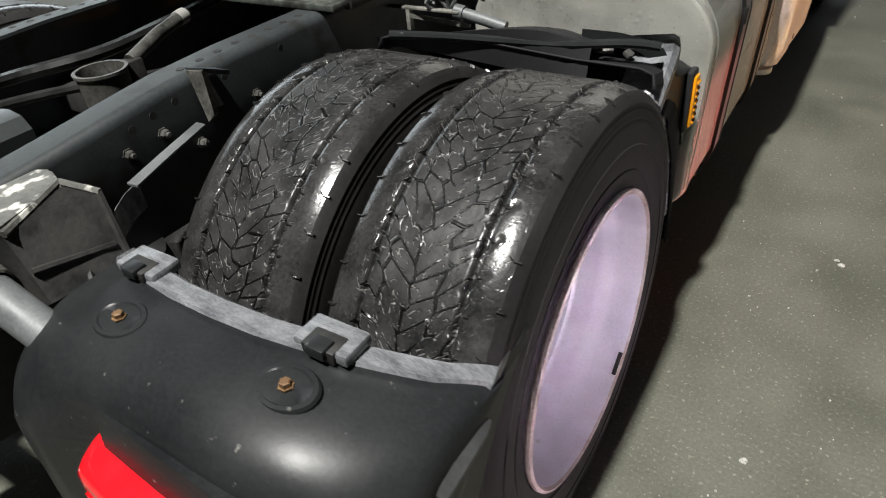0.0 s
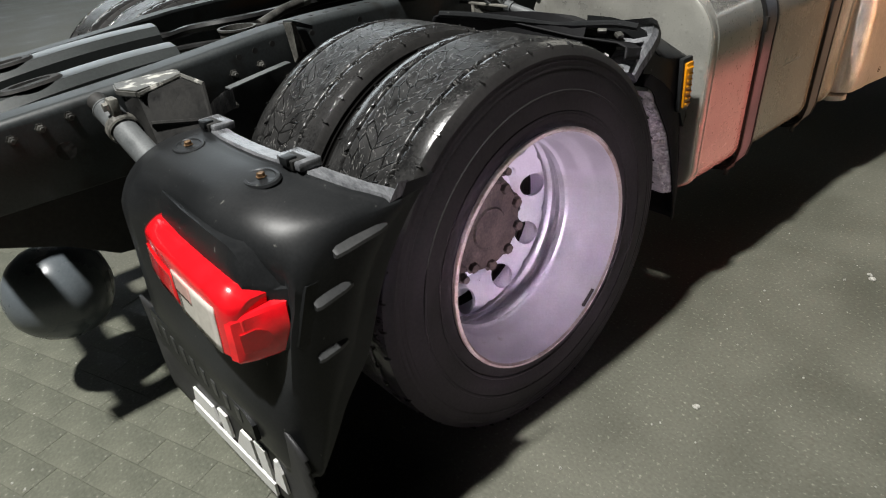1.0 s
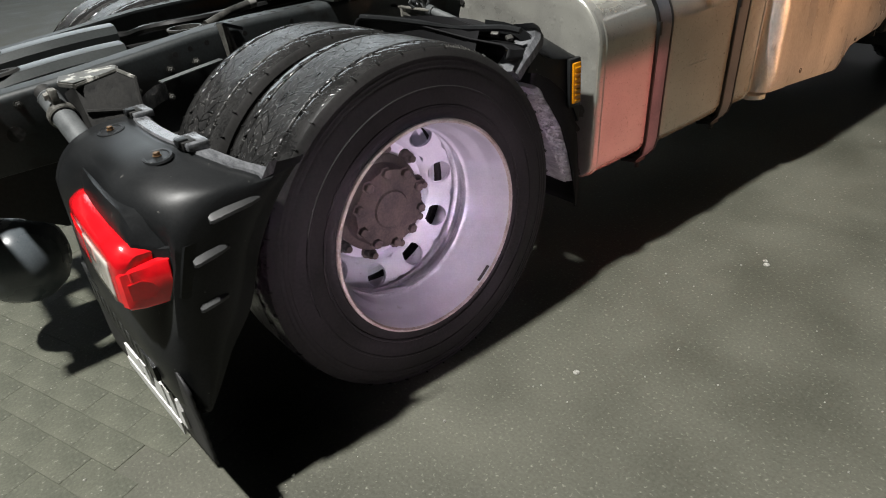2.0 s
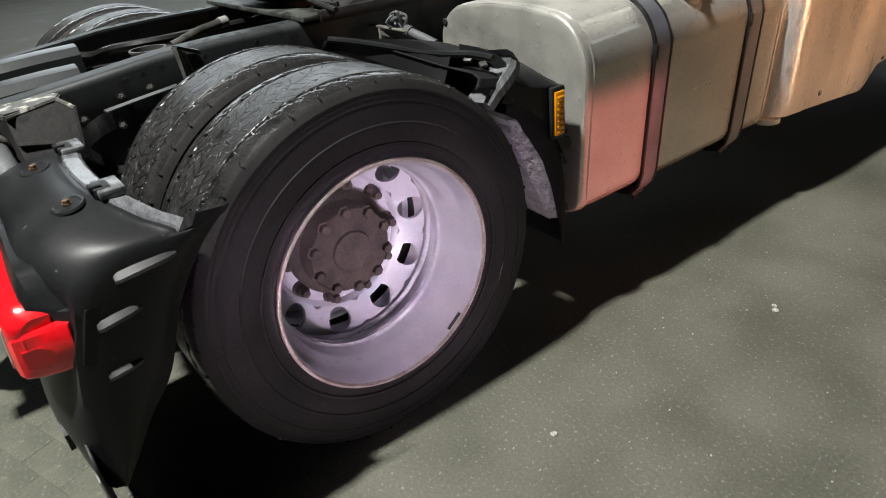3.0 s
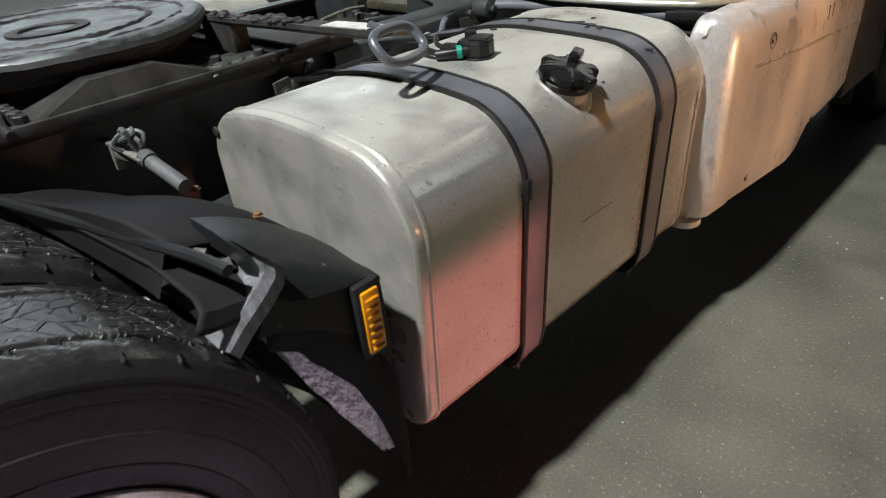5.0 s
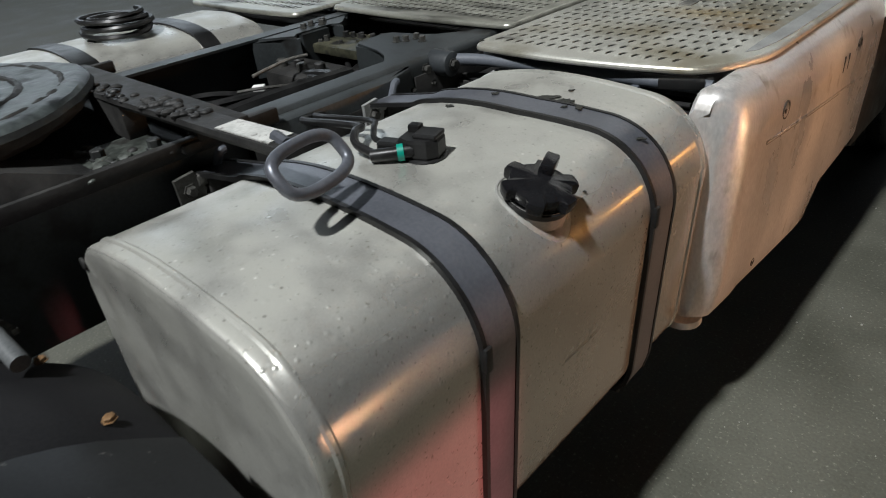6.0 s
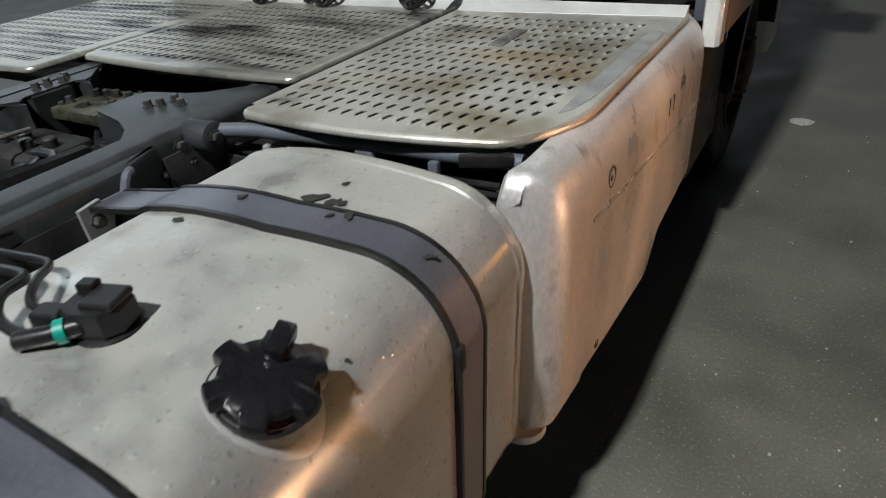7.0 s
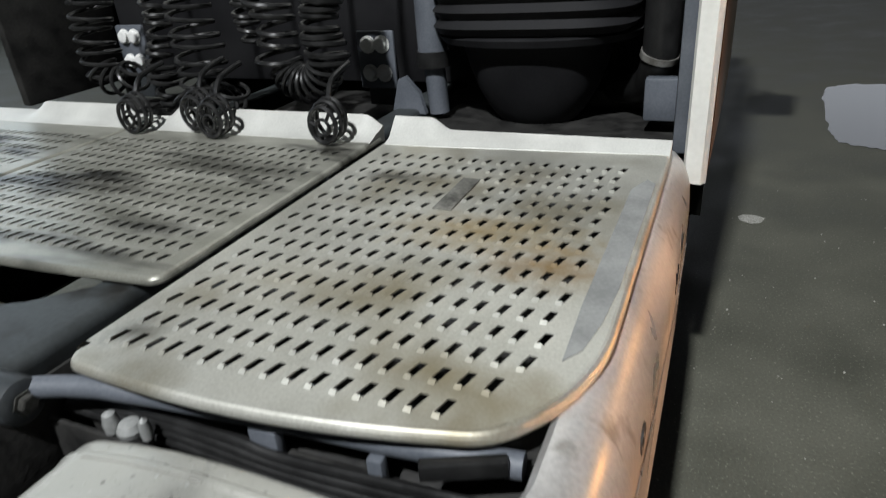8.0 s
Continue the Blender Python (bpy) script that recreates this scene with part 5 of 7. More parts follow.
def plate(x0, x1, y0, y1, z, px, py, sw, sl, keep, bow=0.0, corner=0.02, deep=0.02, left=0.02, skew=0.0, slant=0.0):
    """A pierced tread plate: staggered slots with raised lips and a rolled edge. keep(x, y) tells where slots are left out."""
    bm = bmesh.new()

    def quad(*p):
        bm.faces.new([bm.verts.new(q) for q in p])

    rim, normals = plate_rim(x0, x1, y0, y1, bow, corner, deep, left, slant)
    inner_rim = [p + n * 0.012 for p, n in zip(rim, normals)]
    right = [p for p in inner_rim if p.x > x1 - corner]

    def edge_x(y):
        return float(np.interp(y, [p.y for p in right], [p.x for p in right]))

    rows = int((y1 - y0 - 0.16) / py)
    ya = y0 + 0.045
    yb = ya + rows * py
    for r in range(rows):
        a, b = ya + r * py, ya + (r + 1) * py
        off = (r % 2) * px * 0.2
        xa = x0 + 0.022 + off
        n = int((min(edge_x(a), edge_x(b)) - xa - 0.004) / px)
        quad((x0, a, z), (xa, a, z), (xa, b, z), (x0, b, z))
        for k in range(n):
            p, q = xa + k * px, xa + (k + 1) * px
            mx, my = (p + q) / 2, (a + b) / 2
            if not keep(mx, my) or q > min(edge_x(a - 0.02), edge_x(b)) - 0.016:
                quad((p, a, z), (q, a, z), (q, b, z), (p, b, z))
                continue
            h0, h1, g0, g1 = mx - sw / 2, mx + sw / 2, my - sl / 2, my + sl / 2
            j = random.uniform(-0.001, 0.001)
            o = [(p, a, z), (q, a, z), (q, b, z), (p, b, z)]
            i = [(h0 - skew + j, g0, z + 0.0006), (h1 - skew + j, g0, z + 0.0006), (h1 + skew + j, g1, z + 0.0006), (h0 + skew + j, g1, z + 0.0006)]
            d = [(v[0], v[1], z - 0.0015) for v in i]
            for e in range(4):
                f = (e + 1) % 4
                quad(o[e], o[f], i[f], i[e])
                quad(i[e], i[f], d[f], d[e])
            # the pressed-up lip on the near side of the slot
            t0, t1 = (i[0][0] + 0.0008, g0 - 0.008, z), (i[1][0] - 0.0008, g0 - 0.008, z)
            u0, u1 = (i[0][0] + 0.0016, g0 - 0.0005, z + 0.0042), (i[1][0] - 0.0016, g0 - 0.0005, z + 0.0042)
            quad(t0, t1, u1, u0)
            quad(u0, u1, i[1], i[0])
        for c in range(4):
            c0, c1 = a + (b - a) * c / 4, a + (b - a) * (c + 1) / 4
            quad((xa + n * px, c0, z), (edge_x(c0), c0, z), (edge_x(c1), c1, z), (xa + n * px, c1, z))
    for (p, n0, i0), (q, n1, i1) in zip(zip(rim, normals, inner_rim), zip(rim[1:], normals[1:], inner_rim[1:])):
        if min(i0.y, i1.y) < ya:
            quad((i0.x, min(i0.y, ya), z), (i1.x, min(i1.y, ya), z), (i1.x, ya, z), (i0.x, ya, z))
        prof = [(0.012, 0.0), (0.008, -0.0006), (0.004, -0.003), (0.0012, -0.007), (0.0, -0.012), (0.001, -0.016), (0.008, -0.019)]
        for (d0, e0), (d1, e1) in zip(prof, prof[1:]):
            quad((*(p + n0 * d0), z + e0), (*(q + n1 * d0), z + e0), (*(q + n1 * d1), z + e1), (*(p + n0 * d1), z + e1))
    quad((x0, yb, z), (x1 - 0.012, yb, z), (x1 - 0.012, y1 - 0.02, z), (x0, y1 - 0.02, z))
    quad((x0, rim[0].y, z), (x0, y1 - 0.02, z), (x0 - 0.004, y1 - 0.02, z - 0.012), (x0 - 0.004, rim[0].y, z - 0.012))
    quad((x0 - 0.004, rim[0].y, z - 0.012), (x0 - 0.004, y1 - 0.02, z - 0.012), (x0 - 0.004, y1 - 0.02, z - 0.03), (x0 - 0.004, rim[0].y, z - 0.03))
    bmesh.ops.remove_doubles(bm, verts=bm.verts, dist=0.0003)
    return bm


def upstand(x0, x1, y, z, tab0, tab1, high):
    """The bent-up back edge, with a higher tab between tab0 and tab1."""
    def top(x):
        f = min(max((x - tab0 + 0.04) / 0.06, 0), 1) * min(max((tab1 + 0.04 - x) / 0.06, 0), 1)
        return z + 0.023 + high * f * f * (3 - 2 * f)
    rings = []
    for x in np.linspace(x0, x1, 60):
        t = top(x)
        d = float(np.interp(x, (0.6, 1.2), (1.0, 0.5)))
        rings.append([(x, y - 0.082 * d, z - 0.004), (x, y - 0.078 * d, z + 0.001), (x, y - 0.064 * d, z + 0.004), (x, y - 0.046 * d, z + 0.011), (x, y - 0.006, t - 0.005), (x, y + 0.001, t), (x, y + 0.005, t - 0.002), (x, y + 0.004, z - 0.02)])
    return loft(rings)


def walkway(name, label, x0, x1, y0, y1, z, slots, tab, keep, skin=STEP, **more):
    t = thing(name, label, "walkway plate", "walkway plates")
    part("tread_plate", plate(x0, x1, y0, y1, z, *slots, keep, **more), skin, t, smooth=False)
    part("upstand", upstand(x0 + 0.004, x1 - 0.004, y1, z, *tab), UPSTAND, t)
    # Black backing added below the plate so its slots look dark.
    part("slot_backing", block(x0 + 0.03, x1 - 0.03, y0 + 0.08, y1 - 0.03, z - 0.085, z - 0.065), GREASE, t, "black backing that makes the slots look dark")
    return t


right_keep = lambda x, y: not (x > 1.15) and not (x > 1.10 and y > 2.79) and not (0.79 < x < 0.845 and 2.46 < y < 2.66)
wr = walkway("walkway_plate", "worn aluminium walkway plate with pierced slots and rusty stains", 0.492, 1.213, 1.862, 2.925, 1.0, (0.0345, 0.0555, 0.0122, 0.030), (0.42, 0.62, 0.032), right_keep, bow=0.022, corner=0.125, deep=0.22, left=0.03, skew=0.004, slant=0.066)
part("blank_patch", block(0.797, 0.838, 2.475, 2.648, 0.9985, 1.0035, 0.0015), BARE, wr, "dull grey patch")
part("dull_strip", prism([(1.158, 2.06), (1.178, 2.09), (1.190, 2.16), (1.197, 2.26), (1.199, 2.70), (1.180, 2.72), (1.156, 2.66), (1.154, 2.2)], 0.9985, 1.0012, "Z"), BLUE_GREY_LIGHT, wr, "dull grey strip along the edge")
part("edge_beam", block(0.47, 1.10, 1.93, 1.965, 0.93, 0.965, 0.006), FRAME, wr)
part("support", block(0.40, 1.16, 2.70, 2.74, 0.90, 0.962, 0.004), FRAME, wr)
part("support", block(0.40, 1.16, 2.2, 2.24, 0.90, 0.962, 0.004), FRAME, wr)
mid_keep = lambda x, y: not (0.425 < x)
wm = walkway("walkway_plate", "worn aluminium walkway plate with black grease smears, over the frame", -0.41, 0.455, 2.085, 2.93, 1.0, (0.0335, 0.050, 0.0130, 0.026), (-0.28, 0.42, 0.031), mid_keep, skin=STEP_GREASY, bow=0.02, corner=0.03, deep=0.03, left=0.03, skew=0.004)
part("support", block(-0.38, 0.40, 2.5, 2.55, 0.930, 0.938, 0.002), FRAME, wm)
wl = walkway("walkway_plate", "worn aluminium walkway plate on the far side of the frame", -1.25, -0.43, 1.93, 2.935, 1.0, (0.0335, 0.0575, 0.0135, 0.03), (-0.9, -0.5, 0.031), lambda x, y: True, skin=STEP_GREASY, bow=0.02, corner=0.03, deep=0.03, left=0.08, skew=0.004)
part("support", block(-1.2, -0.40, 2.2, 2.24, 0.90, 0.962, 0.004), FRAME, wl)


# ---------------------------------------------------------------- chassis frame
RAIL = [(-1.08, 0.893), (-0.9, 0.904), (-0.62, 0.924), (-0.40, 0.945), (-0.18, 0.969), (0.0, 0.976), (1.0, 0.976), (2.2, 0.976), (3.4, 0.976), (4.6, 0.976)]


def rail_top(y):
    return float(np.interp(y, [p[0] for p in RAIL], [p[1] for p in RAIL]))


def rail_section(y, s):
    """C profile, open inwards; s: side of the truck."""
    z, b = rail_top(y), 0.68 if y > -0.5 else 0.70
    bend = [(0.400 - 0.022 + 0.022 * math.cos(t), z - 0.022 + 0.022 * math.sin(t)) for t in np.linspace(math.pi / 2, 0, 7)]
    return [(s * x, y, zz) for x, zz in [(0.318, z - 0.008), (0.318, z), *bend, (0.400, b + 0.010), (0.397, b + 0.003), (0.390, b), (0.325, b), (0.325, b + 0.008), (0.388, b + 0.008), (0.392, b + 0.014), (0.392, z - 0.03), (0.380, z - 0.008)]]


frame_thing = thing("chassis_frame", "grey-painted steel truck chassis frame, dirty and oily", "chassis")
ys = list(np.linspace(-1.08, 0.0, 14)) + [0.5, 1.0, 1.5, 2.0, 2.6, 3.4, 4.6]
rails = {}
for s in (1, -1):
    rails[s] = part("rail", loft([rail_section(y, s) for y in ys]), RAIL_PAINT, frame_thing)
for y, z in ((-0.857, 0.863), (-0.794, 0.872), (-0.728, 0.882), (-0.31, 0.879), (-0.227, 0.885), (-0.92, 0.853), (-0.42, 0.84), (-0.15, 0.83), (0.02, 0.87), (-0.33, 0.80), (1.42, 0.92), (1.50, 0.92), (1.70, 0.90), (1.78, 0.90)):
    b = part("rail_bolt", bolt(0.4003, y, z, 0.0095, 0.012), DARK_STEEL, rails[1], smooth=False)
    part("bolt_end", turned(disc(0.0055, 0.016, "X", 10, 0.001), Matrix.Translation((0.404, y, z))), DARK_STEEL, b, smooth=False)
for y, z in ((-0.284, 0.918), (-0.235, 0.925), (-0.18, 0.932), (-0.761, 0.806), (-0.05, 0.935), (0.12, 0.94)):
    r = 0.022 if z < 0.82 else 0.008
    part("rail_hole", turned(disc(r, 0.0014, "X", 20), Matrix.Translation((0.3995, y, z))), GREASE, rails[1], "dark hole")
for k in range(26):
    y = -0.12 + 0.05 * k
    for s in (1, -1):
        part("flange_hole", turned(disc(0.0095, 0.0012, "Z", 12), Matrix.Translation((s * 0.362, y, rail_top(y) - 0.0004))), GREASE, rails[s])
# gusset clip on the rail
part("rail_clip", loft([[(0.401, -0.135, 0.985), (0.455, -0.135, 0.99), (0.455, -0.075, 0.965), (0.401, -0.075, 0.965)], [(0.401, -0.135, 0.975), (0.450, -0.135, 0.98), (0.450, -0.075, 0.955), (0.401, -0.075, 0.955)]]), FRAME, frame_thing)
part("rail_clip_fold", loft([[(0.412, -0.118, 0.965), (0.422, -0.116, 0.967), (0.436, -0.105, 0.90), (0.426, -0.107, 0.895)], [(0.414, -0.112, 0.965), (0.424, -0.110, 0.967), (0.438, -0.099, 0.90), (0.428, -0.101, 0.895)]]), NECK, frame_thing, "pale inner fold")
part("rail_clip_web", loft([[(0.405, -0.138, 0.98), (0.452, -0.138, 0.985), (0.44, -0.13, 0.89), (0.415, -0.13, 0.87)], [(0.405, -0.126, 0.98), (0.452, -0.126, 0.985), (0.44, -0.118, 0.89), (0.415, -0.118, 0.87)]]), BARE, frame_thing)


def crossmember(y0, y1, z0, z1, mat=FRAME, label=""):
    return part("crossmember", block(-0.392, 0.392, y0, y1, z0, z1, 0.006), mat, frame_thing, label)


crossmember(-1.06, -1.00, 0.72, 0.86)
crossmember(-0.02, 0.10, 0.72, 0.80, GREASE)
crossmember(-0.90, -0.83, 0.70, 0.80, GREASE)
crossmember(0.72, 0.80, 0.70, 0.80, GREASE)
OLIVE = material("olive_stained_steel", (0.02, 0.021, 0.014), (0.085, 0.082, 0.052), 14, (0.4, 0.65), 0.1, 0.5, 90, spots=(0.012, 0.012, 0.01), spot_scale=20, spot_at=(0.5, 0.6))
cm = crossmember(1.85, 2.03, 0.895, 0.928, OLIVE, "olive-stained crossmember plate")
for k in range(16):
    x, y = -0.26 + 0.021 * k + random.uniform(-0.012, 0.012), random.uniform(1.88, 2.0)
    part("cross_bolt", bolt(x, y, 0.9285, random.uniform(0.006, 0.012), random.uniform(0.006, 0.02), "Z"), random.choice((DARK_STEEL, GREASE, GREASE, OLIVE)), cm, smooth=False)
for s, x0 in ((1, 0.05), (-1, 0.24)):
    line = [(x0 + 0.02, 1.79), (0.20, 1.775), (0.27, 1.74), (0.322, 1.66), (0.322, 2.085), (0.29, 2.06), (0.24, 1.985), (0.20, 1.965), (x0 + 0.025, 1.955), (x0, 1.93), (x0, 1.815)]
    pad = prism([(s * x, y) for x, y in line], 0.845, 0.9735, "Z")
    bmesh.ops.bevel(pad, geom=[e for e in pad.edges if min(v.co.z for v in e.verts) > 0.96], offset=0.008, segments=3, affect="EDGES")
    pad = part("rail_gusset", pad, RAIL_PAINT, frame_thing, "blue-grey flared gusset plate")
    for x, y in ((0.184, 1.862), (0.205, 1.882), (0.215, 1.918), (0.258, 1.90)) if s > 0 else ((0.29, 1.86), (0.30, 1.90), (0.275, 1.93), (0.30, 1.955)):
        part("gusset_bolt", bolt(s * x, y, 0.9735, 0.010, 0.016, "Z"), DARK_STEEL, pad, smooth=False)
crossmember(2.95, 3.05, 0.80, 0.95)
# Stand-in plate, outlined to cover the dark space in the camera's view.
part("dark_fill_plate", prism([(-1.06, 0.705), (-0.99, 0.635), (-0.84, 0.575), (-0.73, 0.505), (-0.55, 0.48), (-0.42, 0.54), (-0.36, 0.705)], 0.34, 0.386, "X"), GREASE, frame_thing, "black plate filling the dark space under the rail end")
# stiffening channel on the outside of the rail
part("channel", loft([[(0.3985, y, 0.967), (x - 0.012, y, 0.967), (x - 0.003, y, 0.963), (x, y, 0.954), (x, y, 0.79), (0.3985, y, 0.79)] for y, x in ((1.17, 0.444), (1.3, 0.444), (1.45, 0.444), (1.585, 0.444), (1.60, 0.440), (1.70, 0.4035))]), RAIL_PAINT, frame_thing)

# Thin black sheets added over the rail paint to darken its side.
part("dark_web_sheet", block(0.4445, 0.449, 1.16, 1.575, 0.69, 0.925, 0.002), GREASE, frame_thing, "black sheet over the rail's side")
part("dark_web_sheet", block(0.4012, 0.409, 1.71, 2.12, 0.69, 0.935, 0.002), GREASE, frame_thing, "black sheet over the rail's side")

# rear lead-on ramps
for k, (x, y0, y1, z0, z1) in enumerate(((0.14, -1.0, -0.36, 0.872, 0.946), (-0.16, -1.0, -0.30, 0.885, 0.962))):
    t = thing("frame_ramp", "curved dark steel ramp bar between the frame rails", "ramp", "frame ramps")
    sec = []
    for f in np.linspace(0, 1, 14):
        y, z = y0 + f * (y1 - y0), z0 + (z1 - z0) * math.sin(f * math.pi / 2) ** 0.8
        sec.append([(x - 0.05, y, z - 0.12), (x - 0.05, y, z - 0.012), (x - 0.04, y, z - 0.003), (x - 0.01, y, z), (x + 0.03, y, z - 0.006), (x + 0.05, y, z - 0.03), (x + 0.05, y, z - 0.12)])
    part("ramp_bar", loft(sec), RAMP, t)
    part("cast_boss", turned(lathe([(0.055, 0), (0.05, 0.008), (0.035, 0.008), (0.033, 0.002), (0.0005, 0.002)], 24, "Z"), Matrix.Translation((x, -0.74, 0.918 + 0.012 * k)) @ Matrix.Rotation(radians(5), 4, "X") @ Matrix.Diagonal((0.7, 1.5, 1, 1))), GREASE, t)
    part("strut", block(x - 0.03, x + 0.03, -0.98, -0.94, 0.75, 0.88, 0.003), GREASE, t)
    part("strut", block(x - 0.03, x + 0.03, -0.42, -0.38, 0.74, 0.87, 0.003), GREASE, t)
    part("tie", block(min(x, 0) - 0.32 if k else x, 0.39 if not k else x, -0.41, -0.39, 0.74, 0.77, 0.003), GREASE, t)

# mudguard tube, clamp and bracket
tube_thing = thing("mudguard_stay", "grey steel tube with clamp carrying the rear mudguard", "stay")
part("tube", tube([(0.44, -0.655, 0.885), (0.72, -0.64, 0.765)], 0.030, 20), GREY_PIPE, tube_thing)
part("tube_end", turned(disc(0.0315, 0.012, "X", 20, 0.004), Matrix.Translation((0.435, -0.655, 0.887)) @ Matrix.Rotation(radians(23), 4, "Y")), GREY_PIPE, tube_thing)
part("clamp", turned(lathe([(0.034, -0.014), (0.037, -0.01), (0.037, 0.01), (0.034, 0.014)], 24, "X"), Matrix.Translation((0.515, -0.651, 0.853)) @ Matrix.Rotation(radians(23), 4, "Y")), BARE, tube_thing)
part("clamp_lug", block(0.495, 0.53, -0.665, -0.645, 0.885, 0.925, 0.004), BARE, tube_thing)
part("clamp_bolt", bolt(0.512, -0.667, 0.908, 0.010, 0.010, "Y", -1), ZINC, tube_thing, smooth=False)
part("lug_arm", tube([(0.401, -0.66, 0.90), (0.44, -0.655, 0.885)], 0.024, 12), GREASE, tube_thing)
brk = thing("mudguard_bracket", "black gusset bracket with paint scraped off its top", "bracket")
PEELED = material("peeling_pale_paint", (0.05, 0.049, 0.044), (0.13, 0.13, 0.118), 14, (0.45, 0.65), 0.1, 0.5, 90, spots=(0.48, 0.47, 0.43), spot_scale=26, spot_at=(0.56, 0.62))
top = prism([(0.401, -0.615), (0.401, -0.470), (0.425, -0.458), (0.475, -0.474), (0.512, -0.535), (0.538, -0.605), (0.47, -0.63)], 0.914, 0.931, "Z")
bmesh.ops.bevel(top, geom=top.edges[:], offset=0.004, segments=2, affect="EDGES")
part("top_plate", top, PEELED, brk, "top plate with peeling pale paint")
web = [(0.474, -0.476, 0.926), (0.533, -0.450, 0.906), (0.578, -0.468, 0.80), (0.566, -0.600, 0.80), (0.535, -0.604, 0.922)]
part("gusset", loft([[(x, y, z) for x, y, z in web], [(x - 0.045, y - 0.02, z - 0.02) for x, y, z in web]]), GREASE, brk)
for a, b in (((0.477, -0.477, 0.928), (0.572, -0.535, 0.802)), ((0.477, -0.477, 0.928), (0.540, -0.603, 0.922)), ((0.533, -0.450, 0.908), (0.580, -0.468, 0.802)), ((0.477, -0.477, 0.928), (0.535, -0.449, 0.908)), ((0.565, -0.475, 0.832), (0.553, -0.598, 0.856))):
    part("rib", tube([a, b], 0.006, 6), PEELED if b[2] > 0.9 else GREASE, brk)
part("arm", block(0.401, 0.49, -0.60, -0.48, 0.79, 0.912, 0.01), GREASE, brk)
ret = []
for x, y, z in ((0.552, -0.463, 0.842), (0.534, -0.452, 0.848), (0.517, -0.428, 0.857), (0.506, -0.398, 0.866), (0.500, -0.365, 0.872)):
    ret.append([(x, y, z - 0.05), (x - 0.006, y + 0.002, z - 0.05), (x - 0.006, y + 0.002, z), (x, y, z + 0.002)])
part("lip_return", loft(ret), LIP, guard)
part("flat_strip", loft([[(x, y, z), (x - 0.022, y - 0.004, z + 0.002), (x - 0.022, y - 0.004, z - 0.002), (x, y, z - 0.004)] for x, y, z in ((0.512, -0.375, 0.874), (0.475, -0.27, 0.877), (0.437, -0.155, 0.88))]), GREY_PIPE, guard, "thin grey steel strip")

# round-ended air reservoir behind the axle
res = thing("air_reservoir", "dark grey domed air reservoir under the frame end", "air tank")
part("vessel", turned(lathe([(0.0005, -0.17), (0.04, -0.166), (0.085, -0.150), (0.125, -0.122), (0.152, -0.085), (0.168, -0.045), (0.174, 0.0), (0.172, 0.035), (0.155, 0.08), (0.12, 0.12), (0.07, 0.145), (0.0005, 0.155)], 48, "Y"), Matrix.Translation((0.10, -0.865, 0.335)) @ Matrix.Rotation(radians(-30), 4, "Z") @ Matrix.Diagonal((0.89, 0.89, 0.84, 1))), material("satin_grey_tank", (0.075, 0.088, 0.098), (0.11, 0.125, 0.136), 5, (0.24, 0.34), 0, 0.03, 150), res)
part("drain", turned(tube([(0, 0, 0), (-0.03, -0.02, 0.0)], 0.012, 8), Matrix.Translation((-0.06, -0.92, 0.36))), HUB_RUST, res)
part("hanger", tube([(0.02, -0.865, 0.51), (0.02, -0.865, 0.72)], 0.02, 8), GREASE, res)

# axle, springs and dark gear under the frame
axle = thing("rear_axle", "black oily rear axle with round differential housing", "axle")
part("beam", tube([(-0.92, WY, WZ), (0.92, WY, WZ)], 0.085, 16), GREASE, axle)
part("differential", turned(lathe([(0.0005, -0.24), (0.12, -0.22), (0.19, -0.12), (0.21, 0.0), (0.19, 0.12), (0.12, 0.22), (0.0005, 0.24)], 28, "X"), Matrix.Translation((0, WY, WZ))), GREASE, axle)
for s in (1, -1):
    part("brake_drum", turned(lathe([(0.16, -0.1), (0.20, -0.09), (0.20, 0.09), (0.16, 0.1), (0.0005, 0.1)], 28, "X"), Matrix.Translation((s * 0.62, WY, WZ))), GREASE, axle)
    for y in (-0.42, 0.40):
        part("air_bellows", turned(lathe([(0.0005, -0.14), (0.11, -0.14), (0.13, -0.10), (0.13, 0.02), (0.12, 0.08), (0.0005, 0.085)], 24, "Z"), Matrix.Translation((s * 0.36, y, 0.61))), HOSE, axle)
    part("spring_arm", block(s * 0.36 - 0.04, s * 0.36 + 0.04, -0.55, 0.70, 0.40, 0.47, 0.01), GREASE, axle)
shaft = thing("propeller_shaft", "black oily propeller shaft between the rails", "shaft")
part("shaft_tube", tube([(0, 0.2, 0.50), (0, 1.9, 0.62), (0, 3.4, 0.66)], 0.055, 16), GREASE, shaft)
# Added plate that keeps the space between the rails dark.
under = thing("belly_light_block", "black plate added low between the rails to block light", "plate")
part("sheet", block(-0.39, 0.39, 0.85, 1.84, 0.66, 0.68, 0.004), GREASE, under)
for k, (y, x) in enumerate(((-0.35, 0.05), (-0.55, -0.2))):
    t = thing("brake_chamber", "dirty black brake chamber on the axle", "brake chamber", "brake chambers")
    part("body", turned(lathe([(0.0005, 0), (0.07, 0.005), (0.085, 0.03), (0.085, 0.09), (0.095, 0.095), (0.095, 0.105), (0.08, 0.11), (0.07, 0.16), (0.0005, 0.17)], 24, "Y"), Matrix.Translation((x + 0.25, y + 0.12, 0.52))), GREASE, t)

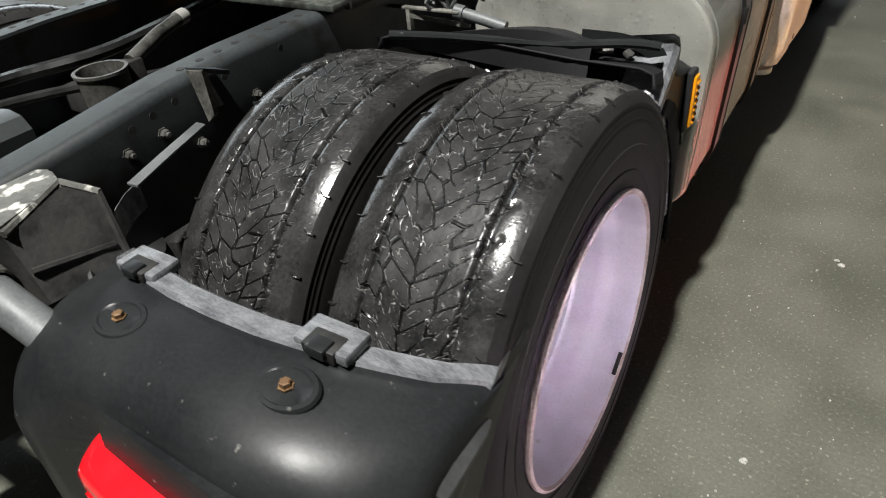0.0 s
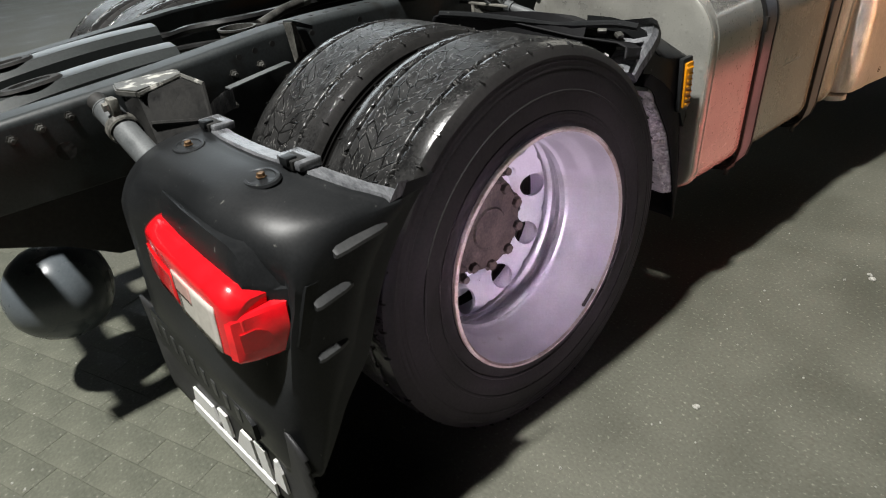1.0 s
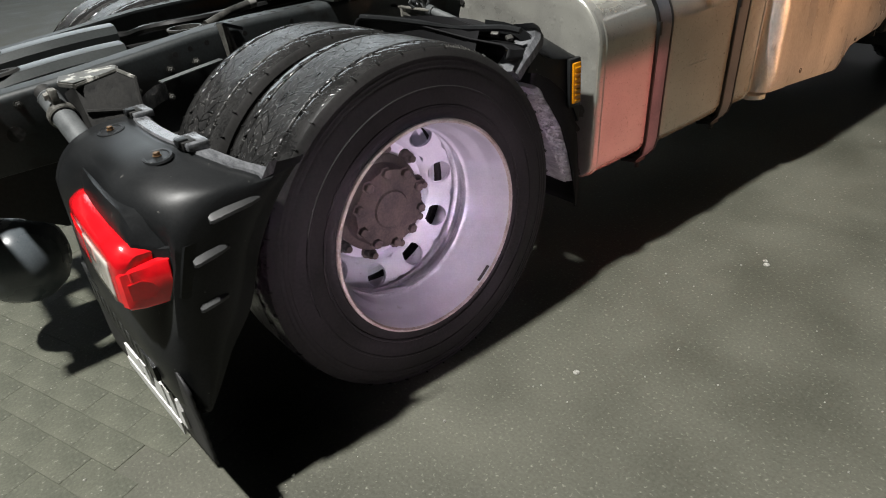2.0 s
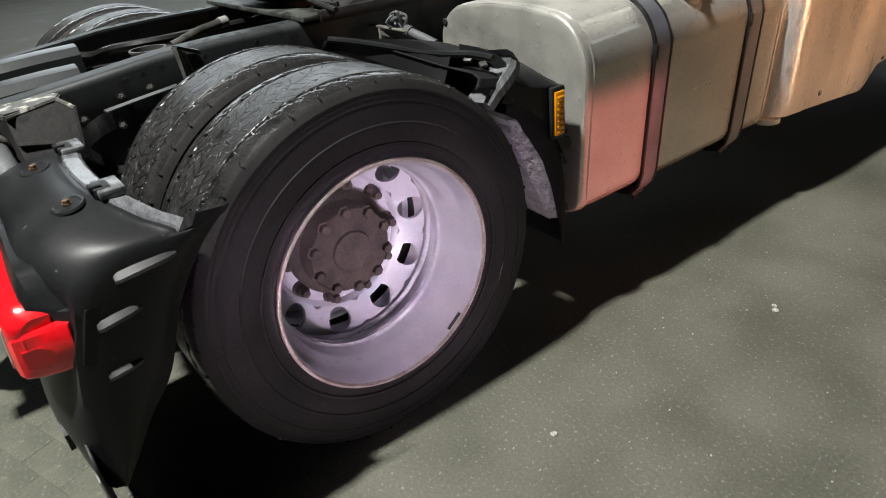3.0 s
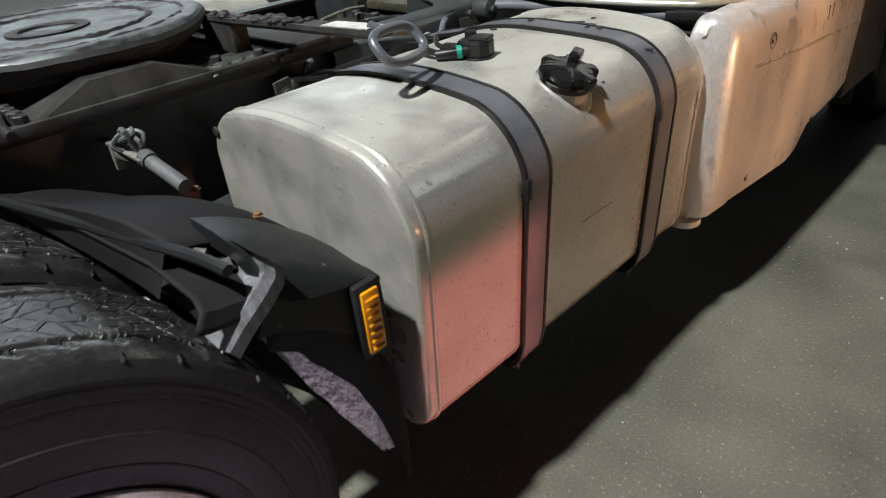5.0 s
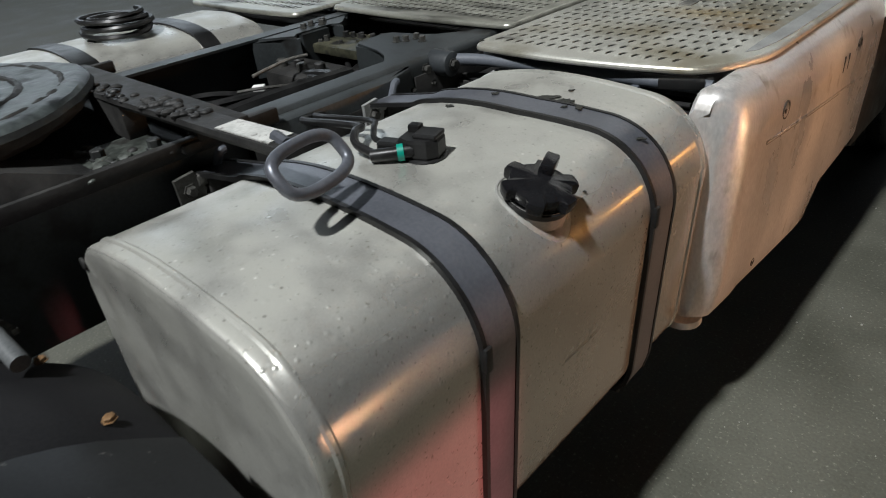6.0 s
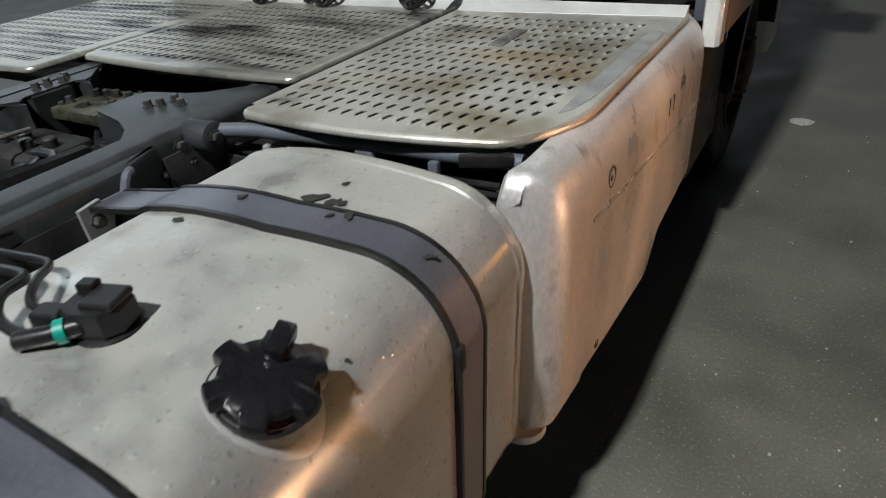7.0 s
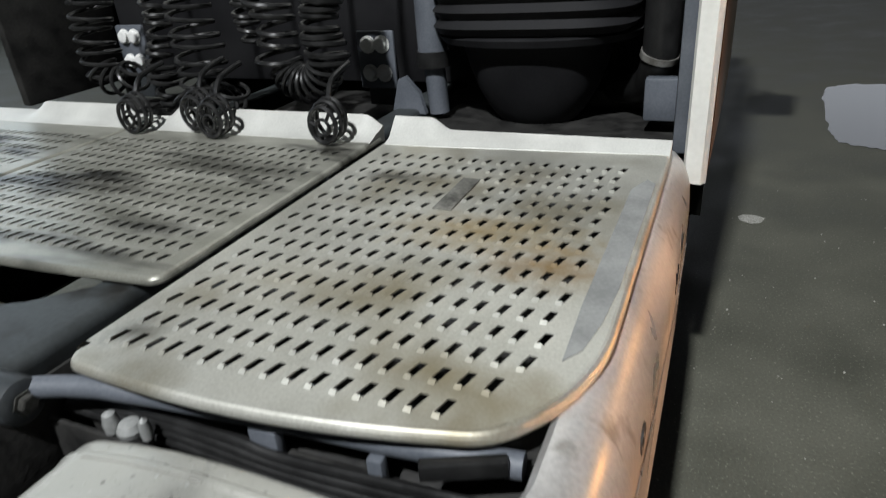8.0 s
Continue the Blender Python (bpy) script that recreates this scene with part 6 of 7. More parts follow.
# metal cup and lever between the rails
cup = thing("grease_cup", "small round steel cup with rusty rim between the rails", "cup")
part("cup_wall", turned(lathe([(0.0005, -0.10), (0.052, -0.10), (0.056, 0.0), (0.06, 0.004), (0.06, 0.010), (0.052, 0.010), (0.048, -0.03), (0.0005, -0.032)], 32, "Z"), Matrix.Translation((0.085, -0.13, 0.93))), DARK_STEEL, cup)
part("cup_foot", block(0.06, 0.11, -0.15, -0.11, 0.70, 0.835, 0.004), GREASE, cup)
lever = thing("hand_lever", "worn steel lever with pale end between the rails", "lever")
part("bar", tube([(0.08, -0.05, 0.93), (0.05, 0.06, 0.955), (0.02, 0.16, 0.965)], 0.016, 12), DARK_STEEL, lever)
part("tip", tube([(0.022, 0.145, 0.9635), (0.016, 0.175, 0.966)], 0.019, 12), NECK, lever)
part("lever_foot", block(0.06, 0.10, -0.07, -0.03, 0.78, 0.935, 0.004), GREASE, lever)


def cable(points, r=0.009, label="black cable between the frame rails", mat=None, group="frame cables"):
    t = thing("cable", label, "cable", group)
    part("run", tube(points, r, 8, smooth_steps=5), mat or HOSE, t)
    return t


cable([(-0.32, -0.6, 0.90), (-0.30, -0.4, 0.92), (-0.24, -0.25, 0.90), (-0.10, -0.2, 0.93), (-0.02, -0.05, 0.94), (-0.1, 0.2, 0.93), (-0.2, 0.5, 0.92)], 0.016)
cable([(-0.30, -0.5, 0.84), (-0.2, -0.3, 0.86), (-0.05, -0.15, 0.88), (0.0, 0.0, 0.86), (0.1, 0.3, 0.84)], 0.012)
for k in range(5):
    cable([(-0.28 + 0.02 * k, 1.16, 0.86), (-0.15 + 0.08 * k, 1.35, 0.90 - 0.01 * k), (-0.05 + 0.05 * k, 1.5 + 0.03 * k, 0.88 + 0.012 * k), (0.1 - 0.06 * k, 1.7, 0.87), (-0.1 + 0.07 * k, 1.88, 0.87)], 0.010 + 0.002 * (k % 3))
cable([(0.14, 1.16, 0.91), (0.185, 1.27, 0.935), (0.20, 1.42, 0.942), (0.20, 1.57, 0.938), (0.13, 1.70, 0.91)], 0.021, "thick black corrugated hose along the rail")
cable([(0.10, 1.34, 0.955), (0.16, 1.40, 0.96), (0.21, 1.50, 0.95)], 0.0045, "thin pale steel cable end", DARK_STEEL)
cable([(-0.03, 1.47, 0.945), (-0.03, 1.52, 0.952), (-0.06, 1.62, 0.952), (-0.07, 1.70, 0.945)], 0.0055, "thin bright pipe between the rails", ZINC)
tag = thing("cable_tag", "small white tag on a cable", "tag")
part("tag_body", turned(block(-0.018, 0.018, -0.011, 0.011, -0.008, 0.008, 0.003), Matrix.Translation((0.06, 1.43, 0.935)) @ Matrix.Rotation(0.7, 4, "Z")), WHITE, tag)
valve = thing("valve_block", "oily black valve block between the rails", "valve")
part("body", block(-0.22, 0.02, 1.62, 1.80, 0.72, 0.90, 0.02, 2), GREASE, valve)
for k in range(4):
    part("fitting", turned(disc(0.018, 0.03, "Z", 12, 0.004), Matrix.Translation((-0.19 + 0.055 * k, 1.68 + 0.03 * (k % 2), 0.895))), GREASE if k % 2 else DARK_STEEL, valve)

# ---------------------------------------------------------------- fifth wheel
fw = thing("fifth_wheel", "greasy grey fifth wheel coupling plate on its stand", "fifth wheel")
disc_pts = []
for k in range(72):
    a = 2 * math.pi * k / 72
    r = 0.392 + 0.008 * math.sin(5 * a)
    disc_pts.append((r * math.cos(a) * 0.98, 0.62 + r * math.sin(a)))
# Coupling steel in two tones: flank kept dark, top lightened for its sheen.
COUPLING = material("greasy_coupling_steel", (0.005, 0.006, 0.006), (0.028, 0.031, 0.030), 13, (0.55, 0.8), 0.0, 0.9, 60, spots=(0.01, 0.01, 0.01), spot_scale=7, spot_at=(0.5, 0.62))
TOP_STEEL = material("sheen_coupling_top", (0.022, 0.027, 0.027), (0.115, 0.133, 0.133), 9, (0.34, 0.58), 0.3, 1.0, 45, spots=(0.008, 0.009, 0.008), spot_scale=11, spot_at=(0.50, 0.62))
def disc_ring(f, z, rough=0.0):
    return [(f * x, 0.62 + f * (y - 0.62), z + rough * noise.noise(Vector((x * 14, y * 14, f * 9)))) for x, y in disc_pts]


part("flank", loft([disc_ring(0.78, 1.03), disc_ring(0.90, 1.048, 0.012), disc_ring(0.985, 1.070, 0.010), disc_ring(1.0, 1.086, 0.004), disc_ring(0.985, 1.0975, 0.003)]), COUPLING, fw)
part("top_plate", loft([disc_ring(0.984, 1.097, 0.003), disc_ring(0.965, 1.105, 0.004), disc_ring(0.92, 1.109, 0.005), disc_ring(0.80, 1.107, 0.004), disc_ring(0.68, 1.105, 0.004), disc_ring(0.55, 1.104, 0.004), disc_ring(0.4, 1.103, 0.003), disc_ring(0.2, 1.100)]), TOP_STEEL, fw, "wet grey top plate, lightened for its sheen")
part("throat", turned(lathe([(0.10, 0), (0.10, 0.004), (0.07, 0.004), (0.068, 0.0)], 32, "Z"), Matrix.Translation((0, 0.62, 1.1015))), GREASE, fw)
for r in (0.245, 0.33):
    lumps = []
    for k in range(90):
        a = radians(-130 + 260 * k / 89) + math.pi / 2
        w = 0.010 + 0.004 * noise.noise(Vector((k * 0.6, r * 50, 0)))
        h = 0.007 + 0.005 * noise.noise(Vector((k * 0.9, 3, r * 20)))
        lumps.append([((r + dr * w) * math.cos(a), 0.62 + (r + dr * w) * math.sin(a), 1.1035 + dz * h) for dr, dz in ((-1, 0), (-0.5, 0.8), (0.2, 1), (0.7, 0.6), (1, 0))])
    part("grease_ring", loft(lumps), GREASE, fw, "dark lumpy grease ring")
for s in (1, -1):
    part("pedestal", loft([[(s * 0.30, 0.42, 0.995), (s * 0.44, 0.42, 0.995), (s * 0.44, 0.84, 0.995), (s * 0.30, 0.84, 0.995)], [(s * 0.32, 0.55, 1.05), (s * 0.42, 0.55, 1.05), (s * 0.42, 0.70, 1.05), (s * 0.32, 0.70, 1.05)]]), GREASE, fw)
    for k in range(4):
        part("stand_bolt", bolt(s * (0.30 + 0.04 * k), 0.40, 0.996, 0.016, 0.022, "Z"), COUPLING, fw, smooth=False)
part("release_handle", tube([(0.2, 0.40, 1.02), (0.45, 0.36, 1.01), (0.50, 0.36, 1.005)], 0.010, 8), COUPLING, fw)
bar = part("release_bar", loft([[(x, y - 0.030, z - 0.010), (x, y - 0.027, z - 0.001), (x, y + 0.027, z - 0.001), (x, y + 0.030, z - 0.010), (x, y + 0.026, z - 0.018), (x, y - 0.026, z - 0.018)] for x, y, z in ((0.10, 0.99, 1.078), (0.30, 0.985, 1.084), (0.55, 0.98, 1.096), (0.72, 0.977, 1.102), (0.885, 0.976, 1.109), (0.895, 0.976, 1.109))]), GREASE, fw, "flat black pull bar")
part("bar_stand", block(0.14, 0.30, 0.96, 1.01, 0.99, 1.072, 0.006), GREASE, fw)

base = thing("mounting_plate", "green-grey oily mounting plate with bolts on the frame", "mounting plate")
PLATE = material("oily_green_grey_steel", (0.012, 0.014, 0.012), (0.10, 0.112, 0.098), 11, (0.45, 0.7), 0.2, 0.4, 90, spots=(0.015, 0.014, 0.012), spot_scale=15, spot_at=(0.5, 0.62))
part("rear_beam", block(-0.44, 0.44, 0.27, 0.37, 0.9775, 0.994, 0.004), PLATE, base)
for s in (1, -1):
    part("side_plate", block(s * 0.36 - 0.10, s * 0.36 + 0.085, 0.37, 1.02, 0.9775, 0.992, 0.004), PLATE, base)
    part("edge_angle", block(s * 0.435 - 0.012, s * 0.435 + 0.012, 0.33, 1.24, 0.968, 1.004, 0.004), GREASE, base)
    for k in range(7):
        part("plate_bolt", bolt(s * (0.40 - 0.05 * (k % 2)), 0.40 + 0.095 * k, 0.9925, 0.014, 0.02, "Z"), COUPLING, base, smooth=False)
for k in range(70):
    x, y, r = random.uniform(0.24, 0.44), random.uniform(0.36, 1.02), random.uniform(0.006, 0.02)
    lump = bmesh.new()
    bmesh.ops.create_icosphere(lump, subdivisions=2, radius=r)
    for v in lump.verts:
        v.co *= 1 + 0.5 * noise.noise(v.co * 70 + Vector((x, y, 0)) * 40)
        v.co.z *= 0.55
    part("dirt_lump", turned(lump, Matrix.Translation((x, y, 0.992))), PLATE if k % 3 else GREASE, base)
part("front_beam", block(-0.44, 0.45, 1.04, 1.165, 0.988, 1.012, 0.005), GREASE, base)
part("front_beam_rib", block(-0.44, 0.46, 1.0, 1.04, 0.978, 0.998, 0.005), GREASE, base)
# caked dirt on the beam
dirt = bmesh.new()
for k in range(46):
    c = Vector((random.uniform(0.12, 0.62), random.uniform(0.957, 1.005), 1.0))
    c.z = float(np.interp(c.x, (0.10, 0.30, 0.55, 0.72), (1.078, 1.084, 1.096, 1.102)))
    b2 = bmesh.new()
    bmesh.ops.create_icosphere(b2, subdivisions=2, radius=random.uniform(0.005, 0.014))
    for v in b2.verts:
        v.co *= 1 + 0.35 * noise.noise(v.co * 60 + c * 10)
        v.co.z *= 0.6
    dirt = join(dirt, turned(b2, Matrix.Translation(c)))
part("caked_grease", dirt, GREASE, bar, "lumps of caked black grease")["kind"] = "stuff"
label_plate = thing("label_plate", "blank white label plate on the black pull bar", "label")
part("plate", loft([[(x, y, z + 0.0002), (x, y, z + 0.0025), (x, y + 0.046, z + 0.0025), (x, y + 0.046, z + 0.0002)] for x, y, z in ((0.715, 0.954, 1.1012), (0.875, 0.953, 1.1080))]), material("dirty_white_label", (0.34, 0.34, 0.315), (0.52, 0.52, 0.49), 30, (0.5, 0.65), 0, 0.05, 120, spots=(0.16, 0.155, 0.14), spot_scale=60, spot_at=(0.6, 0.7)), label_plate)

# bracket with plug over the front mudguard
ub = thing("cable_bracket", "thin grey steel bracket with cable and grey plug", "bracket")
part("bar", block(0.40, 0.62, 0.53, 0.548, 0.915, 0.922, 0.002), BARE, ub)
part("leg", block(0.455, 0.468, 0.53, 0.548, 0.86, 0.916, 0.002), BARE, ub)
part("low_bar", loft([[(0.46, 0.53, 0.905), (0.46, 0.54, 0.905), (0.46, 0.54, 0.895), (0.46, 0.53, 0.895)], [(0.62, 0.58, 0.875), (0.62, 0.59, 0.875), (0.62, 0.59, 0.865), (0.62, 0.58, 0.865)]]), BARE, ub)
part("plug", tube([(0.61, 0.55, 0.915), (0.68, 0.555, 0.90), (0.74, 0.56, 0.885)], 0.015, 14), GREY_PIPE, ub, "grey round plug")
part("plug_collar", tube([(0.60, 0.55, 0.917), (0.625, 0.551, 0.912)], 0.019, 14), GREY_PIPE, ub)
for k in range(5):
    a = k * 1.3
    part("cable_loop", tube([(0.58, 0.55, 0.92), (0.57 + 0.03 * math.cos(a), 0.55 + 0.02 * math.sin(a), 0.95 + 0.006 * k), (0.56 - 0.03 * math.cos(a), 0.545, 0.965), (0.53, 0.54 - 0.02 * math.sin(a), 0.94), (0.54, 0.54, 0.918)], 0.005, 6, smooth_steps=4), GREY_PIPE, ub)

# arms between tank and walkway
arm = thing("bush_bracket", "grey steel bracket with bolted bush under the walkway", "bracket")
part("bush", turned(lathe([(0.0005, 0), (0.016, 0), (0.016, 0.014), (0.026, 0.014), (0.034, 0.010), (0.036, 0.0), (0.036, -0.06), (0.0005, -0.06)], 28, "X"), Matrix.Translation((0.445, 1.815, 0.950))), FRAME, arm)
part("bush_bolt", bolt(0.459, 1.815, 0.950, 0.014, 0.012), DARK_STEEL, arm, smooth=False)
part("arm_bar", tube([(0.43, 1.83, 0.957), (0.55, 1.868, 0.958), (0.80, 1.893, 0.956), (1.00, 1.905, 0.955), (1.15, 1.918, 0.955)], 0.0165, 14, smooth_steps=3), BLUE_GREY, arm)
part("rail_nut", bolt(0.4003, 1.762, 0.944, 0.012, 0.014), DARK_STEEL, arm, smooth=False)
part("lower_bar", block(0.42, 1.10, 1.888, 1.905, 0.84, 0.90, 0.004), GREASE, arm)
for x, w in ((0.79, 0.045), (0.965, 0.022)):
    part("web", block(x, x + w, 1.878, 1.896, 0.86, 0.945, 0.004), BLUE_GREY, arm)
for x, y, r, h in ((0.575, 1.848, 0.011, 0.035), (0.605, 1.852, 0.017, 0.022), (0.635, 1.852, 0.008, 0.035)):
    part("pale_fitting", turned(lathe([(0.0005, 0), (r, 0), (r * 1.1, h * 0.4), (r * 0.8, h * 0.85), (0.0005, h)], 16, "Z"), Matrix.Translation((x, y, 0.905))), BLUE_GREY_LIGHT, arm, "pale metal fitting")
part("latch", turned(block(-0.05, 0.05, -0.008, 0.008, -0.012, 0.012, 0.003), Matrix.Translation((1.09, 1.885, 0.965)) @ Matrix.Rotation(0.4, 4, "Z")), HOSE, arm)
for k in range(4):
    cable([(0.45, 1.87 + 0.008 * k, 0.90), (0.6 + 0.05 * k, 1.875, 0.885 + 0.012 * k), (0.85, 1.872, 0.87 + 0.015 * k), (1.12, 1.88, 0.86 + 0.02 * k)], 0.007, "black cable under the walkway edge", HOSE, "walkway cables")


# ---------------------------------------------------------------- behind the cab
cab = thing("truck_cab", "cream truck cab, side painted tan for warm light, lower back black", "truck cab")
part("rear_wall_foot", block(-1.22, 1.20, 3.63, 3.68, 0.98, 1.46, 0.01), DULL, cab, "black lower back")
part("rear_wall", block(-1.22, 1.20, 3.62, 3.68, 1.462, 2.9, 0.02, 3), CAB_WHITE, cab, "cream upper back")
part("roof", block(-1.22, 1.22, 3.62, 5.2, 2.88, 2.94, 0.02), CAB_WHITE, cab)
part("floor_pan", block(-1.15, 1.10, 3.70, 5.2, 0.98, 1.06, 0.01), GREASE, cab)
fair = loft([[(1.232, 3.035, z), (1.238, 3.02, z), (1.276, 3.015, z), (1.288, 3.03, z), (1.288, 3.10, z), (1.27, 3.10, z), (1.262, 3.05, z)] for z in (0.885, 0.90, 1.4, 2.0, 2.7)])
part("rear_fairing", fair, CAB_WHITE, cab, "cream edge of the side fairing")
part("fairing_inside", block(1.200, 1.236, 3.05, 3.60, 0.95, 2.7, 0.006), BLUE_GREY, cab)
part("side_wall", loft([[(1.272, y, 0.90), (1.290 + 0.02 * min(1, (y - 3.1) / 1.0), y, 0.905), (1.292 + 0.02 * min(1, (y - 3.1) / 1.0), y, 2.7), (1.272, y, 2.7)] for y in (3.10, 3.3, 3.8, 4.4, 5.2)]), CAB_SIDE, cab, "cab side with warm light painted in as tan")
# Far cab side and fairing are coloured black to stand for the dark there.
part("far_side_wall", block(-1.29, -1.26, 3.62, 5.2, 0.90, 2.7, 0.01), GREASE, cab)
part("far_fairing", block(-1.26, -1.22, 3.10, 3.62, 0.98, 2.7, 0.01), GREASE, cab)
part("front_wall", block(-1.22, 1.26, 5.2, 5.26, 0.5, 2.9, 0.03), CAB_WHITE, cab)
arch = []
for a in np.linspace(8, 172, 26):
    y, z = 4.25 + 0.60 * math.cos(radians(a)), 0.46 + 0.60 * math.sin(radians(a))
    arch.append([(0.75, y, z), (1.25, y, z), (1.275, y, z - 0.005), (1.275, 4.25 + 0.66 * math.cos(radians(a)), 0.46 + 0.66 * math.sin(radians(a))), (1.24, 4.25 + 0.66 * math.cos(radians(a)), 0.46 + 0.66 * math.sin(radians(a)))])
solid(part("wheel_arch", loft(arch, caps=False, closed=False), PLASTIC, cab), 0.006)
part("step_box", block(0.95, 1.27, 4.86, 5.2, 0.36, 0.96, 0.04, 3), CAB_WHITE, cab, "cream step box ahead of the wheel")
part("rear_mud_flap", block(0.78, 1.16, 3.56, 3.572, 0.22, 0.98, 0.003), RUBBER_FLAP, cab)

front = thing("steer_wheel_set", "black front tyre with rusty brown hub under the cab", "wheel")
front.location = (1.06, 4.25, WZ)
for nm, me in (("tread", TREAD_MESH), ("sidewall", WALL_MESH), ("nub_layer", NUB_MESH)):
    o = new(nm, me)
    o.parent = front
    if nm == "nub_layer":
        o["kind"] = "stuff"
part("rim", lathe([(0.300, 0.142), (0.305, 0.152), (0.298, 0.158), (0.290, 0.14), (0.28, 0.10), (0.25, 0.085), (0.22, 0.115), (0.17, 0.145), (0.12, 0.15), (0.118, 0.19), (0.10, 0.20), (0.0005, 0.20)], 64), RUST, front, "rusty brown rim and hub")
for k in range(10):
    an = radians(36 * k)
    part("lug_nut", turned(lathe([(0.02, 0), (0.018, 0.004), (0.016, 0.03), (0.008, 0.045), (0.0005, 0.046)], 10), Matrix.Translation((0.147, 0.15 * math.cos(an), 0.15 * math.sin(an)))), RUST, front, smooth=False)
copy_thing(front, pose(-1.06, 4.25, WZ, 0, 0, 180))
fax = thing("front_axle", "black steel front axle beam", "axle")
part("beam", block(-0.95, 0.95, 4.2, 4.3, 0.38, 0.48, 0.02), GREASE, fax)


def coil(name_label, x, y, z0, z1, r, turns, lean=0.0, bar=0.007):
    """A spiral air hose hanging from above and curling up at its foot."""
    t = thing("spiral_hose", name_label, "spiral hose", "spiral hoses")
    pts = []
    n = int(turns * 14)
    for k in range(n + 1):
        f = k / n
        a = 2 * math.pi * turns * f
        wob = 0.010 * math.sin(f * 9 + x * 20)
        rr = r * (1 + 0.08 * math.sin(f * 14 + x * 7))
        pts.append((x + wob + lean * (1 - f) + rr * math.cos(a), y + 0.5 * wob + rr * math.sin(a), z1 + (z0 - z1) * f + 0.006 * math.sin(5 * a / turns)))
    part("spiral", tube(pts, bar, 7), HOSE, t)
    part("upper_run", tube([(x + lean + r, y, z1), (x + lean, y + 0.05, z1 + 0.15), (x + lean, y + 0.3, z1 + 0.5), (x * 0.8, 3.60, z1 + 0.62)], bar, 7, smooth_steps=4), HOSE, t)
    return t


def curl(x, y, z, r, turns, tilt):
    """Loops of the hose lying on their side."""
    t = thing("hose_loops", "black spiral hose loops resting on the walkway upstand", "spiral hose", "hose loops")
    pts = []
    n = int(turns * 16)
    m = Matrix.Translation((x, y, z)) @ Matrix.Rotation(tilt, 4, "Z")
    for k in range(n + 1):
        f = k / n
        a = 2 * math.pi * turns * f
        bend = math.pi * (f - 0.5)
        ring = Vector((r * math.cos(a), 0, r * math.sin(a)))
        at = m @ Vector((0.075 * math.sin(bend), 0.0, 0.06 * (1 - math.cos(bend)))) + (m.to_3x3() @ Matrix.Rotation(-bend * 0.8, 3, "Y") @ Matrix.Rotation(math.pi / 2, 3, "Z") @ ring)
        pts.append(at)
    part("spiral", tube(pts, 0.007, 7), HOSE, t)


coil("black spiral air hose hanging behind the cab", -0.70, 3.06, 1.12, 1.54, 0.064, 11, 0.02)
coil("black spiral electric cable hanging behind the cab", -0.42, 3.05, 1.03, 1.50, 0.038, 15, 0.03, 0.008)
coil("black spiral air hose with sagging loops behind the cab", -0.27, 3.04, 1.05, 1.54, 0.072, 12, 0.07)
coil("black spiral cable hanging behind the cab", -0.10, 3.14, 1.22, 1.52, 0.036, 12, 0.0, 0.008)
coil("black spiral air hose hanging behind the cab", 0.055, 3.05, 1.17, 1.54, 0.058, 9, -0.01, 0.0085)
coil("thick black spiral cable hanging behind the cab", 0.225, 3.05, 1.17, 1.54, 0.054, 15, 0.01, 0.0095)
curl(-0.62, 3.05, 1.10, 0.05, 5, 0.1)
curl(-0.23, 3.035, 1.03, 0.058, 7, 0.2)
curl(0.145, 3.05, 1.105, 0.052, 9, -0.1)
for x, y, z in ((-0.345, 2.80, 1.056), (-0.135, 2.845, 1.062), (-0.035, 2.80, 1.056), (0.345, 2.80, 1.058)):
    t = thing("hose_coupling", "open black wire-like coupling cage leaning on the upstand", "coupling", "hose couplings")
    for k, (rx, rz) in enumerate(((0.040, 0.048), (0.045, 0.054), (0.045, 0.054))):
        part("ring", tube([(x + rx * math.cos(a), y + 0.022 * k, z + rz * math.sin(a) + 0.004 * k) for a in np.linspace(0, 2 * math.pi, 20, endpoint=False)], 0.0062, 6, closed=True), HOSE, t)
    part("inner_ring", tube([(x + 0.020 * math.cos(a), y - 0.002, z - 0.006 + 0.022 * math.sin(a)) for a in np.linspace(0, 2 * math.pi, 14, endpoint=False)], 0.0045, 6, closed=True), HOSE, t)
    for k in range(3):
        a = 0.5 + k * 2 * math.pi / 3 + x
        part("spoke", tube([(x + 0.020 * math.cos(a), y - 0.001, z - 0.006 + 0.022 * math.sin(a)), (x + 0.040 * math.cos(a), y, z + 0.048 * math.sin(a))], 0.0045, 6), HOSE, t)
    for k in range(6):
        a = k * math.pi / 3 + 0.3
        part("cage_bar", tube([(x + 0.040 * math.cos(a), y, z + 0.048 * math.sin(a)), (x + 0.045 * math.cos(a), y + 0.044, z + 0.008 + 0.054 * math.sin(a))], 0.004, 6), HOSE, t)
    part("stem", tube([(x, y + 0.046, z + 0.055), (x - 0.01, y + 0.09, z + 0.10), (x - 0.02, y + 0.2, z + 0.12)], 0.008, 8, smooth_steps=3), HOSE, t)

for x, zc in ((-0.875, 1.155), (0.215, 1.12)):
    t = thing("bolted_bracket", "blue-grey bracket plate with four bright bolts behind the cab", "bracket", "bolted brackets")
    part("plate", block(x - 0.07, x + 0.07, 3.36, 3.375, zc - 0.10, zc + 0.09, 0.006), BLUE_GREY, t)
    part("stand", block(x - 0.05, x + 0.05, 3.375, 3.42, 0.96, zc, 0.004), FRAME, t)
    for dx in (-0.026, 0.026):
        for dz in (-0.047, 0.047):
            part("plate_bolt", bolt(x + dx, 3.36, zc + dz, 0.022, 0.016, "Y", -1), WHITE, t, smooth=False)

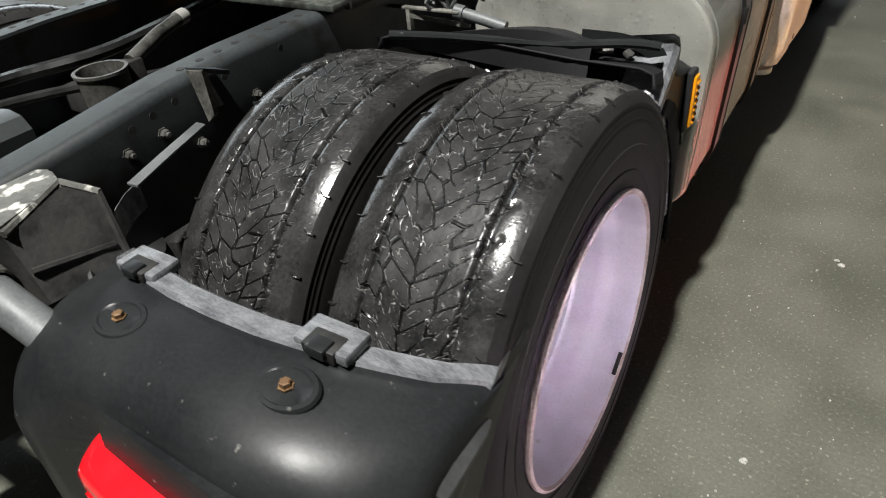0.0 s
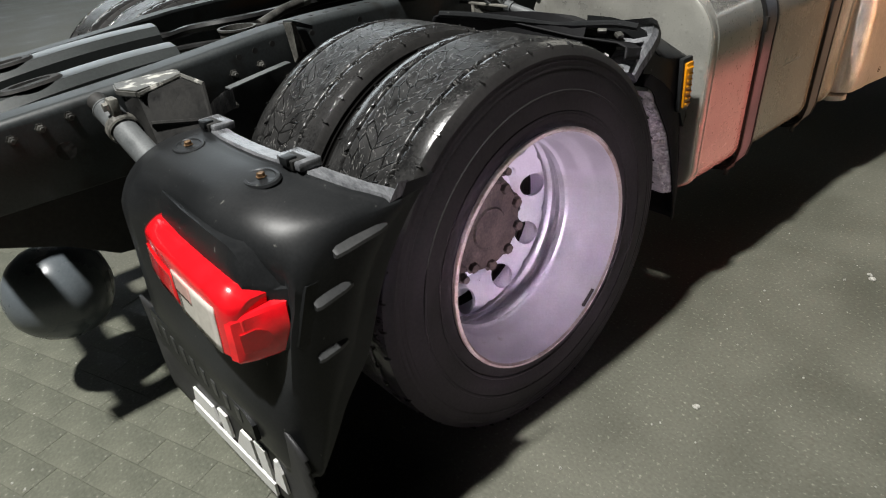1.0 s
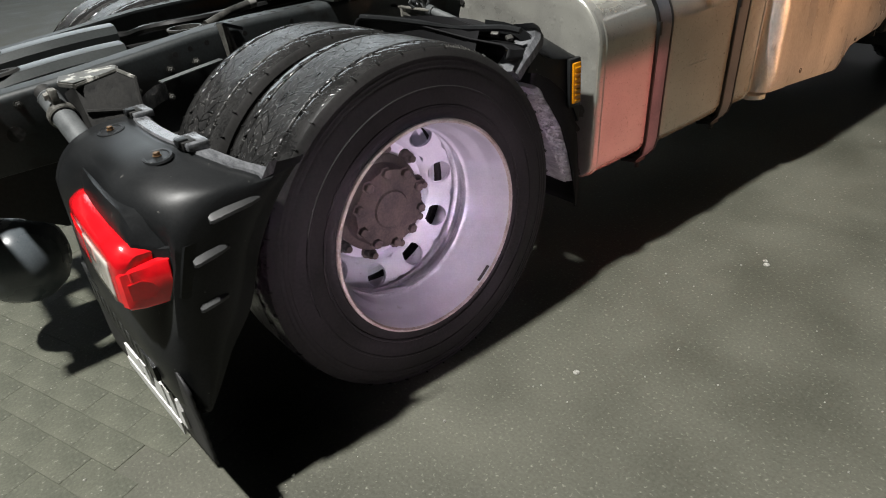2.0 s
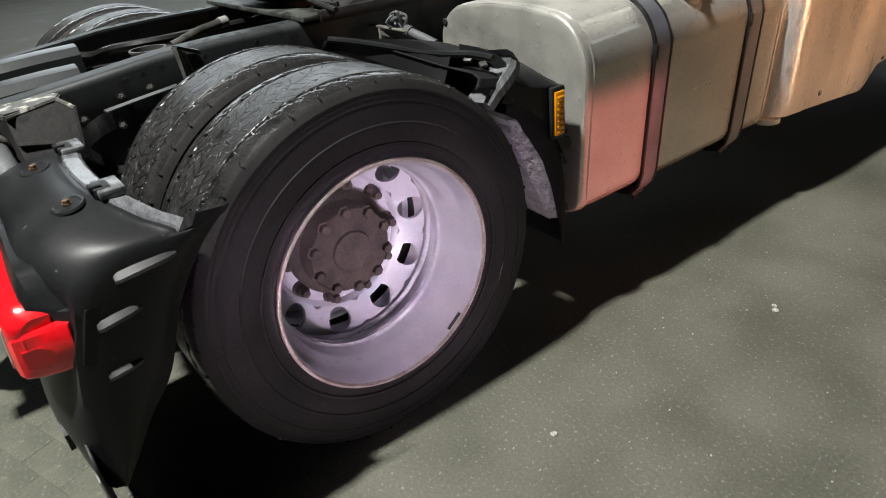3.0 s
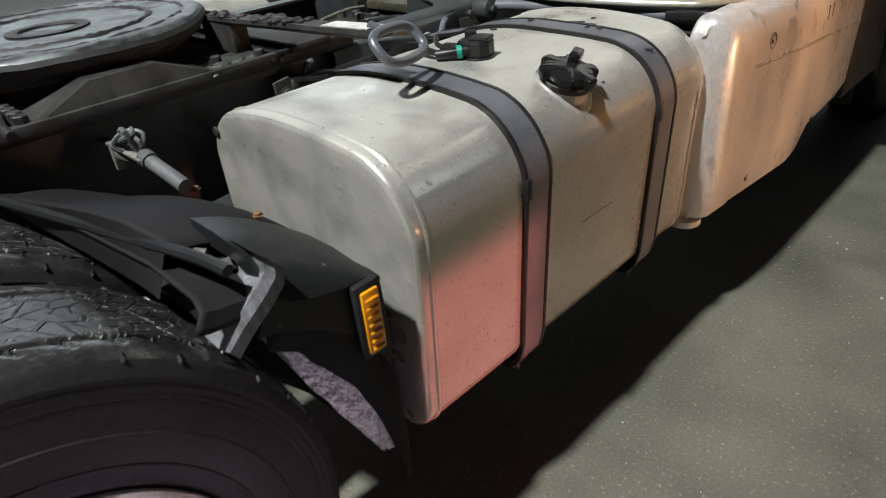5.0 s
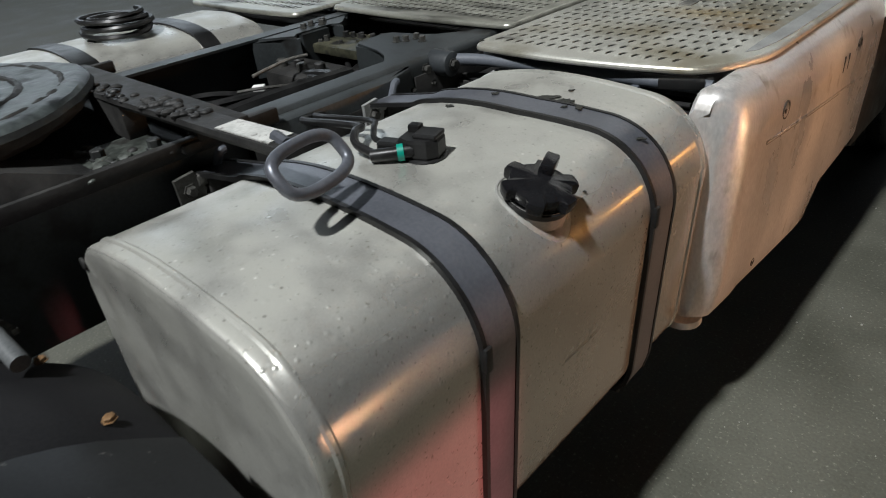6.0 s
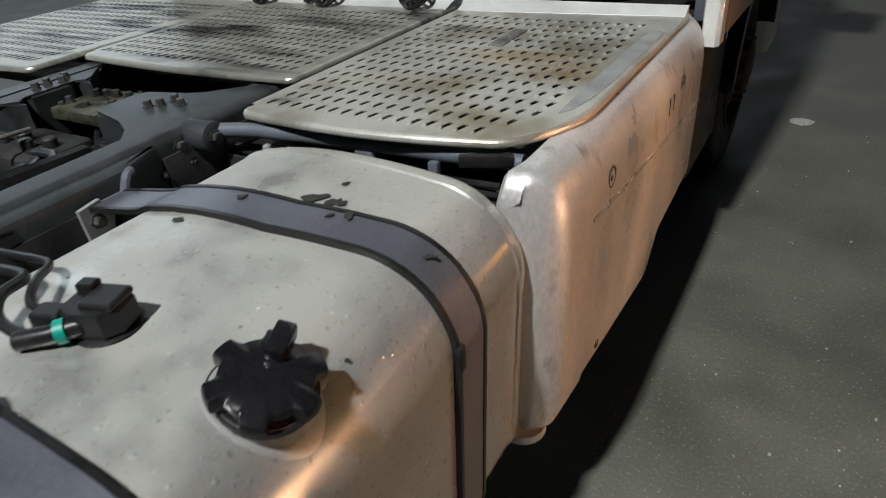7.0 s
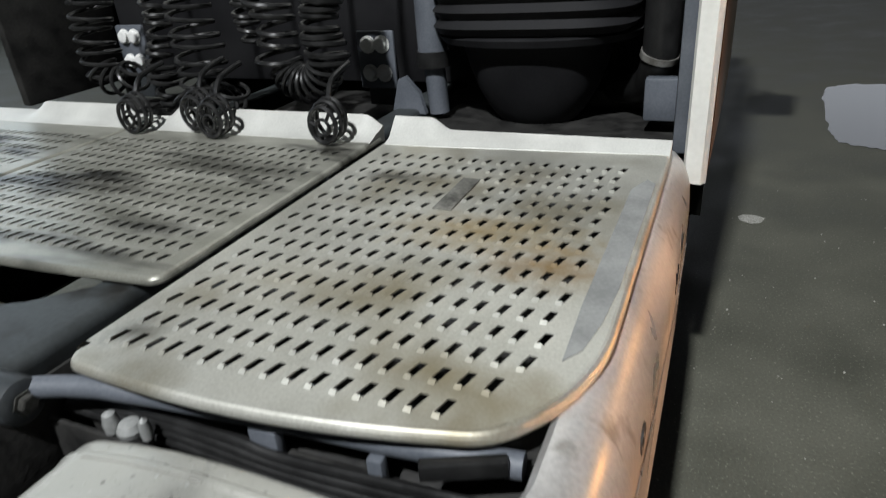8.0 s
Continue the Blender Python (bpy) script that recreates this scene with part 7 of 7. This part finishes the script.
# air filter housing
filt = thing("air_filter_housing", "black plastic air filter bowl with ribbed bellows above", "air filter")
cx, cy = 0.757, 3.42
bowl = []
for z, rx, ry in ((0.885, 0.01, 0.01), (0.888, 0.045, 0.04), (0.90, 0.085, 0.07), (0.93, 0.125, 0.10), (0.97, 0.155, 0.13), (1.03, 0.19, 0.155), (1.10, 0.216, 0.17), (1.16, 0.232, 0.18), (1.175, 0.24, 0.185), (1.18, 0.30, 0.22), (1.20, 0.312, 0.227), (1.205, 0.30, 0.22)):
    bowl.append([(cx + rx * math.copysign(abs(math.cos(a)) ** 0.92, math.cos(a)), cy + ry * math.copysign(abs(math.sin(a)) ** 0.92, math.sin(a)), z) for a in np.linspace(0, 2 * math.pi, 48, endpoint=False)])
part("bowl", loft(bowl), DULL, filt)
ribs = []
for k in range(15):
    z = 1.21 + 0.022 * k
    g = 0.008 if k % 2 else -0.010
    ribs.append([(cx + (0.300 + g) * math.copysign(abs(math.cos(a)) ** 0.6, math.cos(a)), cy + (0.215 + g) * math.copysign(abs(math.sin(a)) ** 0.6, math.sin(a)), z) for a in np.linspace(0, 2 * math.pi, 48, endpoint=False)])
part("bellows", loft(ribs), DULL, filt, "ribbed rubber bellows")
part("stand", block(0.70, 0.82, 3.50, 3.61, 0.96, 1.1, 0.004), GREASE, filt)
pipe = thing("intake_pipe", "blue-grey plastic pipe beside the air filter", "pipe")
part("upper", tube([(0.43, 3.35, 1.45), (0.43, 3.35, 1.14)], 0.048, 18), BLUE_GREY, pipe)
part("collar", tube([(0.43, 3.35, 1.15), (0.43, 3.35, 1.10)], 0.054, 18), HOSE, pipe)
part("lower", tube([(0.43, 3.35, 1.12), (0.44, 3.35, 0.95)], 0.034, 16), BLUE_GREY, pipe)
fin = thing("grey_fin", "blue-grey folded steel fin beside the pipe", "bracket")
part("fin_plate", prism([(0.30, 0.96), (0.42, 0.96), (0.40, 1.03), (0.355, 1.08), (0.33, 1.07)], 3.28, 3.30), BLUE_GREY, fin)
duct = thing("side_duct", "black ribbed duct with bright clamp beside the fairing", "duct")
part("duct_body", tube([(1.13, 3.34, 1.6), (1.13, 3.34, 1.2), (1.12, 3.36, 1.10), (1.08, 3.44, 1.03), (0.98, 3.55, 1.0)], 0.05, 18, smooth_steps=4), HOSE, duct)
part("hose_clamp", tube([(1.128, 3.342, 1.145), (1.124, 3.346, 1.128)], 0.054, 18), ZINC, duct, "bright clamp")
part("side_arm", block(1.10, 1.19, 3.26, 3.30, 0.97, 1.09, 0.008), BLUE_GREY, duct)
# Stand-in plates for bits of the white cab back showing low down.
for x, w in ((-0.56, 0.06), (0.40, 0.10)):
    t = thing("wall_glimpse", "small white piece of the cab's upper back", "sign", "white signs")
    part("wall_piece", block(x, x + w, 3.612, 3.619, 1.31, 1.42, 0.001), WHITE, t)

# engine shapes in the dark
eng = thing("gearbox", "black oily gearbox between the rails under the cab", "gearbox")
part("case", block(-0.3, 0.3, 3.1, 4.6, 0.55, 0.93, 0.06, 3), GREASE, eng)
# side_case is widened to stop floodlight leaking onto the ground.
part("side_case", block(0.42, 1.235, 3.08, 3.555, 0.40, 0.93, 0.02, 2), GREASE, eng)
part("far_case", block(-1.1, -0.42, 3.1, 3.5, 0.45, 0.93, 0.03, 2), GREASE, eng)
box = thing("battery_box", "black box under the walkway plate", "box")
# Case widened and two unseen plates added to stop floodlight leaking past.
part("case", block(0.42, 1.205, 1.90, 2.84, 0.42, 0.89, 0.02, 2), GREASE, box)
part("rear_light_stop", block(0.45, 1.19, 1.838, 1.846, 0.40, 0.90, 0.002), GREASE, box)
part("front_light_stop", block(0.45, 1.215, 3.0, 3.01, 0.40, 0.96, 0.002), GREASE, box)

# mirror on an arm ahead of the camera side
mirror = thing("wing_mirror", "black wing mirror on its arm at the cab side", "mirror")
part("shell", block(1.36, 1.62, 5.0, 5.12, 1.7, 2.1, 0.04, 3), PLASTIC, mirror)
part("arm", tube([(1.28, 5.1, 2.2), (1.45, 5.08, 2.15), (1.48, 5.06, 2.08)], 0.02, 8, smooth_steps=3), PLASTIC, mirror)

# ---------------------------------------------------------------- far side of the truck
ltank = thing("far_fuel_tank", "pale aluminium tank with dark straps on the far side", "fuel tank")
part("shell", tank_body([(0.93, -0.05), (0.925, -0.02), (0.935, -0.004), (0.95, 0), (1.87, 0), (1.885, -0.004), (1.895, -0.02), (1.89, -0.05)], -1), TANK, ltank)
for y in (1.2, 1.62):
    sec = tank_section(0.007)
    part("band", loft([[(-x, yy, z) for x, z in sec] for yy in (y, y + 0.07)]), HOSE, ltank, "black strap")
part("bracket", block(-0.48, -0.40, 1.2, 1.27, 0.5, 0.93, 0.004), GREASE, ltank)
part("bracket", block(-0.48, -0.40, 1.62, 1.69, 0.5, 0.93, 0.004), GREASE, ltank)
coilc = thing("cable_coil", "loose coil of black cable lying on the far tank", "cable coil")
pts = []
for k in range(110):
    a = k * 0.42
    r = 0.13 + 0.022 * math.sin(k * 0.17)
    pts.append((-0.88 + r * math.cos(a), 1.46 + 0.8 * r * math.sin(a), 1.006 + 0.008 * math.sin(k * 0.31) + 0.0005 * k))
part("winding", tube(pts, 0.009, 6), HOSE, coilc)


# ---------------------------------------------------------------- small things on the ground
puddle = bmesh.new()
ring = []
for k in range(90):
    a = 2 * math.pi * k / 90
    ca, sa = math.cos(a), math.sin(a)
    r = 1 + 0.07 * noise.noise(Vector((ca * 2.5, sa * 2.5, 3))) + 0.05 * noise.noise(Vector((ca * 9, sa * 9, 1)))
    ring.append(puddle.verts.new((2.62 + 0.60 * r * math.copysign(abs(ca) ** 0.45, ca) + 0.05 * sa, 7.12 + 0.92 * r * math.copysign(abs(sa) ** 0.45, sa), 0.0045)))
puddle.faces.new(ring)
WET = material("still_water", (0.02, 0.02, 0.02), (0.03, 0.03, 0.028), 3, (0.02, 0.05), 0, 0.0, 50)
tagged(part("puddle", puddle, WET), "shallow puddle of water mirroring an unseen bright panel", "puddle", kind="structure")

rnd = random.Random(5)
stones = bmesh.new()
for k in range(520):
    x, y = rnd.uniform(1.25, 3.2), rnd.uniform(-1.6, 5.5)
    if k % 4 == 0:
        x, y = rnd.uniform(-0.8, 1.3), rnd.uniform(-2.2, -0.9)
    s = rnd.choice((0.0018, 0.002, 0.002, 0.003, 0.003, 0.0045))
    b2 = bmesh.new()
    bmesh.ops.create_icosphere(b2, subdivisions=1, radius=s)
    for v in b2.verts:
        v.co *= 1 + 0.4 * noise.noise(v.co * 300 + Vector((k, 0, 0)))
    m = bpy.data.meshes.new("s")
    turned(b2, Matrix.Translation((x, y, s * 0.5))).to_mesh(m)
    b2.free()
    stones.from_mesh(m)
    bpy.data.meshes.remove(m)
STONE = material("pale_grit", (0.2, 0.198, 0.17), (0.5, 0.49, 0.45), 200, (0.7, 0.9), 0, 0.1, 100)
tagged(part("grit", stones, STONE, smooth=False), "scattered pale grit and small stones on the asphalt", "grit", kind="stuff")
for x, y, s in ((1.632, 1.182, 0.011), (1.616, 1.204, 0.008), (1.52, 0.26, 0.009), (1.503, 4.88, 0.06), (1.8, -0.2, 0.007)):
    b2 = bmesh.new()
    bmesh.ops.create_icosphere(b2, subdivisions=2, radius=s)
    for v in b2.verts:
        v.co *= 1 + 0.4 * noise.noise(v.co * 120 + Vector((x, y, 0)))
        v.co.z *= 0.5 if s < 0.03 else 0.06
    tagged(part("pale_stone", turned(b2, Matrix.Translation((x, y, s * 0.3 if s < 0.03 else 0.003))), STONE), "small pale stone lying on the asphalt", "stone", "pale stones")

# block paving behind the truck
paving = tagged(new("paving"), "worn grey concrete block paving, nearly flush", "paving", kind="structure")
pm = mesh_of("paver", block(-0.0996, 0.0996, -0.0496, 0.0496, -0.03, 0.002, 0.0005, 1), PAVER)
ang = radians(20)
for i in range(-9, 10):
    for j in range(-14, 15):
        x, y = (i + 0.5 * (j % 2)) * 0.2, j * 0.1
        wx, wy = -0.15 + x * math.cos(ang) - y * math.sin(ang), -1.55 + x * math.sin(ang) + y * math.cos(ang)
        if -1.6 < wx < 0.95 and -2.35 < wy < -0.62:
            o = new("paver", pm)
            o.parent = paving
            o.location, o.rotation_euler = (wx, wy, rnd.uniform(-0.0004, 0.0002)), (0, 0, ang)
